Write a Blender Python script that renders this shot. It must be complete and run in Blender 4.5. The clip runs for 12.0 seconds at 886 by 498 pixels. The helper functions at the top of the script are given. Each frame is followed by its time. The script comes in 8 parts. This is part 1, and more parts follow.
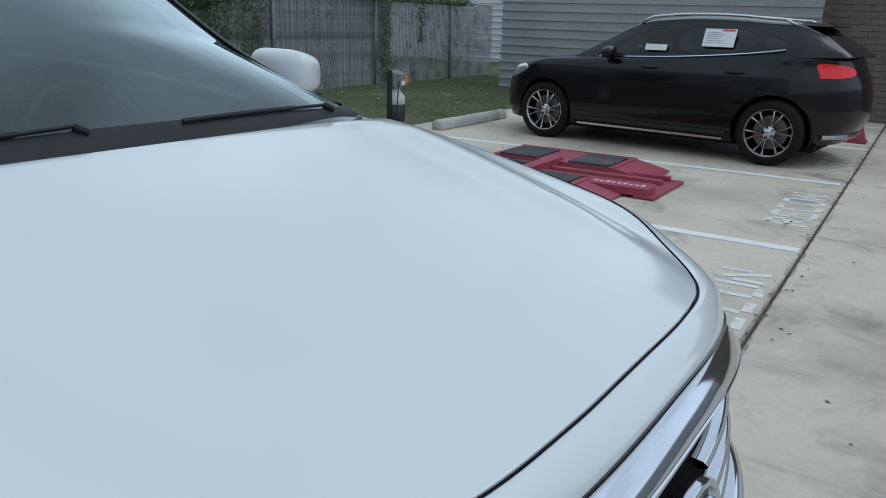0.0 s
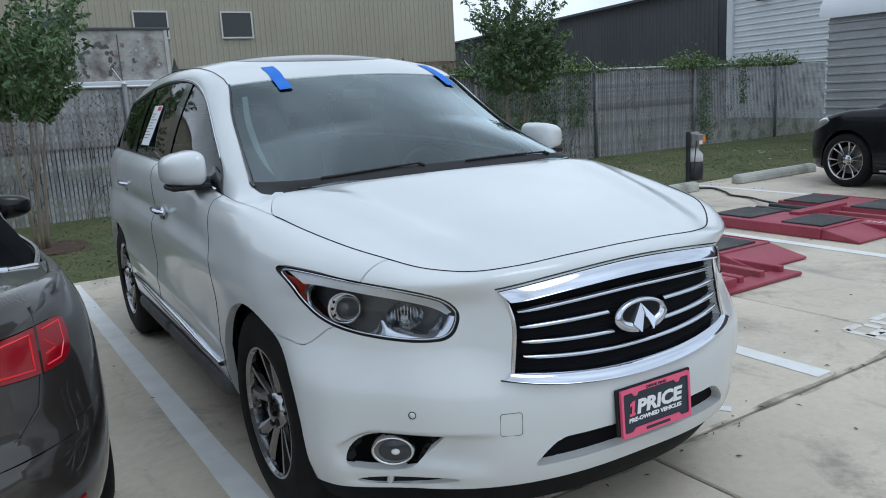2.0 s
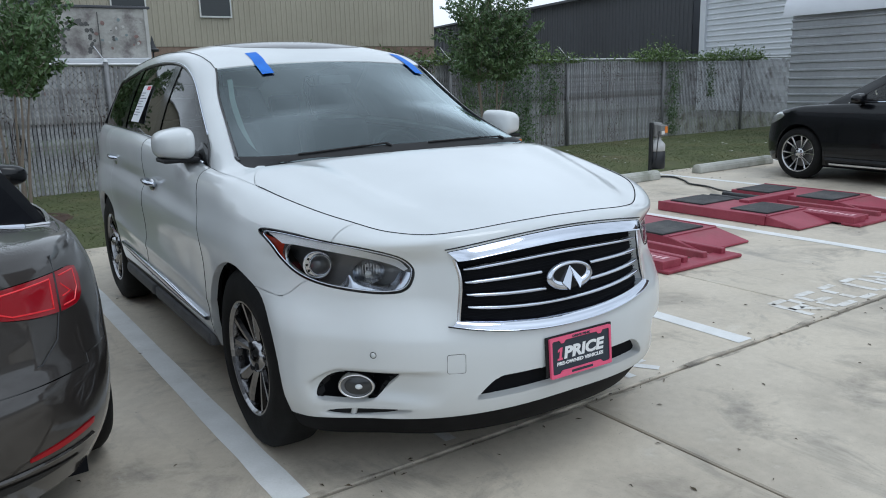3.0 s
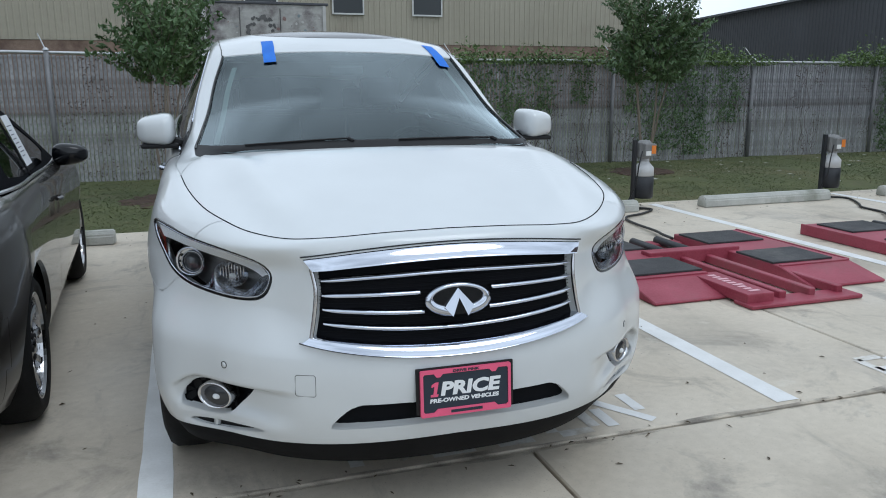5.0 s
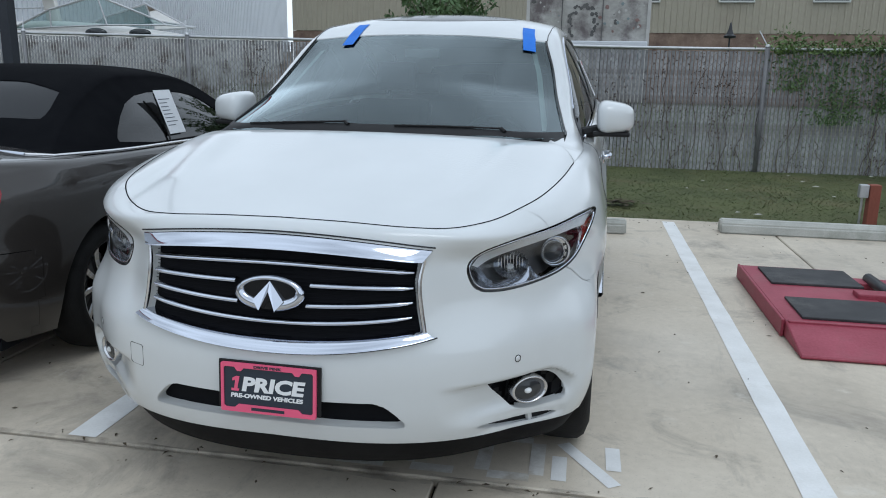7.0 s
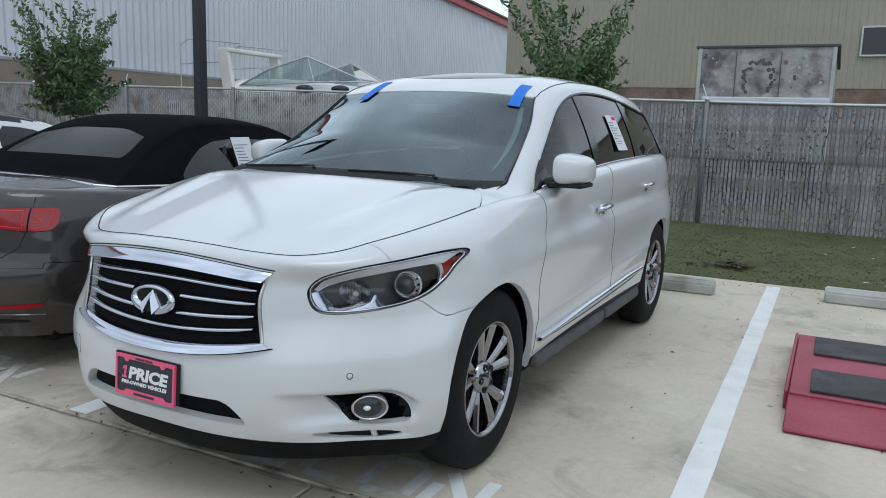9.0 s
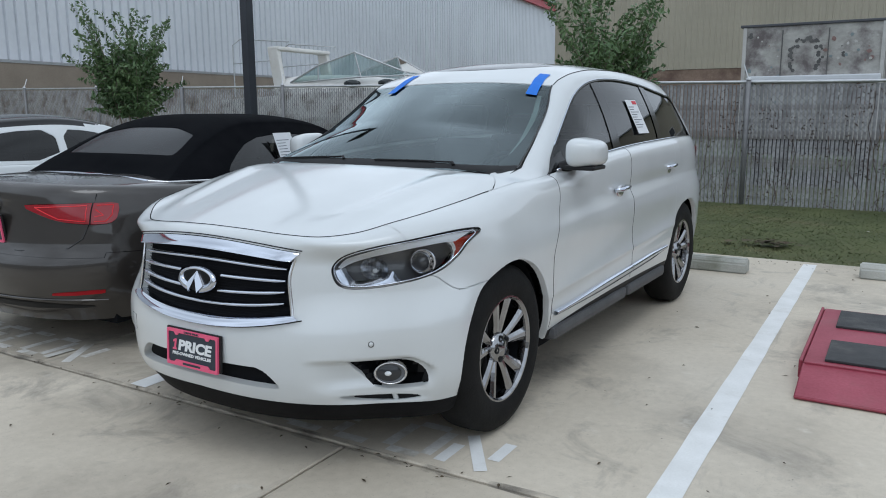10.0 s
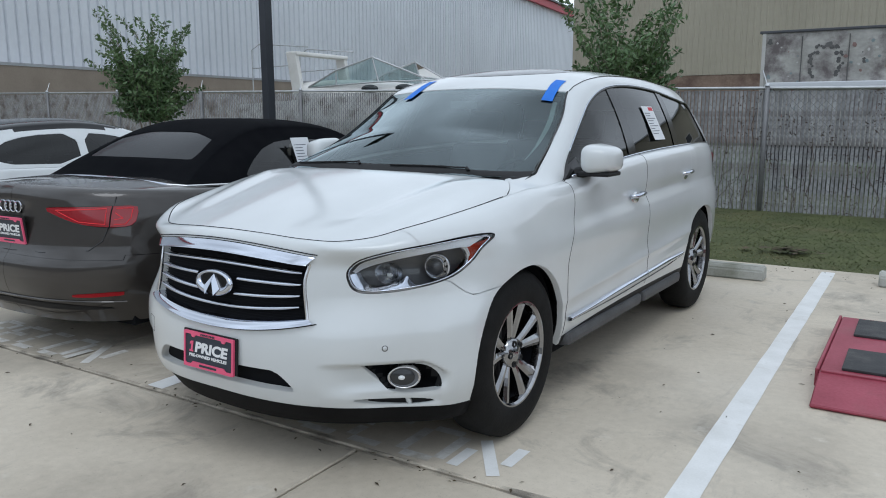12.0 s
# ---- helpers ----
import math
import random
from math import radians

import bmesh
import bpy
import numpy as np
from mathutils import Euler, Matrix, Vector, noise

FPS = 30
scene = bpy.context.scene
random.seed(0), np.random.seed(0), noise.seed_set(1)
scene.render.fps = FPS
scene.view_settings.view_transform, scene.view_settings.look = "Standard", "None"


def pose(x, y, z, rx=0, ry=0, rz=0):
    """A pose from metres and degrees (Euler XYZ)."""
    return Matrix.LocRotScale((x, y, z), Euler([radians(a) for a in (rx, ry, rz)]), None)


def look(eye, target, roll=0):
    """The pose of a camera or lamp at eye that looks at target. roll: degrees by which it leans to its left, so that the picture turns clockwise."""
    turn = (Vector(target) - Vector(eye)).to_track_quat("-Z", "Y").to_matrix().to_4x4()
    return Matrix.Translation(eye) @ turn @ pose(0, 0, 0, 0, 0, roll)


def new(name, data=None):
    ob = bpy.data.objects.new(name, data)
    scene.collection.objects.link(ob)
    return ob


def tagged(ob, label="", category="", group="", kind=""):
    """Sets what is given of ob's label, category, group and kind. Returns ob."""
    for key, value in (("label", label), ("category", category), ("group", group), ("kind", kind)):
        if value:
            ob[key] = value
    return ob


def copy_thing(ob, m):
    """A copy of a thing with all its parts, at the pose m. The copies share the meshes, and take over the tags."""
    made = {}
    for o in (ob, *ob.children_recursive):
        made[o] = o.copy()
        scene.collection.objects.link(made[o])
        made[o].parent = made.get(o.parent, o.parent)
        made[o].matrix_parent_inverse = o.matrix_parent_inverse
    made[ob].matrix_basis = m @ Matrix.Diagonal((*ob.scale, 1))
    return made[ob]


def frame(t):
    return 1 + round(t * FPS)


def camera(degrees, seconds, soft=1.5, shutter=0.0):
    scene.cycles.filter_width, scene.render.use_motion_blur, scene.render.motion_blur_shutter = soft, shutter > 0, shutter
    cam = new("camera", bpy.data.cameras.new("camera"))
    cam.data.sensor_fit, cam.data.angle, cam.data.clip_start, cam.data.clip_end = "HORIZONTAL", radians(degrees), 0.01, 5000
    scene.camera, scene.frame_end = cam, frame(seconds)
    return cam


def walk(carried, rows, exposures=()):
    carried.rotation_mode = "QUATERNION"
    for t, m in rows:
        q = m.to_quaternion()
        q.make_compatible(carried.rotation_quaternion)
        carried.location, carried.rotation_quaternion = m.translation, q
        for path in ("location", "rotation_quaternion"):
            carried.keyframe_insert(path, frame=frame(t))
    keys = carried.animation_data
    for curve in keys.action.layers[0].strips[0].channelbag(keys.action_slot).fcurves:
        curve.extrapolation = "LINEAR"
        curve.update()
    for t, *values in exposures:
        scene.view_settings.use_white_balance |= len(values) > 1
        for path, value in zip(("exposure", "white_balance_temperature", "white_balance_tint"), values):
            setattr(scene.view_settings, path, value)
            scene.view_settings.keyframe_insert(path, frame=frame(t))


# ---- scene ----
# stops, kelvin and tint of the clip's camera as it settles
EXPOSURES = [(0.0, -0.25, 5500, 4), (0.5, -0.25, 5450, 4), (1.0, -0.14, 5450, 4), (1.6, -0.03, 5530, 6), (2.5, 0.03, 5680, 7), (3.2, 0.06, 5690, 7), (4.8, 0.03, 5690, 7), (7.0, -0.03, 5700, 7), (12.0, -0.01, 5780, 8)]
cam = camera(59.9, 12.0, 1.0)
PATH = [
    (0, (-0.905, -0.128, 1.382), (0.697, 0.923, 0.81), 1.8),
    (0.5, (-1.191, -0.392, 1.409), (0.072, 1.024, 0.776), -1.0),
    (0.8, (-1.285, -0.53, 1.428), (-0.223, 1.075, 0.885), -2.0),
    (1, (-1.403, -0.785, 1.431), (-0.399, 0.877, 0.951), -2.4),
    (1.5, (-1.6, -1.215, 1.452), (-0.554, 0.434, 1.022), -2.5),
    (2, (-1.691, -1.588, 1.452), (-0.683, 0.094, 1.058), -3.1),
    (2.5, (-1.797, -1.852, 1.454), (-0.778, -0.182, 1.037), -2.2),
    (3, (-1.856, -1.973, 1.466), (-0.8, -0.33, 1.033), -1.6),
    (3.2, (-1.833, -1.997, 1.464), (-0.79, -0.347, 1.03), -1.6),
    (4.8, (-0.903, -2.109, 1.405), (-0.247, -0.267, 0.982), 0.1),
    (5, (-0.721, -2.135, 1.416), (-0.15, -0.266, 0.992), -0.1),
    (5.5, (-0.346, -2.105, 1.415), (0.044, -0.195, 0.969), 0.4),
    (6, (0.097, -2.113, 1.407), (0.248, -0.174, 0.942), -0.3),
    (6.5, (0.495, -2.041, 1.405), (0.346, -0.098, 0.954), 1.0),
    (7, (0.93, -1.951, 1.397), (0.537, -0.043, 0.945), 1.0),
    (7.2, (1.097, -1.899, 1.403), (0.599, -0.014, 0.96), 0.6),
    (8.8, (2.097, -1.763, 1.408), (1.171, -0.021, 1.079), 1.9),
    (9, (2.172, -1.803, 1.414), (1.239, -0.066, 1.084), 1.7),
    (9.5, (2.383, -1.896, 1.412), (1.375, -0.204, 1.066), 0.1),
    (10, (2.448, -1.951, 1.417), (1.393, -0.29, 1.061), -0.3),
    (10.5, (2.459, -1.964, 1.412), (1.384, -0.312, 1.069), -0.1),
    (11, (2.461, -1.966, 1.421), (1.388, -0.315, 1.07), -0.3),
    (11.5, (2.463, -1.968, 1.421), (1.38, -0.324, 1.071), -0.3),
    (12, (2.464, -1.96, 1.422), (1.372, -0.32, 1.078), -0.1),
]
walk(cam, [(t, look(eye, target, roll)) for t, eye, target, roll in PATH], EXPOSURES)

# ---- world, sun and exposure ----
world = bpy.data.worlds.new("overcast_sky")
scene.world = world
world.use_nodes = True
wn, wl = world.node_tree.nodes, world.node_tree.links
wn.clear()
w_out = wn.new("ShaderNodeOutputWorld")
w_bg = wn.new("ShaderNodeBackground")
w_sky = wn.new("ShaderNodeTexSky")
w_sky.sky_type = "NISHITA"
w_sky.sun_disc = False
w_sky.sun_elevation = radians(66)
w_sky.sun_rotation = radians(140)
w_sky.dust_density = 1.5
w_sky.ozone_density = 1.5
w_hsv = wn.new("ShaderNodeHueSaturation")
w_hsv.inputs["Saturation"].default_value = 0.30
w_tc = wn.new("ShaderNodeTexCoord")
w_noise = wn.new("ShaderNodeTexNoise")
w_noise.inputs["Scale"].default_value = 3.2
w_noise.inputs["Detail"].default_value = 5.0
w_ramp = wn.new("ShaderNodeMapRange")
w_ramp.inputs["From Min"].default_value = 0.3
w_ramp.inputs["From Max"].default_value = 0.75
w_ramp.inputs["To Min"].default_value = 0.72
w_ramp.inputs["To Max"].default_value = 1.32
w_mul = wn.new("ShaderNodeMix")
w_mul.data_type = "RGBA"
w_mul.blend_type = "MULTIPLY"
w_mul.inputs["Factor"].default_value = 1.0
wl.new(w_tc.outputs["Generated"], w_noise.inputs["Vector"])
wl.new(w_noise.outputs["Fac"], w_ramp.inputs["Value"])
wl.new(w_sky.outputs["Color"], w_hsv.inputs["Color"])
w_cloud = wn.new("ShaderNodeMix")
w_cloud.data_type = "RGBA"
w_cloud.inputs["Factor"].default_value = 0.80
w_cloud.inputs["B"].default_value = (7.6, 7.85, 8.0, 1)
wl.new(w_hsv.outputs["Color"], w_cloud.inputs["A"])
wl.new(w_cloud.outputs["Result"], w_mul.inputs["A"])
wl.new(w_ramp.outputs["Result"], w_mul.inputs["B"])
wl.new(w_mul.outputs["Result"], w_bg.inputs["Color"])
w_bg.inputs["Strength"].default_value = 0.134
wl.new(w_bg.outputs["Background"], w_out.inputs["Surface"])

sun_data = bpy.data.lights.new("sun", "SUN")
sun_data.energy = 0.5
sun_data.angle = radians(25)
sun_data.color = (1.0, 0.97, 0.92)
sun = new("sun", sun_data)
SUN_UP, SUN_ROUND = radians(66), radians(140)
sun.matrix_basis = look((0, 0, 30), (-30 * math.cos(SUN_UP) * math.sin(SUN_ROUND), -30 * math.cos(SUN_UP) * math.cos(SUN_ROUND), 30 - 30 * math.sin(SUN_UP)))


# ---- helpers ----
def mesh_from(name, bm):
    me = bpy.data.meshes.new(name)
    bm.to_mesh(me)
    bm.free()
    return me


def part(name, bm, material, parent=None, label="", smooth=False, m=None):
    """Links a bmesh as one mesh object, under a thing or a part where one is given."""
    me = mesh_from(name, bm) if isinstance(bm, bmesh.types.BMesh) else bm
    if material is not None and not me.materials:
        me.materials.append(material)
    if smooth:
        me.polygons.foreach_set("use_smooth", [True] * len(me.polygons))
    ob = new(name, me)
    if parent is not None:
        ob.parent = parent
    if m is not None:
        ob.matrix_basis = m
    if label:
        ob["label"] = label
    return ob


def thing(name, m, label, category, group="", kind=""):
    ob = new(name)
    ob.empty_display_size = 0.1
    ob.matrix_basis = m
    return tagged(ob, label, category, group, kind)


def merge(*bms):
    """One bmesh out of several."""
    out = bmesh.new()
    for b in bms:
        me = bpy.data.meshes.new("tmp")
        b.to_mesh(me)
        b.free()
        out.from_mesh(me)
        bpy.data.meshes.remove(me)
    return out


def box(x0, y0, z0, x1, y1, z1, bevel=0.0, segments=2):
    bm = bmesh.new()
    bmesh.ops.create_cube(bm, size=1.0)
    for v in bm.verts:
        v.co = Vector((x0 + (v.co.x + 0.5) * (x1 - x0), y0 + (v.co.y + 0.5) * (y1 - y0), z0 + (v.co.z + 0.5) * (z1 - z0)))
    if bevel:
        bmesh.ops.bevel(bm, geom=bm.edges[:], offset=bevel, segments=segments, affect="EDGES", profile=0.6)
    return bm


def turned(bm, m):
    bmesh.ops.transform(bm, matrix=m, verts=bm.verts)
    return bm


def tube(points, radius, sides=8, taper=None, cap=True):
    """A round bar along a line of points."""
    bm = bmesh.new()
    pts = [Vector(p) for p in points]
    rings = []
    side = None
    for i, p in enumerate(pts):
        way = (pts[min(i + 1, len(pts) - 1)] - pts[max(i - 1, 0)]).normalized()
        if side is None:
            side = way.orthogonal().normalized()
        side = (side - way * side.dot(way)).normalized()
        up = way.cross(side)
        r = radius if taper is None else radius * (1 + (taper - 1) * i / (len(pts) - 1))
        rings.append([bm.verts.new(p + r * (math.cos(a) * side + math.sin(a) * up)) for a in (2 * math.pi * k / sides for k in range(sides))])
    for a, b in zip(rings, rings[1:]):
        for k in range(sides):
            bm.faces.new((a[k], a[(k + 1) % sides], b[(k + 1) % sides], b[k]))
    if cap:
        bm.faces.new(rings[0][::-1])
        bm.faces.new(rings[-1])
    return bm


def lathe(profile, steps=32, axis="X"):
    """Turns a profile of (along, radius) round an axis."""
    bm = bmesh.new()
    rings = []
    for along, r in profile:
        ring = []
        for k in range(steps):
            a = 2 * math.pi * k / steps
            c, s = r * math.cos(a), r * math.sin(a)
            ring.append(bm.verts.new({"X": (along, c, s), "Y": (c, along, s), "Z": (c, s, along)}[axis]))
        rings.append(ring)
    for a, b in zip(rings, rings[1:]):
        for k in range(steps):
            bm.faces.new((a[k], b[k], b[(k + 1) % steps], a[(k + 1) % steps]))
    bmesh.ops.recalc_face_normals(bm, faces=bm.faces)
    return bm


def spline(keys, x):
    """A smooth curve through keys (x, value...), read at x."""
    n = len(keys)
    if x <= keys[0][0]:
        return np.array(keys[0][1:], float)
    if x >= keys[-1][0]:
        return np.array(keys[-1][1:], float)
    i = max(k for k in range(n - 1) if keys[k][0] <= x)
    x0, x1 = keys[i][0], keys[i + 1][0]
    p0, p1 = np.array(keys[i][1:], float), np.array(keys[i + 1][1:], float)

    def slope(k):
        if k == 0:
            return (np.array(keys[1][1:], float) - keys[0][1:]) / (keys[1][0] - keys[0][0])
        if k == n - 1:
            return (np.array(keys[-1][1:], float) - keys[-2][1:]) / (keys[-1][0] - keys[-2][0])
        a = (np.array(keys[k][1:], float) - keys[k - 1][1:]) / (keys[k][0] - keys[k - 1][0])
        b = (np.array(keys[k + 1][1:], float) - keys[k][1:]) / (keys[k + 1][0] - keys[k][0])
        h0, h1 = keys[k][0] - keys[k - 1][0], keys[k + 1][0] - keys[k][0]
        return (a * h1 + b * h0) / (h0 + h1)

    h, t = x1 - x0, (x - x0) / (x1 - x0)
    m0, m1 = slope(i) * h, slope(i + 1) * h
    return (2 * t**3 - 3 * t**2 + 1) * p0 + (t**3 - 2 * t**2 + t) * m0 + (-2 * t**3 + 3 * t**2) * p1 + (t**3 - t**2) * m1


def written(text, size, depth=0.001, spacing=1.0, shear=0.0, bold=0.0):
    """Raised letters as a mesh, centred, in the plane of x and y."""
    cu = bpy.data.curves.new("letters", "FONT")
    cu.body, cu.size, cu.extrude, cu.space_character, cu.shear = text, size, depth, spacing, shear
    cu.align_x, cu.align_y = "CENTER", "CENTER"
    cu.resolution_u = 3
    cu.offset = 0.022 * size + bold
    ob = bpy.data.objects.new("letters", cu)
    scene.collection.objects.link(ob)
    me = bpy.data.meshes.new_from_object(ob.evaluated_get(bpy.context.evaluated_depsgraph_get()))
    bpy.data.objects.remove(ob)
    bpy.data.curves.remove(cu)
    return me


# ---- materials ----
def shader(name, color=(0.5, 0.5, 0.5), rough=0.5, metal=0.0, **more):
    mat = bpy.data.materials.new(name)
    mat.use_nodes = True
    b = mat.node_tree.nodes["Principled BSDF"]
    b.inputs["Base Color"].default_value = (*color, 1)
    b.inputs["Roughness"].default_value = rough
    b.inputs["Metallic"].default_value = metal
    for key, value in more.items():
        b.inputs[key.replace("_", " ")].default_value = value
    return mat


def mottled(name, a, b, rough=0.7, scale=4.0, fine=60.0, bump=0.2, stain=None, stain_scale=0.7, stain_cut=(0.5, 0.7), metal=0.0, each=0.0, stretch=(1, 1, 1), space="Object", distance=0.01, **more):
    """A surface of two tones at two scales with relief, and stains where wanted; each: how far single pieces differ."""
    mat = shader(name, a, rough, metal, **more)
    n, l = mat.node_tree.nodes, mat.node_tree.links
    bsdf = n["Principled BSDF"]
    tc, mp = n.new("ShaderNodeTexCoord"), n.new("ShaderNodeMapping")
    mp.inputs["Scale"].default_value = stretch
    l.new(tc.outputs[space], mp.inputs["Vector"])
    if each:
        info = n.new("ShaderNodeObjectInfo")
        shift = n.new("ShaderNodeVectorMath")
        shift.operation = "MULTIPLY_ADD"
        l.new(info.outputs["Random"], shift.inputs[0])
        shift.inputs[1].default_value = (37, 19, 11)
        l.new(mp.outputs["Vector"], shift.inputs[2])
        vec = shift.outputs["Vector"]
    else:
        vec = mp.outputs["Vector"]
    big, small = n.new("ShaderNodeTexNoise"), n.new("ShaderNodeTexNoise")
    big.inputs["Scale"].default_value, big.inputs["Detail"].default_value = scale, 6
    small.inputs["Scale"].default_value, small.inputs["Detail"].default_value = fine, 4
    l.new(vec, big.inputs["Vector"])
    l.new(vec, small.inputs["Vector"])
    add = n.new("ShaderNodeMath")
    add.operation = "MULTIPLY_ADD"
    l.new(small.outputs["Fac"], add.inputs[0])
    add.inputs[1].default_value = 0.45
    l.new(big.outputs["Fac"], add.inputs[2])
    rng = n.new("ShaderNodeMapRange")
    rng.inputs["From Min"].default_value, rng.inputs["From Max"].default_value = 0.45, 1.0
    l.new(add.outputs["Value"], rng.inputs["Value"])
    mix = n.new("ShaderNodeMix")
    mix.data_type = "RGBA"
    mix.inputs["A"].default_value, mix.inputs["B"].default_value = (*a, 1), (*b, 1)
    l.new(rng.outputs["Result"], mix.inputs["Factor"])
    col = mix.outputs["Result"]
    if stain:
        st, sr, sm = n.new("ShaderNodeTexNoise"), n.new("ShaderNodeMapRange"), n.new("ShaderNodeMix")
        st.inputs["Scale"].default_value, st.inputs["Detail"].default_value = stain_scale, 8
        st.inputs["Roughness"].default_value = 0.65
        sr.inputs["From Min"].default_value, sr.inputs["From Max"].default_value = stain_cut
        sm.data_type = "RGBA"
        sm.inputs["B"].default_value = (*stain, 1)
        l.new(tc.outputs[space], st.inputs["Vector"])
        l.new(st.outputs["Fac"], sr.inputs["Value"])
        l.new(sr.outputs["Result"], sm.inputs["Factor"])
        l.new(col, sm.inputs["A"])
        col = sm.outputs["Result"]
    if each:
        hs, er = n.new("ShaderNodeHueSaturation"), n.new("ShaderNodeMapRange")
        er.inputs["To Min"].default_value, er.inputs["To Max"].default_value = 1 - each, 1 + each
        l.new(info.outputs["Random"], er.inputs["Value"])
        l.new(er.outputs["Result"], hs.inputs["Value"])
        l.new(col, hs.inputs["Color"])
        col = hs.outputs["Color"]
    l.new(col, bsdf.inputs["Base Color"])
    if bump:
        bp = n.new("ShaderNodeBump")
        bp.inputs["Strength"].default_value, bp.inputs["Distance"].default_value = bump, distance
        l.new(add.outputs["Value"], bp.inputs["Height"])
        l.new(bp.outputs["Normal"], bsdf.inputs["Normal"])
    return mat


def pane(name, tint, gloss=0.02, strength=1.0, sheen=(1, 1, 1)):
    """Clear or tinted glass: what is behind it, dimmed, under a mirror that grows towards the edge of sight."""
    mat = bpy.data.materials.new(name)
    mat.use_nodes = True
    n, l = mat.node_tree.nodes, mat.node_tree.links
    n.clear()
    out, mix, tr, gl, fr = (n.new("ShaderNode" + k) for k in ("OutputMaterial", "MixShader", "BsdfTransparent", "BsdfGlossy", "Fresnel"))
    tr.inputs["Color"].default_value = (*tint, 1)
    gl.inputs["Roughness"].default_value = gloss
    gl.inputs["Color"].default_value = (*sheen, 1)
    fr.inputs["IOR"].default_value = 1.5
    mul = n.new("ShaderNodeMath")
    mul.operation = "MULTIPLY"
    mul.use_clamp = True
    mul.inputs[1].default_value = strength
    l.new(fr.outputs["Fac"], mul.inputs[0])
    l.new(mul.outputs["Value"], mix.inputs["Fac"])
    l.new(tr.outputs["BSDF"], mix.inputs[1])
    l.new(gl.outputs["BSDF"], mix.inputs[2])
    l.new(mix.outputs["Shader"], out.inputs["Surface"])
    return mat


def paint(name, color, rough=0.35, flake=0.0, coat=1.0, gloss=0.03):
    """Car paint: a coloured base, a faint unevenness, and a clear coat."""
    mat = shader(name, color, rough, flake)
    n, l = mat.node_tree.nodes, mat.node_tree.links
    b = n["Principled BSDF"]
    b.inputs["Coat Weight"].default_value = coat
    b.inputs["Coat Roughness"].default_value = gloss
    b.inputs["Specular IOR Level"].default_value = 0.25
    tc, no, rg, mx = n.new("ShaderNodeTexCoord"), n.new("ShaderNodeTexNoise"), n.new("ShaderNodeMapRange"), n.new("ShaderNodeMix")
    no.inputs["Scale"].default_value, no.inputs["Detail"].default_value = 2.3, 6
    rg.inputs["From Min"].default_value, rg.inputs["From Max"].default_value = 0.35, 0.75
    mx.data_type = "RGBA"
    mx.inputs["A"].default_value = (*color, 1)
    mx.inputs["B"].default_value = (*(c * 0.93 for c in color), 1)
    l.new(tc.outputs["Object"], no.inputs["Vector"])
    l.new(no.outputs["Fac"], rg.inputs["Value"])
    l.new(rg.outputs["Result"], mx.inputs["Factor"])
    l.new(mx.outputs["Result"], b.inputs["Base Color"])
    fine, bp = n.new("ShaderNodeTexNoise"), n.new("ShaderNodeBump")
    fine.inputs["Scale"].default_value = 180
    bp.inputs["Strength"].default_value, bp.inputs["Distance"].default_value = 0.02, 0.001
    l.new(tc.outputs["Object"], fine.inputs["Vector"])
    l.new(fine.outputs["Fac"], bp.inputs["Height"])
    l.new(bp.outputs["Normal"], b.inputs["Normal"])
    return mat


def beaded(mat, strength=0.5, cut=(0.46, 0.58)):
    """Rain beads that stand in patches on the parts of a painted surface that face up."""
    n, l = mat.node_tree.nodes, mat.node_tree.links
    b = n["Principled BSDF"]
    tc, cells, patch, rg, mul, bp = (n.new("ShaderNode" + k) for k in ("TexCoord", "TexVoronoi", "TexNoise", "MapRange", "Math", "Bump"))
    geo, axes, level, both = (n.new("ShaderNode" + k) for k in ("NewGeometry", "SeparateXYZ", "MapRange", "Math"))
    cells.inputs["Scale"].default_value, patch.inputs["Scale"].default_value = 90, 1.6
    rg.inputs["From Min"].default_value, rg.inputs["From Max"].default_value = cut
    level.inputs["From Min"].default_value, level.inputs["From Max"].default_value = 0.55, 0.80
    mul.operation = both.operation = "MULTIPLY"
    bp.inputs["Strength"].default_value, bp.inputs["Distance"].default_value = strength, 0.004
    l.new(tc.outputs["Object"], cells.inputs["Vector"])
    l.new(tc.outputs["Object"], patch.inputs["Vector"])
    l.new(geo.outputs["True Normal"], axes.inputs["Vector"])
    l.new(axes.outputs["Z"], level.inputs["Value"])
    l.new(patch.outputs["Fac"], rg.inputs["Value"])
    l.new(rg.outputs["Result"], both.inputs[0])
    l.new(level.outputs["Result"], both.inputs[1])
    l.new(both.outputs["Value"], mul.inputs[0])
    l.new(cells.outputs["Distance"], mul.inputs[1])
    l.new(mul.outputs["Value"], bp.inputs["Height"])
    l.new(bp.outputs["Normal"], b.inputs["Coat Normal"])


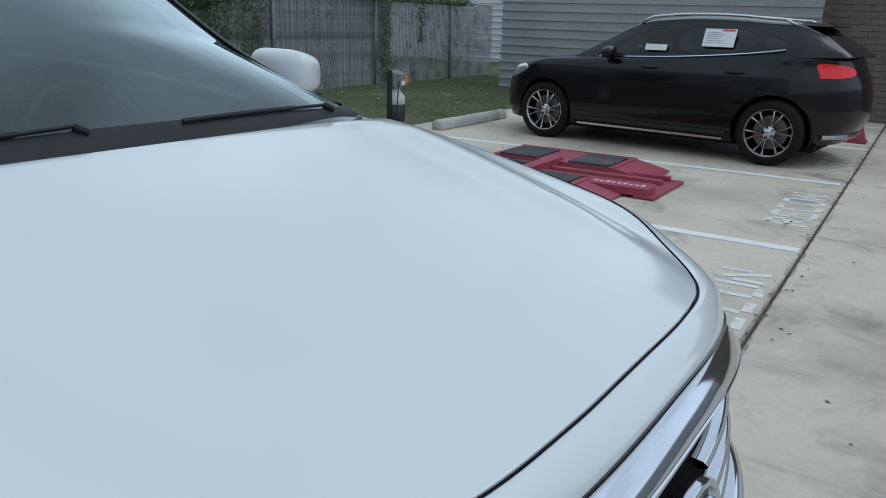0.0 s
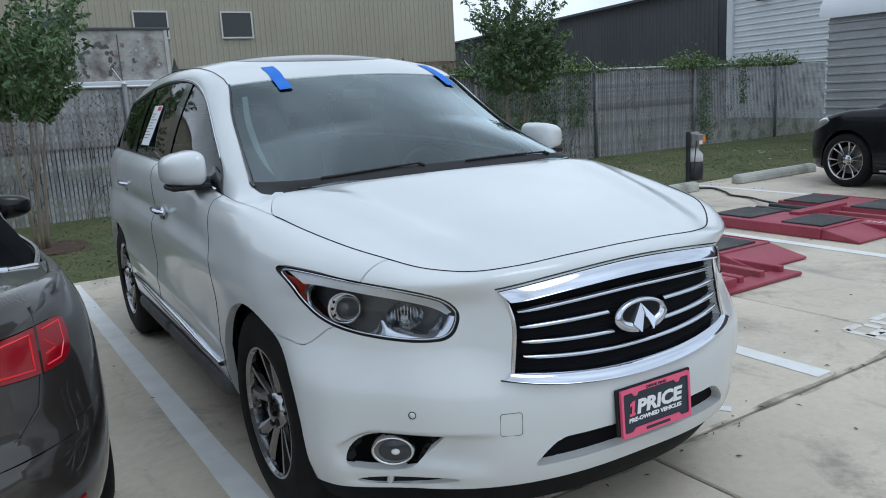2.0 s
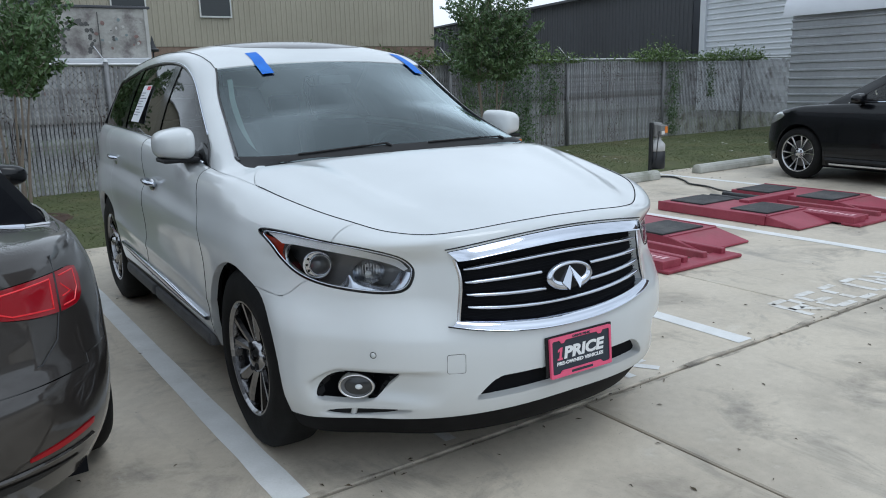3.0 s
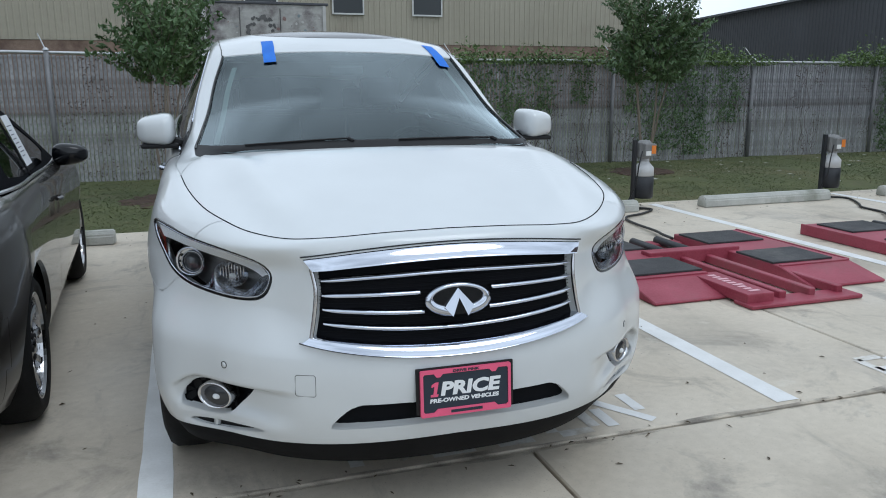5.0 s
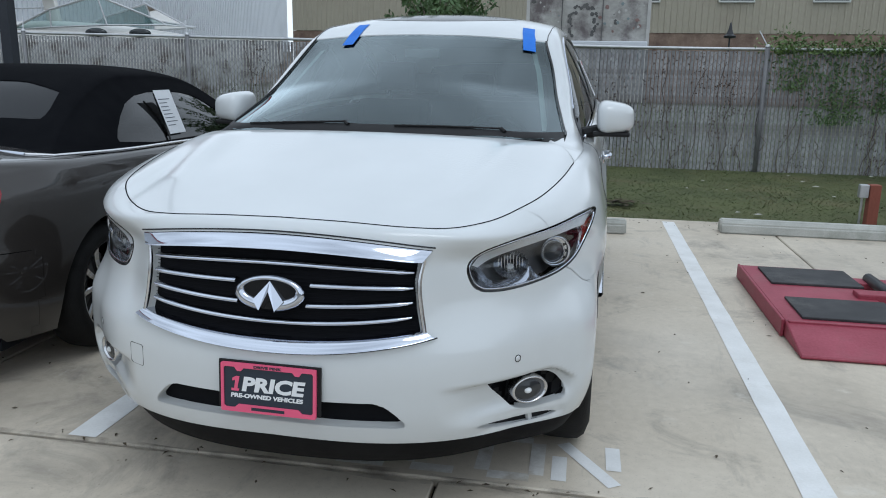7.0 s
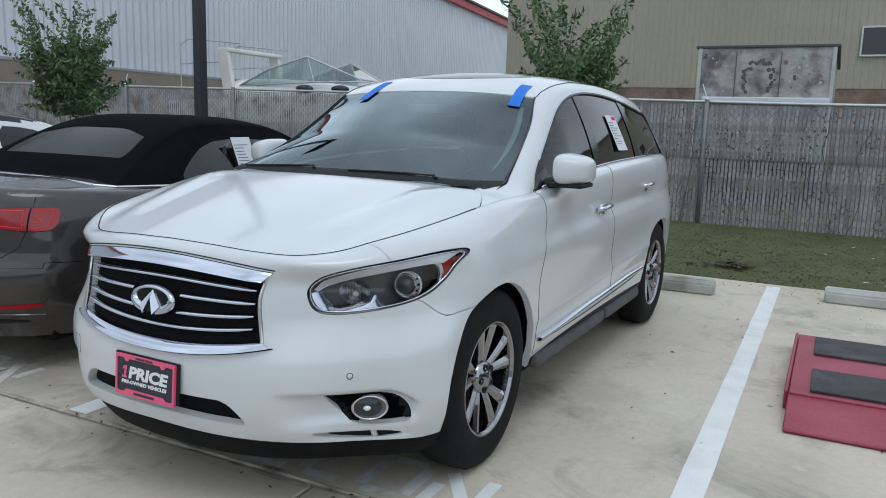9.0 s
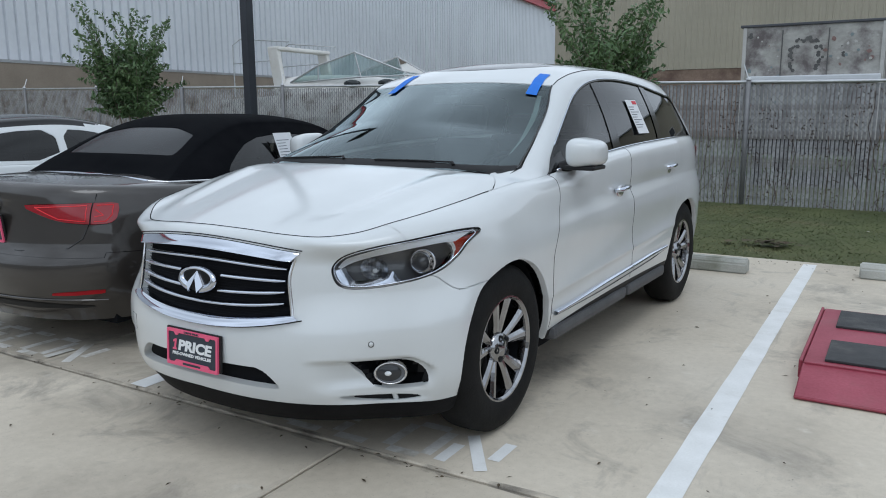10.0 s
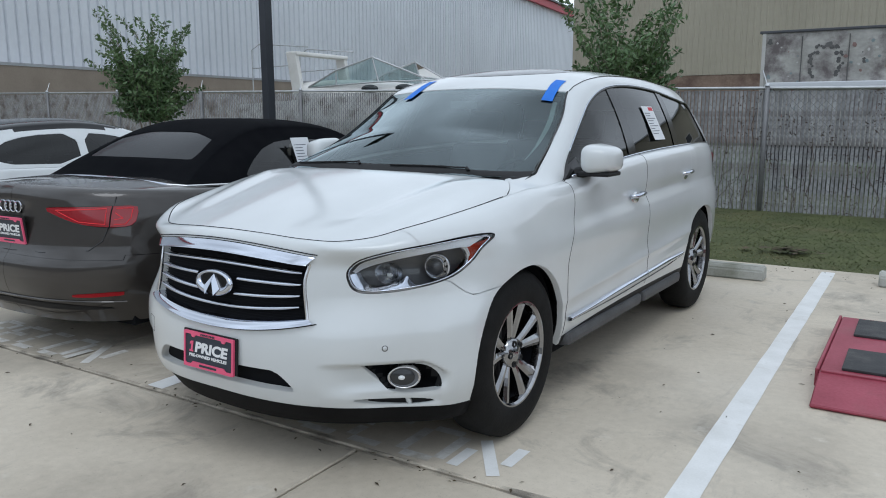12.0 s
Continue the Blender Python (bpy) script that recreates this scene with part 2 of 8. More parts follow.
def concrete(name):
    """Wet, warm grey concrete: cloudy tones, grey stains, drag marks and fine sand."""
    mat = mottled(name, (0.455, 0.400, 0.318), (0.610, 0.545, 0.445), 0.70, 0.9, 26, 0.2, (0.235, 0.205, 0.165), 0.55, (0.50, 0.78), each=0.05, distance=0.004)
    n, l = mat.node_tree.nodes, mat.node_tree.links
    bsdf = n["Principled BSDF"]
    col = bsdf.inputs["Base Color"].links[0].from_socket
    geo = n.new("ShaderNodeNewGeometry")

    def layer(col, stretch, scale, cut, colour, detail=7, rough=0.7, warp=0.0):
        mp, no, rg, mx = n.new("ShaderNodeMapping"), n.new("ShaderNodeTexNoise"), n.new("ShaderNodeMapRange"), n.new("ShaderNodeMix")
        mp.inputs["Scale"].default_value = stretch
        no.inputs["Scale"].default_value, no.inputs["Detail"].default_value = scale, detail
        no.inputs["Roughness"].default_value, no.inputs["Distortion"].default_value = rough, warp
        rg.inputs["From Min"].default_value, rg.inputs["From Max"].default_value = cut[:2]
        rg.inputs["To Max"].default_value = cut[2]
        mx.data_type = "RGBA"
        mx.inputs["B"].default_value = (*colour, 1)
        l.new(geo.outputs["Position"], mp.inputs["Vector"])
        l.new(mp.outputs["Vector"], no.inputs["Vector"])
        l.new(no.outputs["Fac"], rg.inputs["Value"])
        l.new(rg.outputs["Result"], mx.inputs["Factor"])
        l.new(col, mx.inputs["A"])
        return mx.outputs["Result"]

    col = layer(col, (1, 1, 1), 1.7, (0.54, 0.72, 0.75), (0.17, 0.155, 0.135), warp=0.6)
    col = layer(col, (1.6, 0.35, 1), 2.2, (0.58, 0.74, 0.55), (0.16, 0.15, 0.135), warp=0.3)
    col = layer(col, (1, 1, 1), 4.5, (0.60, 0.72, 0.5), (0.66, 0.62, 0.54))
    col = layer(col, (1, 1, 1), 130, (0.60, 0.72, 0.45), (0.20, 0.18, 0.15), 2)
    col = layer(col, (1, 1, 1), 24, (0.70, 0.76, 0.8), (0.07, 0.06, 0.05), 3)
    l.new(col, bsdf.inputs["Base Color"])
    wet, wr = n.new("ShaderNodeTexNoise"), n.new("ShaderNodeMapRange")
    wet.inputs["Scale"].default_value, wet.inputs["Detail"].default_value = 0.8, 5
    wr.inputs["From Min"].default_value, wr.inputs["From Max"].default_value = 0.35, 0.65
    wr.inputs["To Min"].default_value, wr.inputs["To Max"].default_value = 0.42, 0.80
    l.new(geo.outputs["Position"], wet.inputs["Vector"])
    l.new(wet.outputs["Fac"], wr.inputs["Value"])
    l.new(wr.outputs["Result"], bsdf.inputs["Roughness"])
    return mat


def see_through(mat, scale, cut):
    """Lets the ground show between the specks of a thin layer of dirt."""
    n, l = mat.node_tree.nodes, mat.node_tree.links
    geo, no, rg = n.new("ShaderNodeNewGeometry"), n.new("ShaderNodeTexNoise"), n.new("ShaderNodeMapRange")
    no.inputs["Scale"].default_value, no.inputs["Detail"].default_value = scale, 6
    rg.inputs["From Min"].default_value, rg.inputs["From Max"].default_value = cut
    l.new(geo.outputs["Position"], no.inputs["Vector"])
    l.new(no.outputs["Fac"], rg.inputs["Value"])
    l.new(rg.outputs["Result"], n["Principled BSDF"].inputs["Alpha"])
    return mat


CONCRETE = concrete("concrete")
GRIME = see_through(mottled("joint_grime", (0.10, 0.09, 0.078), (0.17, 0.155, 0.135), 0.8, 9, 80, 0.2), 7, (0.42, 0.95))
DEBRIS = mottled("leaf_litter", (0.03, 0.022, 0.014), (0.12, 0.09, 0.05), 0.9, 9, 60, 0.0)
LITTER = mottled("pale_litter", (0.45, 0.44, 0.42), (0.62, 0.61, 0.58), 0.8, 9, 60, 0.0)
FAR_WALL = mottled("far_grey_wall", (0.38, 0.38, 0.37), (0.46, 0.46, 0.45), 0.8, 0.5, 8, 0.05)
JOINT = mottled("joint_dirt", (0.035, 0.032, 0.03), (0.09, 0.08, 0.07), 0.95, 9, 80, 0.4)
LINE_PAINT = mottled("line_paint", (0.66, 0.66, 0.64), (0.80, 0.80, 0.79), 0.6, 6, 120, 0.15, (0.52, 0.50, 0.46), 2.5, (0.56, 0.75))
FADED_PAINT = mottled("faded_paint", (0.56, 0.53, 0.48), (0.78, 0.77, 0.74), 0.6, 14, 90, 0.10, (0.45, 0.405, 0.33), 5, (0.52, 0.66))
KERB = mottled("kerb_concrete", (0.36, 0.36, 0.33), (0.52, 0.52, 0.48), 0.85, 5, 90, 0.5, (0.22, 0.23, 0.18), 2.5, (0.52, 0.75), each=0.06)
SOIL = mottled("soil", (0.06, 0.055, 0.035), (0.12, 0.11, 0.06), 0.95, 2.0, 40, 0.6, (0.05, 0.08, 0.025), 0.4, (0.4, 0.6), distance=0.03)
TURF = mottled("turf", (0.046, 0.058, 0.018), (0.100, 0.110, 0.038), 0.9, 1.6, 45, 0.25, (0.13, 0.11, 0.055), 0.7, (0.52, 0.75), distance=0.03)
MULCH = mottled("mulch", (0.035, 0.022, 0.016), (0.10, 0.06, 0.04), 0.95, 20, 120, 0.8, distance=0.02)
GRASS = mottled("grass_blade", (0.062, 0.088, 0.024), (0.125, 0.145, 0.046), 0.6, 0.9, 14, 0.0, (0.19, 0.160, 0.080), 0.9, (0.50, 0.72))
SLAT = mottled("fence_slat", (0.23, 0.233, 0.243), (0.42, 0.425, 0.437), 0.55, 4.0, 30, 0.2, (0.095, 0.08, 0.074), 3.4, (0.48, 0.64), each=0.18, stretch=(1, 1, 0.6))
STEEL = mottled("galvanised_steel", (0.42, 0.43, 0.44), (0.58, 0.59, 0.60), 0.45, 8, 90, 0.1, (0.30, 0.24, 0.19), 3, (0.6, 0.8), metal=0.7)
OLD_WIRE = mottled("old_wire", (0.16, 0.16, 0.165), (0.26, 0.26, 0.265), 0.6, 4, 60, 0.0, metal=0.3)
BARK = mottled("bark", (0.16, 0.13, 0.10), (0.30, 0.25, 0.20), 0.85, 9, 60, 0.5, stretch=(1, 1, 0.25))
LEAF = mottled("leaf", (0.054, 0.108, 0.038), (0.112, 0.176, 0.064), 0.5, 1.5, 20, 0.0, each=0.1)
IVY = mottled("ivy_leaf", (0.060, 0.110, 0.028), (0.140, 0.205, 0.058), 0.5, 2.0, 20, 0.0)
DEAD_VINE = mottled("dead_vine", (0.05, 0.035, 0.03), (0.11, 0.075, 0.06), 0.9, 8, 60, 0.0)
RED_PAINT = mottled("red_lift_paint", (0.22, 0.022, 0.042), (0.36, 0.065, 0.10), 0.55, 3.5, 70, 0.15, (0.22, 0.06, 0.07), 1.8, (0.52, 0.72))
RUBBER_PAD = mottled("rubber_pad", (0.025, 0.025, 0.027), (0.06, 0.06, 0.062), 0.75, 7, 140, 0.4, (0.11, 0.105, 0.10), 2.5, (0.55, 0.75))
BLACK_METAL = mottled("black_metal", (0.012, 0.013, 0.016), (0.03, 0.032, 0.036), 0.45, 5, 80, 0.1)
POST_PAINT = mottled("dark_post_paint", (0.010, 0.013, 0.020), (0.022, 0.026, 0.034), 0.42, 3, 60, 0.08)
BEIGE_METAL = mottled("beige_siding", (0.34, 0.31, 0.24), (0.40, 0.365, 0.285), 0.55, 0.35, 4, 0.05, (0.30, 0.26, 0.20), 0.25, (0.55, 0.8))
BROWN_BRICK = mottled("brown_brick", (0.115, 0.085, 0.075), (0.175, 0.135, 0.12), 0.9, 1.5, 22, 0.3)
RUSTY_BRICK = mottled("rusty_brick", (0.17, 0.115, 0.085), (0.30, 0.22, 0.17), 0.9, 2.0, 20, 0.3, (0.11, 0.07, 0.055), 0.8, (0.5, 0.7))
WHITE_METAL = mottled("white_siding", (0.60, 0.62, 0.66), (0.70, 0.72, 0.76), 0.5, 0.25, 5, 0.03)
RED_TRIM = shader("red_trim", (0.42, 0.03, 0.045), 0.5)
DARK_METAL = mottled("dark_siding", (0.055, 0.057, 0.065), (0.078, 0.081, 0.092), 0.55, 0.3, 5, 0.03)
GREY_METAL = mottled("grey_corrugated_steel", (0.30, 0.31, 0.32), (0.42, 0.43, 0.45), 0.45, 0.8, 12, 0.05, metal=0.3)
TAN_BRICK = mottled("tan_masonry", (0.22, 0.18, 0.145), (0.30, 0.25, 0.20), 0.9, 1.2, 24, 0.3)
WINDOW_DARK = shader("far_window_glass", (0.015, 0.02, 0.022), 0.06)
WINDOW_FRAME = shader("far_window_frame", (0.60, 0.60, 0.58), 0.5)
BOAT_WHITE = mottled("boat_gelcoat", (0.60, 0.585, 0.55), (0.70, 0.69, 0.66), 0.35, 1.2, 10, 0.0, (0.5, 0.46, 0.40), 0.8, (0.55, 0.8))
TRAILER_SIDE = mottled("painted_trailer_side", (0.28, 0.27, 0.25), (0.50, 0.49, 0.46), 0.6, 3.0, 16, 0.05, (0.13, 0.11, 0.11), 1.6, (0.47, 0.62), stretch=(1, 1, 1.4))

# ---- the lot: pavement, lines, grass, fence ----
LOT = pose(0, 0, 0, 0, 0, 1.6)
BAY, FIRST = 2.70, -0.957
EDGE = 5.68


def at_lot(x, y, z=0, rx=0, ry=0, rz=0):
    return LOT @ pose(x, y, z, rx, ry, rz)


def ground_sheet():
    bm = bmesh.new()
    for x0, y0, x1, y1 in ((-600, -600, 600, 600),):
        bm.faces.new([bm.verts.new((x, y, -0.06)) for x, y in ((x0, y0), (x1, y0), (x1, y1), (x0, y1))])
    tagged(part("ground", bm, SOIL), "bare brown soil and thin grass", "ground", kind="structure")


ground_sheet()

pavement = thing("pavement", LOT, "pale stained concrete parking slabs with dark joints", "pavement", kind="structure")


def slab(x0, x1, y0, y1):
    gap = 0.007
    low, high = (0.011 if y0 == 0.43 else gap), (0.009 if y1 == 0.43 else gap)
    part("slab", box(x0 + gap, y0 + low, -0.15, x1 - gap, y1 - high, 0.0, 0.006, 1), CONCRETE, pavement)


def joint_bed():
    bm = box(-32, -16.2, -0.14, 32, EDGE + 0.12, -0.035)
    part("joint_filler", bm, JOINT, pavement, "dark dirt in the joints")


def grime_band():
    """Dark dirt washed along the wide joint across the bays, and along the slab joints."""
    for x0, x1, y0, y1, wide in ((-20, 16, 0.43, 0.43, 0.055), (-20, 16, -4.1, -4.1, 0.04)):
        bm = bmesh.new()
        row = []
        for k in range(361):
            t = k / 360
            x, y = x0 + (x1 - x0) * t, y0 + (y1 - y0) * t
            lo = wide * (0.35 + 0.9 * abs(noise.noise(Vector((x * 1.7, 1, 0)))))
            hi = wide * (0.35 + 0.9 * abs(noise.noise(Vector((x * 1.9, 5, 0)))))
            row.append((bm.verts.new((x, y - lo, 0.0016)), bm.verts.new((x, y + hi, 0.0016))))
        for a, b in zip(row, row[1:]):
            bm.faces.new((a[0], a[1], b[1], b[0]))
        part("joint_grime", bm, GRIME, pavement, "washed-in dark dirt along the joint")


def litter():
    """Twigs, leaf scraps and grit on the concrete, paper scraps and fallen leaves on the grass."""
    rng = np.random.default_rng(8)

    def scraps(name, spots, size, mat, label, slim):
        verts, faces = [], []
        for x, y, z in spots:
            a, ln = rng.uniform(0, 3.14), size * rng.uniform(0.4, 1.5)
            w = ln * rng.uniform(slim * 0.6, slim * 1.5)
            c, s = math.cos(a), math.sin(a)
            k = len(verts)
            lift = rng.uniform(0.001, 0.006)
            verts += [(x - c * ln, y - s * ln, z), (x + s * w, y - c * w, z + lift), (x + c * ln, y + s * ln, z + 0.001), (x - s * w, y + c * w, z + lift)]
            faces += [(k, k + 1, k + 2), (k, k + 2, k + 3)]
        me = bpy.data.meshes.new(name)
        me.from_pydata(verts, [], faces)
        tagged(part(name, me, mat, m=LOT), label, "litter", kind="stuff")

    on_slab = [(rng.uniform(-6, 12), rng.uniform(-3.5, EDGE), 0.003) for _ in range(420)] + [(rng.uniform(-6, 12), EDGE - abs(rng.normal()) * 0.25, 0.003) for _ in range(500)] + [(rng.uniform(-6, 12), 0.43 + rng.normal() * 0.05, 0.003) for _ in range(160)]
    scraps("leaf_litter", on_slab, 0.013, DEBRIS, "small dark twigs and leaf scraps on the concrete", 0.3)
    on_grass = [(x, y, rise(x, y) + 0.03) for x, y in ((rng.uniform(2, 12), EDGE + rng.uniform(0.4, 3.6)) for _ in range(70))]
    scraps("paper_scraps", on_grass, 0.035, LITTER, "pale scraps and dry leaves on the grass", 0.6)
    dark = [(1.33 + rng.normal() * 0.13, 6.38 + rng.normal() * 0.05, rise(1.33, 6.38) + 0.03 + abs(rng.normal()) * 0.02) for _ in range(60)]
    scraps("black_debris", dark, 0.06, DEBRIS, "heap of dark torn scraps on the grass", 0.4)


# ---- painted lines and letters ----
def line(x, y0, y1, width=0.116):
    bm = bmesh.new()
    steps = 24
    row = []
    for i in range(steps + 1):
        y = y0 + (y1 - y0) * i / steps
        w = width / 2 + random.uniform(-0.003, 0.003)
        row.append((bm.verts.new((-w, y, 0.0025)), bm.verts.new((w, y, 0.0025))))
    for a, b in zip(row, row[1:]):
        bm.faces.new((a[0], a[1], b[1], b[0]))
    ob = part("parking_line", bm, LINE_PAINT, m=at_lot(x, 0))
    tagged(ob, "worn white painted parking line on concrete", "parking line", "bay lines", "structure")


for k in range(-6, 9):
    line(FIRST + BAY * k, 0.46 + (0.02 if k % 2 else 0), EDGE - 0.03)


STROKES = {
    "R": ((0, 0, 0, .5), (0, .5, 0, 1), (0, 1, .8, 1), (.9, .95, .9, .6), (0, .5, .8, .5), (.4, .45, 1, 0)),
    "E": ((0, 0, 0, .46), (0, .54, 0, 1), (.1, 1, 1, 1), (.1, .5, .8, .5), (.1, 0, 1, 0)),
    "C": ((0, .1, 0, .46), (0, .54, 0, .9), (.1, 1, .9, 1), (.1, 0, .9, 0)),
    "O": ((0, .08, 0, .92), (1, .08, 1, .92), (.12, 1, .88, 1), (.12, 0, .88, 0)),
    "N": ((0, 0, 0, .62), (.05, 1, 1, 0), (1, .38, 1, 1)),
}


def stencil(bay):
    """The word RECON, stencilled bar by bar on the concrete; the letters have worn away unevenly."""
    ob = thing("painted_lettering", at_lot(FIRST + BAY * (bay + 0.5) + 0.015, 0.505), "the word RECON in worn white stencil paint", "lettering", "bay lettering", "structure")
    w, h, t = 0.195, 0.285, 0.027
    for k, letter in enumerate("RECON"):
        bm = bmesh.new()
        ox = 0.275 * (k - 2) - w / 2
        for a, b, c, d in STROKES[letter]:
            p, q = Vector((ox + a * w, b * h, 0)), Vector((ox + c * w, d * h, 0))
            side = Vector((-(q - p).y, (q - p).x, 0)).normalized() * t
            bm.faces.new([bm.verts.new(v + Vector((0, 0, 0.0022))) for v in (p - side, q - side, q + side, p + side)])
        bmesh.ops.recalc_face_normals(bm, faces=bm.faces)
        part("letter", bm, LINE_PAINT if bay == 0 and letter == "N" else FADED_PAINT, ob)


for k in range(-3, 6):
    stencil(k)


def wheel_stop(x, length=1.83, y=5.02):
    prof = ((-0.085, 0), (0.085, 0), (0.075, 0.085), (0.045, 0.125), (-0.045, 0.125), (-0.075, 0.085))
    bm = bmesh.new()
    ends = []
    for sx, inset in ((-1, 0.03), (-1, 0), (1, 0), (1, 0.03)):
        ends.append([bm.verts.new((sx * (length / 2 - (inset if z > 0.1 else 0)), yy * (1 - inset), z)) for yy, z in prof])
    rings = [ends[1], ends[2]]
    n = len(prof)
    for k in range(n):
        bm.faces.new((rings[0][k], rings[0][(k + 1) % n], rings[1][(k + 1) % n], rings[1][k]))
    bm.faces.new(rings[0][::-1])
    bm.faces.new(rings[1])
    for v in ends[0] + ends[3]:
        bm.verts.remove(v)
    bmesh.ops.recalc_face_normals(bm, faces=bm.faces)
    bmesh.ops.bevel(bm, geom=bm.edges[:], offset=0.012, segments=2, affect="EDGES")
    ob = part("wheel_stop", bm, KERB, m=at_lot(x, y))
    tagged(ob, "weathered grey concrete wheel stop on the pavement", "wheel stop", "wheel stops")


for k in range(-5, 8):
    wheel_stop(FIRST + BAY * (k + 0.5) + (-0.02 if k else 0.0), y=5.0 if k == 0 else 5.28)


# ---- grass strip ----
FENCE_Y = 9.62


def rise(x, y):
    """Height of the turf over the pavement."""
    t = min(max((y - EDGE) / 1.5, 0), 1)
    return -0.03 + 0.09 * t * t * (3 - 2 * t) + 0.02 * noise.noise(Vector((x * 0.6, y * 0.6, 0)))


def turf():
    bm = bmesh.new()
    nx, ny = 90, 22
    grid = [[bm.verts.new((-30 + 60 * i / nx, EDGE + 0.10 + (FENCE_Y + 3 - EDGE) * j / ny, rise(-30 + 60 * i / nx, EDGE + 0.1 + (FENCE_Y + 3 - EDGE) * j / ny))) for i in range(nx + 1)] for j in range(ny + 1)]
    for j in range(ny):
        for i in range(nx):
            bm.faces.new((grid[j][i], grid[j][i + 1], grid[j + 1][i + 1], grid[j + 1][i]))
    ob = part("lawn", bm, TURF, m=LOT, smooth=True)
    tagged(ob, "thin grass and soil strip before the fence", "lawn", kind="structure")


turf()


def grass():
    rng = np.random.default_rng(3)
    n = 170000
    x = rng.uniform(-17, 17, n)
    y = EDGE + 0.13 + (FENCE_Y - EDGE - 0.1) * rng.uniform(0, 1, n) ** 1.15
    keep = np.array([noise.noise(Vector((a * 0.9, b * 0.9, 3))) > -0.6 for a, b in zip(x, y)])
    x, y = x[keep], y[keep]
    verts, faces = [], []
    for i, (a, b) in enumerate(zip(x, y)):
        z = rise(a, b) - 0.005
        h, w, t, lean = rng.uniform(0.008, 0.026), rng.uniform(0.004, 0.009), rng.uniform(0, 3.14), rng.uniform(-0.055, 0.055, 2)
        c, s = math.cos(t) * w, math.sin(t) * w
        k = len(verts)
        verts += [(a - c, b - s, z), (a + c, b + s, z), (a + lean[0], b + lean[1], z + h)]
        faces.append((k, k + 1, k + 2))
    me = bpy.data.meshes.new("grass")
    me.from_pydata(verts, [], faces)
    ob = part("grass", me, GRASS, m=LOT)
    tagged(ob, "short patchy green and straw-coloured grass", "grass", kind="stuff")


grass()


# ---- fence ----
POST_X = [0.45 + 2.87 * k for k in range(-8, 7)]
FENCE_X0, FENCE_X1, FENCE_H = -24.0, 16.9, 1.76

fence = thing("chain_link_fence", LOT @ pose(0, FENCE_Y, 0), "tall chain-link fence with grey privacy slats, stained and vine-grown", "fence", kind="structure")


def fence_top(x):
    return FENCE_H + (0.012 * max(0.0, 2 - x) if x < 2 else 0)


def fence_frame():
    for x in POST_X:
        h = fence_top(x)
        post = part("post", tube([(x, -0.05, -0.05), (x, -0.05, h + 0.03)], 0.032, 12), OLD_WIRE, fence, smooth=True)
        part("post_cap", lathe([(h + 0.028, 0.038), (h + 0.05, 0.034), (h + 0.065, 0.012), (h + 0.066, 0.0005)], 12, "Z"), STEEL, post, smooth=True).matrix_basis = pose(x, -0.05, 0)
        part("barb_arm", tube([(x, -0.05, h + 0.03), (x - 0.10, 0.10, h + 0.25)], 0.008, 6), STEEL, post)
    pts = [(FENCE_X0 + (FENCE_X1 - FENCE_X0) * k / 40, 0.0, fence_top(FENCE_X0 + (FENCE_X1 - FENCE_X0) * k / 40)) for k in range(41)]
    part("top_rail", tube(pts, 0.022, 10), STEEL, fence, smooth=True)


fence_frame()


def slats():
    pitch, w, t = 0.052, 0.0190, 0.004
    n = int((FENCE_X1 - FENCE_X0) / pitch)
    rest = bmesh.new()
    shared = {}
    rng = random.Random(5)
    for k in range(n):
        x = FENCE_X0 + (k + 0.5) * pitch
        h = fence_top(x) - 0.03 - rng.choice((0, 0, 0, 0.006, 0.01))
        if -3.2 < x < 12.2:
            key = round(h, 2)
            if key not in shared:
                shared[key] = mesh_from("slat", box(-w, -t, 0.03, w, t, key))
                shared[key].materials.append(SLAT)
            part("slat", shared[key], SLAT, fence, m=pose(x, rng.uniform(-0.003, 0.003), 0, 0, 0, rng.uniform(-7, 7)))
        else:
            v = [rest.verts.new(p) for p in ((x - w, 0, 0.03), (x + w, 0, 0.03), (x + w, 0, h), (x - w, 0, h))]
            rest.faces.new(v)
    tagged(part("far_slats", rest, SLAT, fence, "grey privacy slats"), kind="stuff")


def chain_link():
    """Two families of slanting wires that cross in diamonds."""
    pitch, r = 0.104, 0.0034
    verts, faces = [], []
    top = FENCE_H - 0.03
    n = int((FENCE_X1 - FENCE_X0 - top) / pitch)
    for k in range(n):
        x = FENCE_X0 + k * pitch
        for a, b, y in ((x, x + top, -0.013), (x + top, x, -0.010)):
            h = fence_top(max(a, b)) - 0.03
            i = len(verts)
            verts += [(a - r, y, 0.04), (a + r, y, 0.04), (b + r, y, h), (b - r, y, h)]
            faces.append((i, i + 1, i + 2, i + 3))
    me = bpy.data.meshes.new("chain_link")
    me.from_pydata(verts, [], faces)
    tagged(part("chain_link", me, OLD_WIRE, fence, "woven galvanised wire"), kind="stuff")


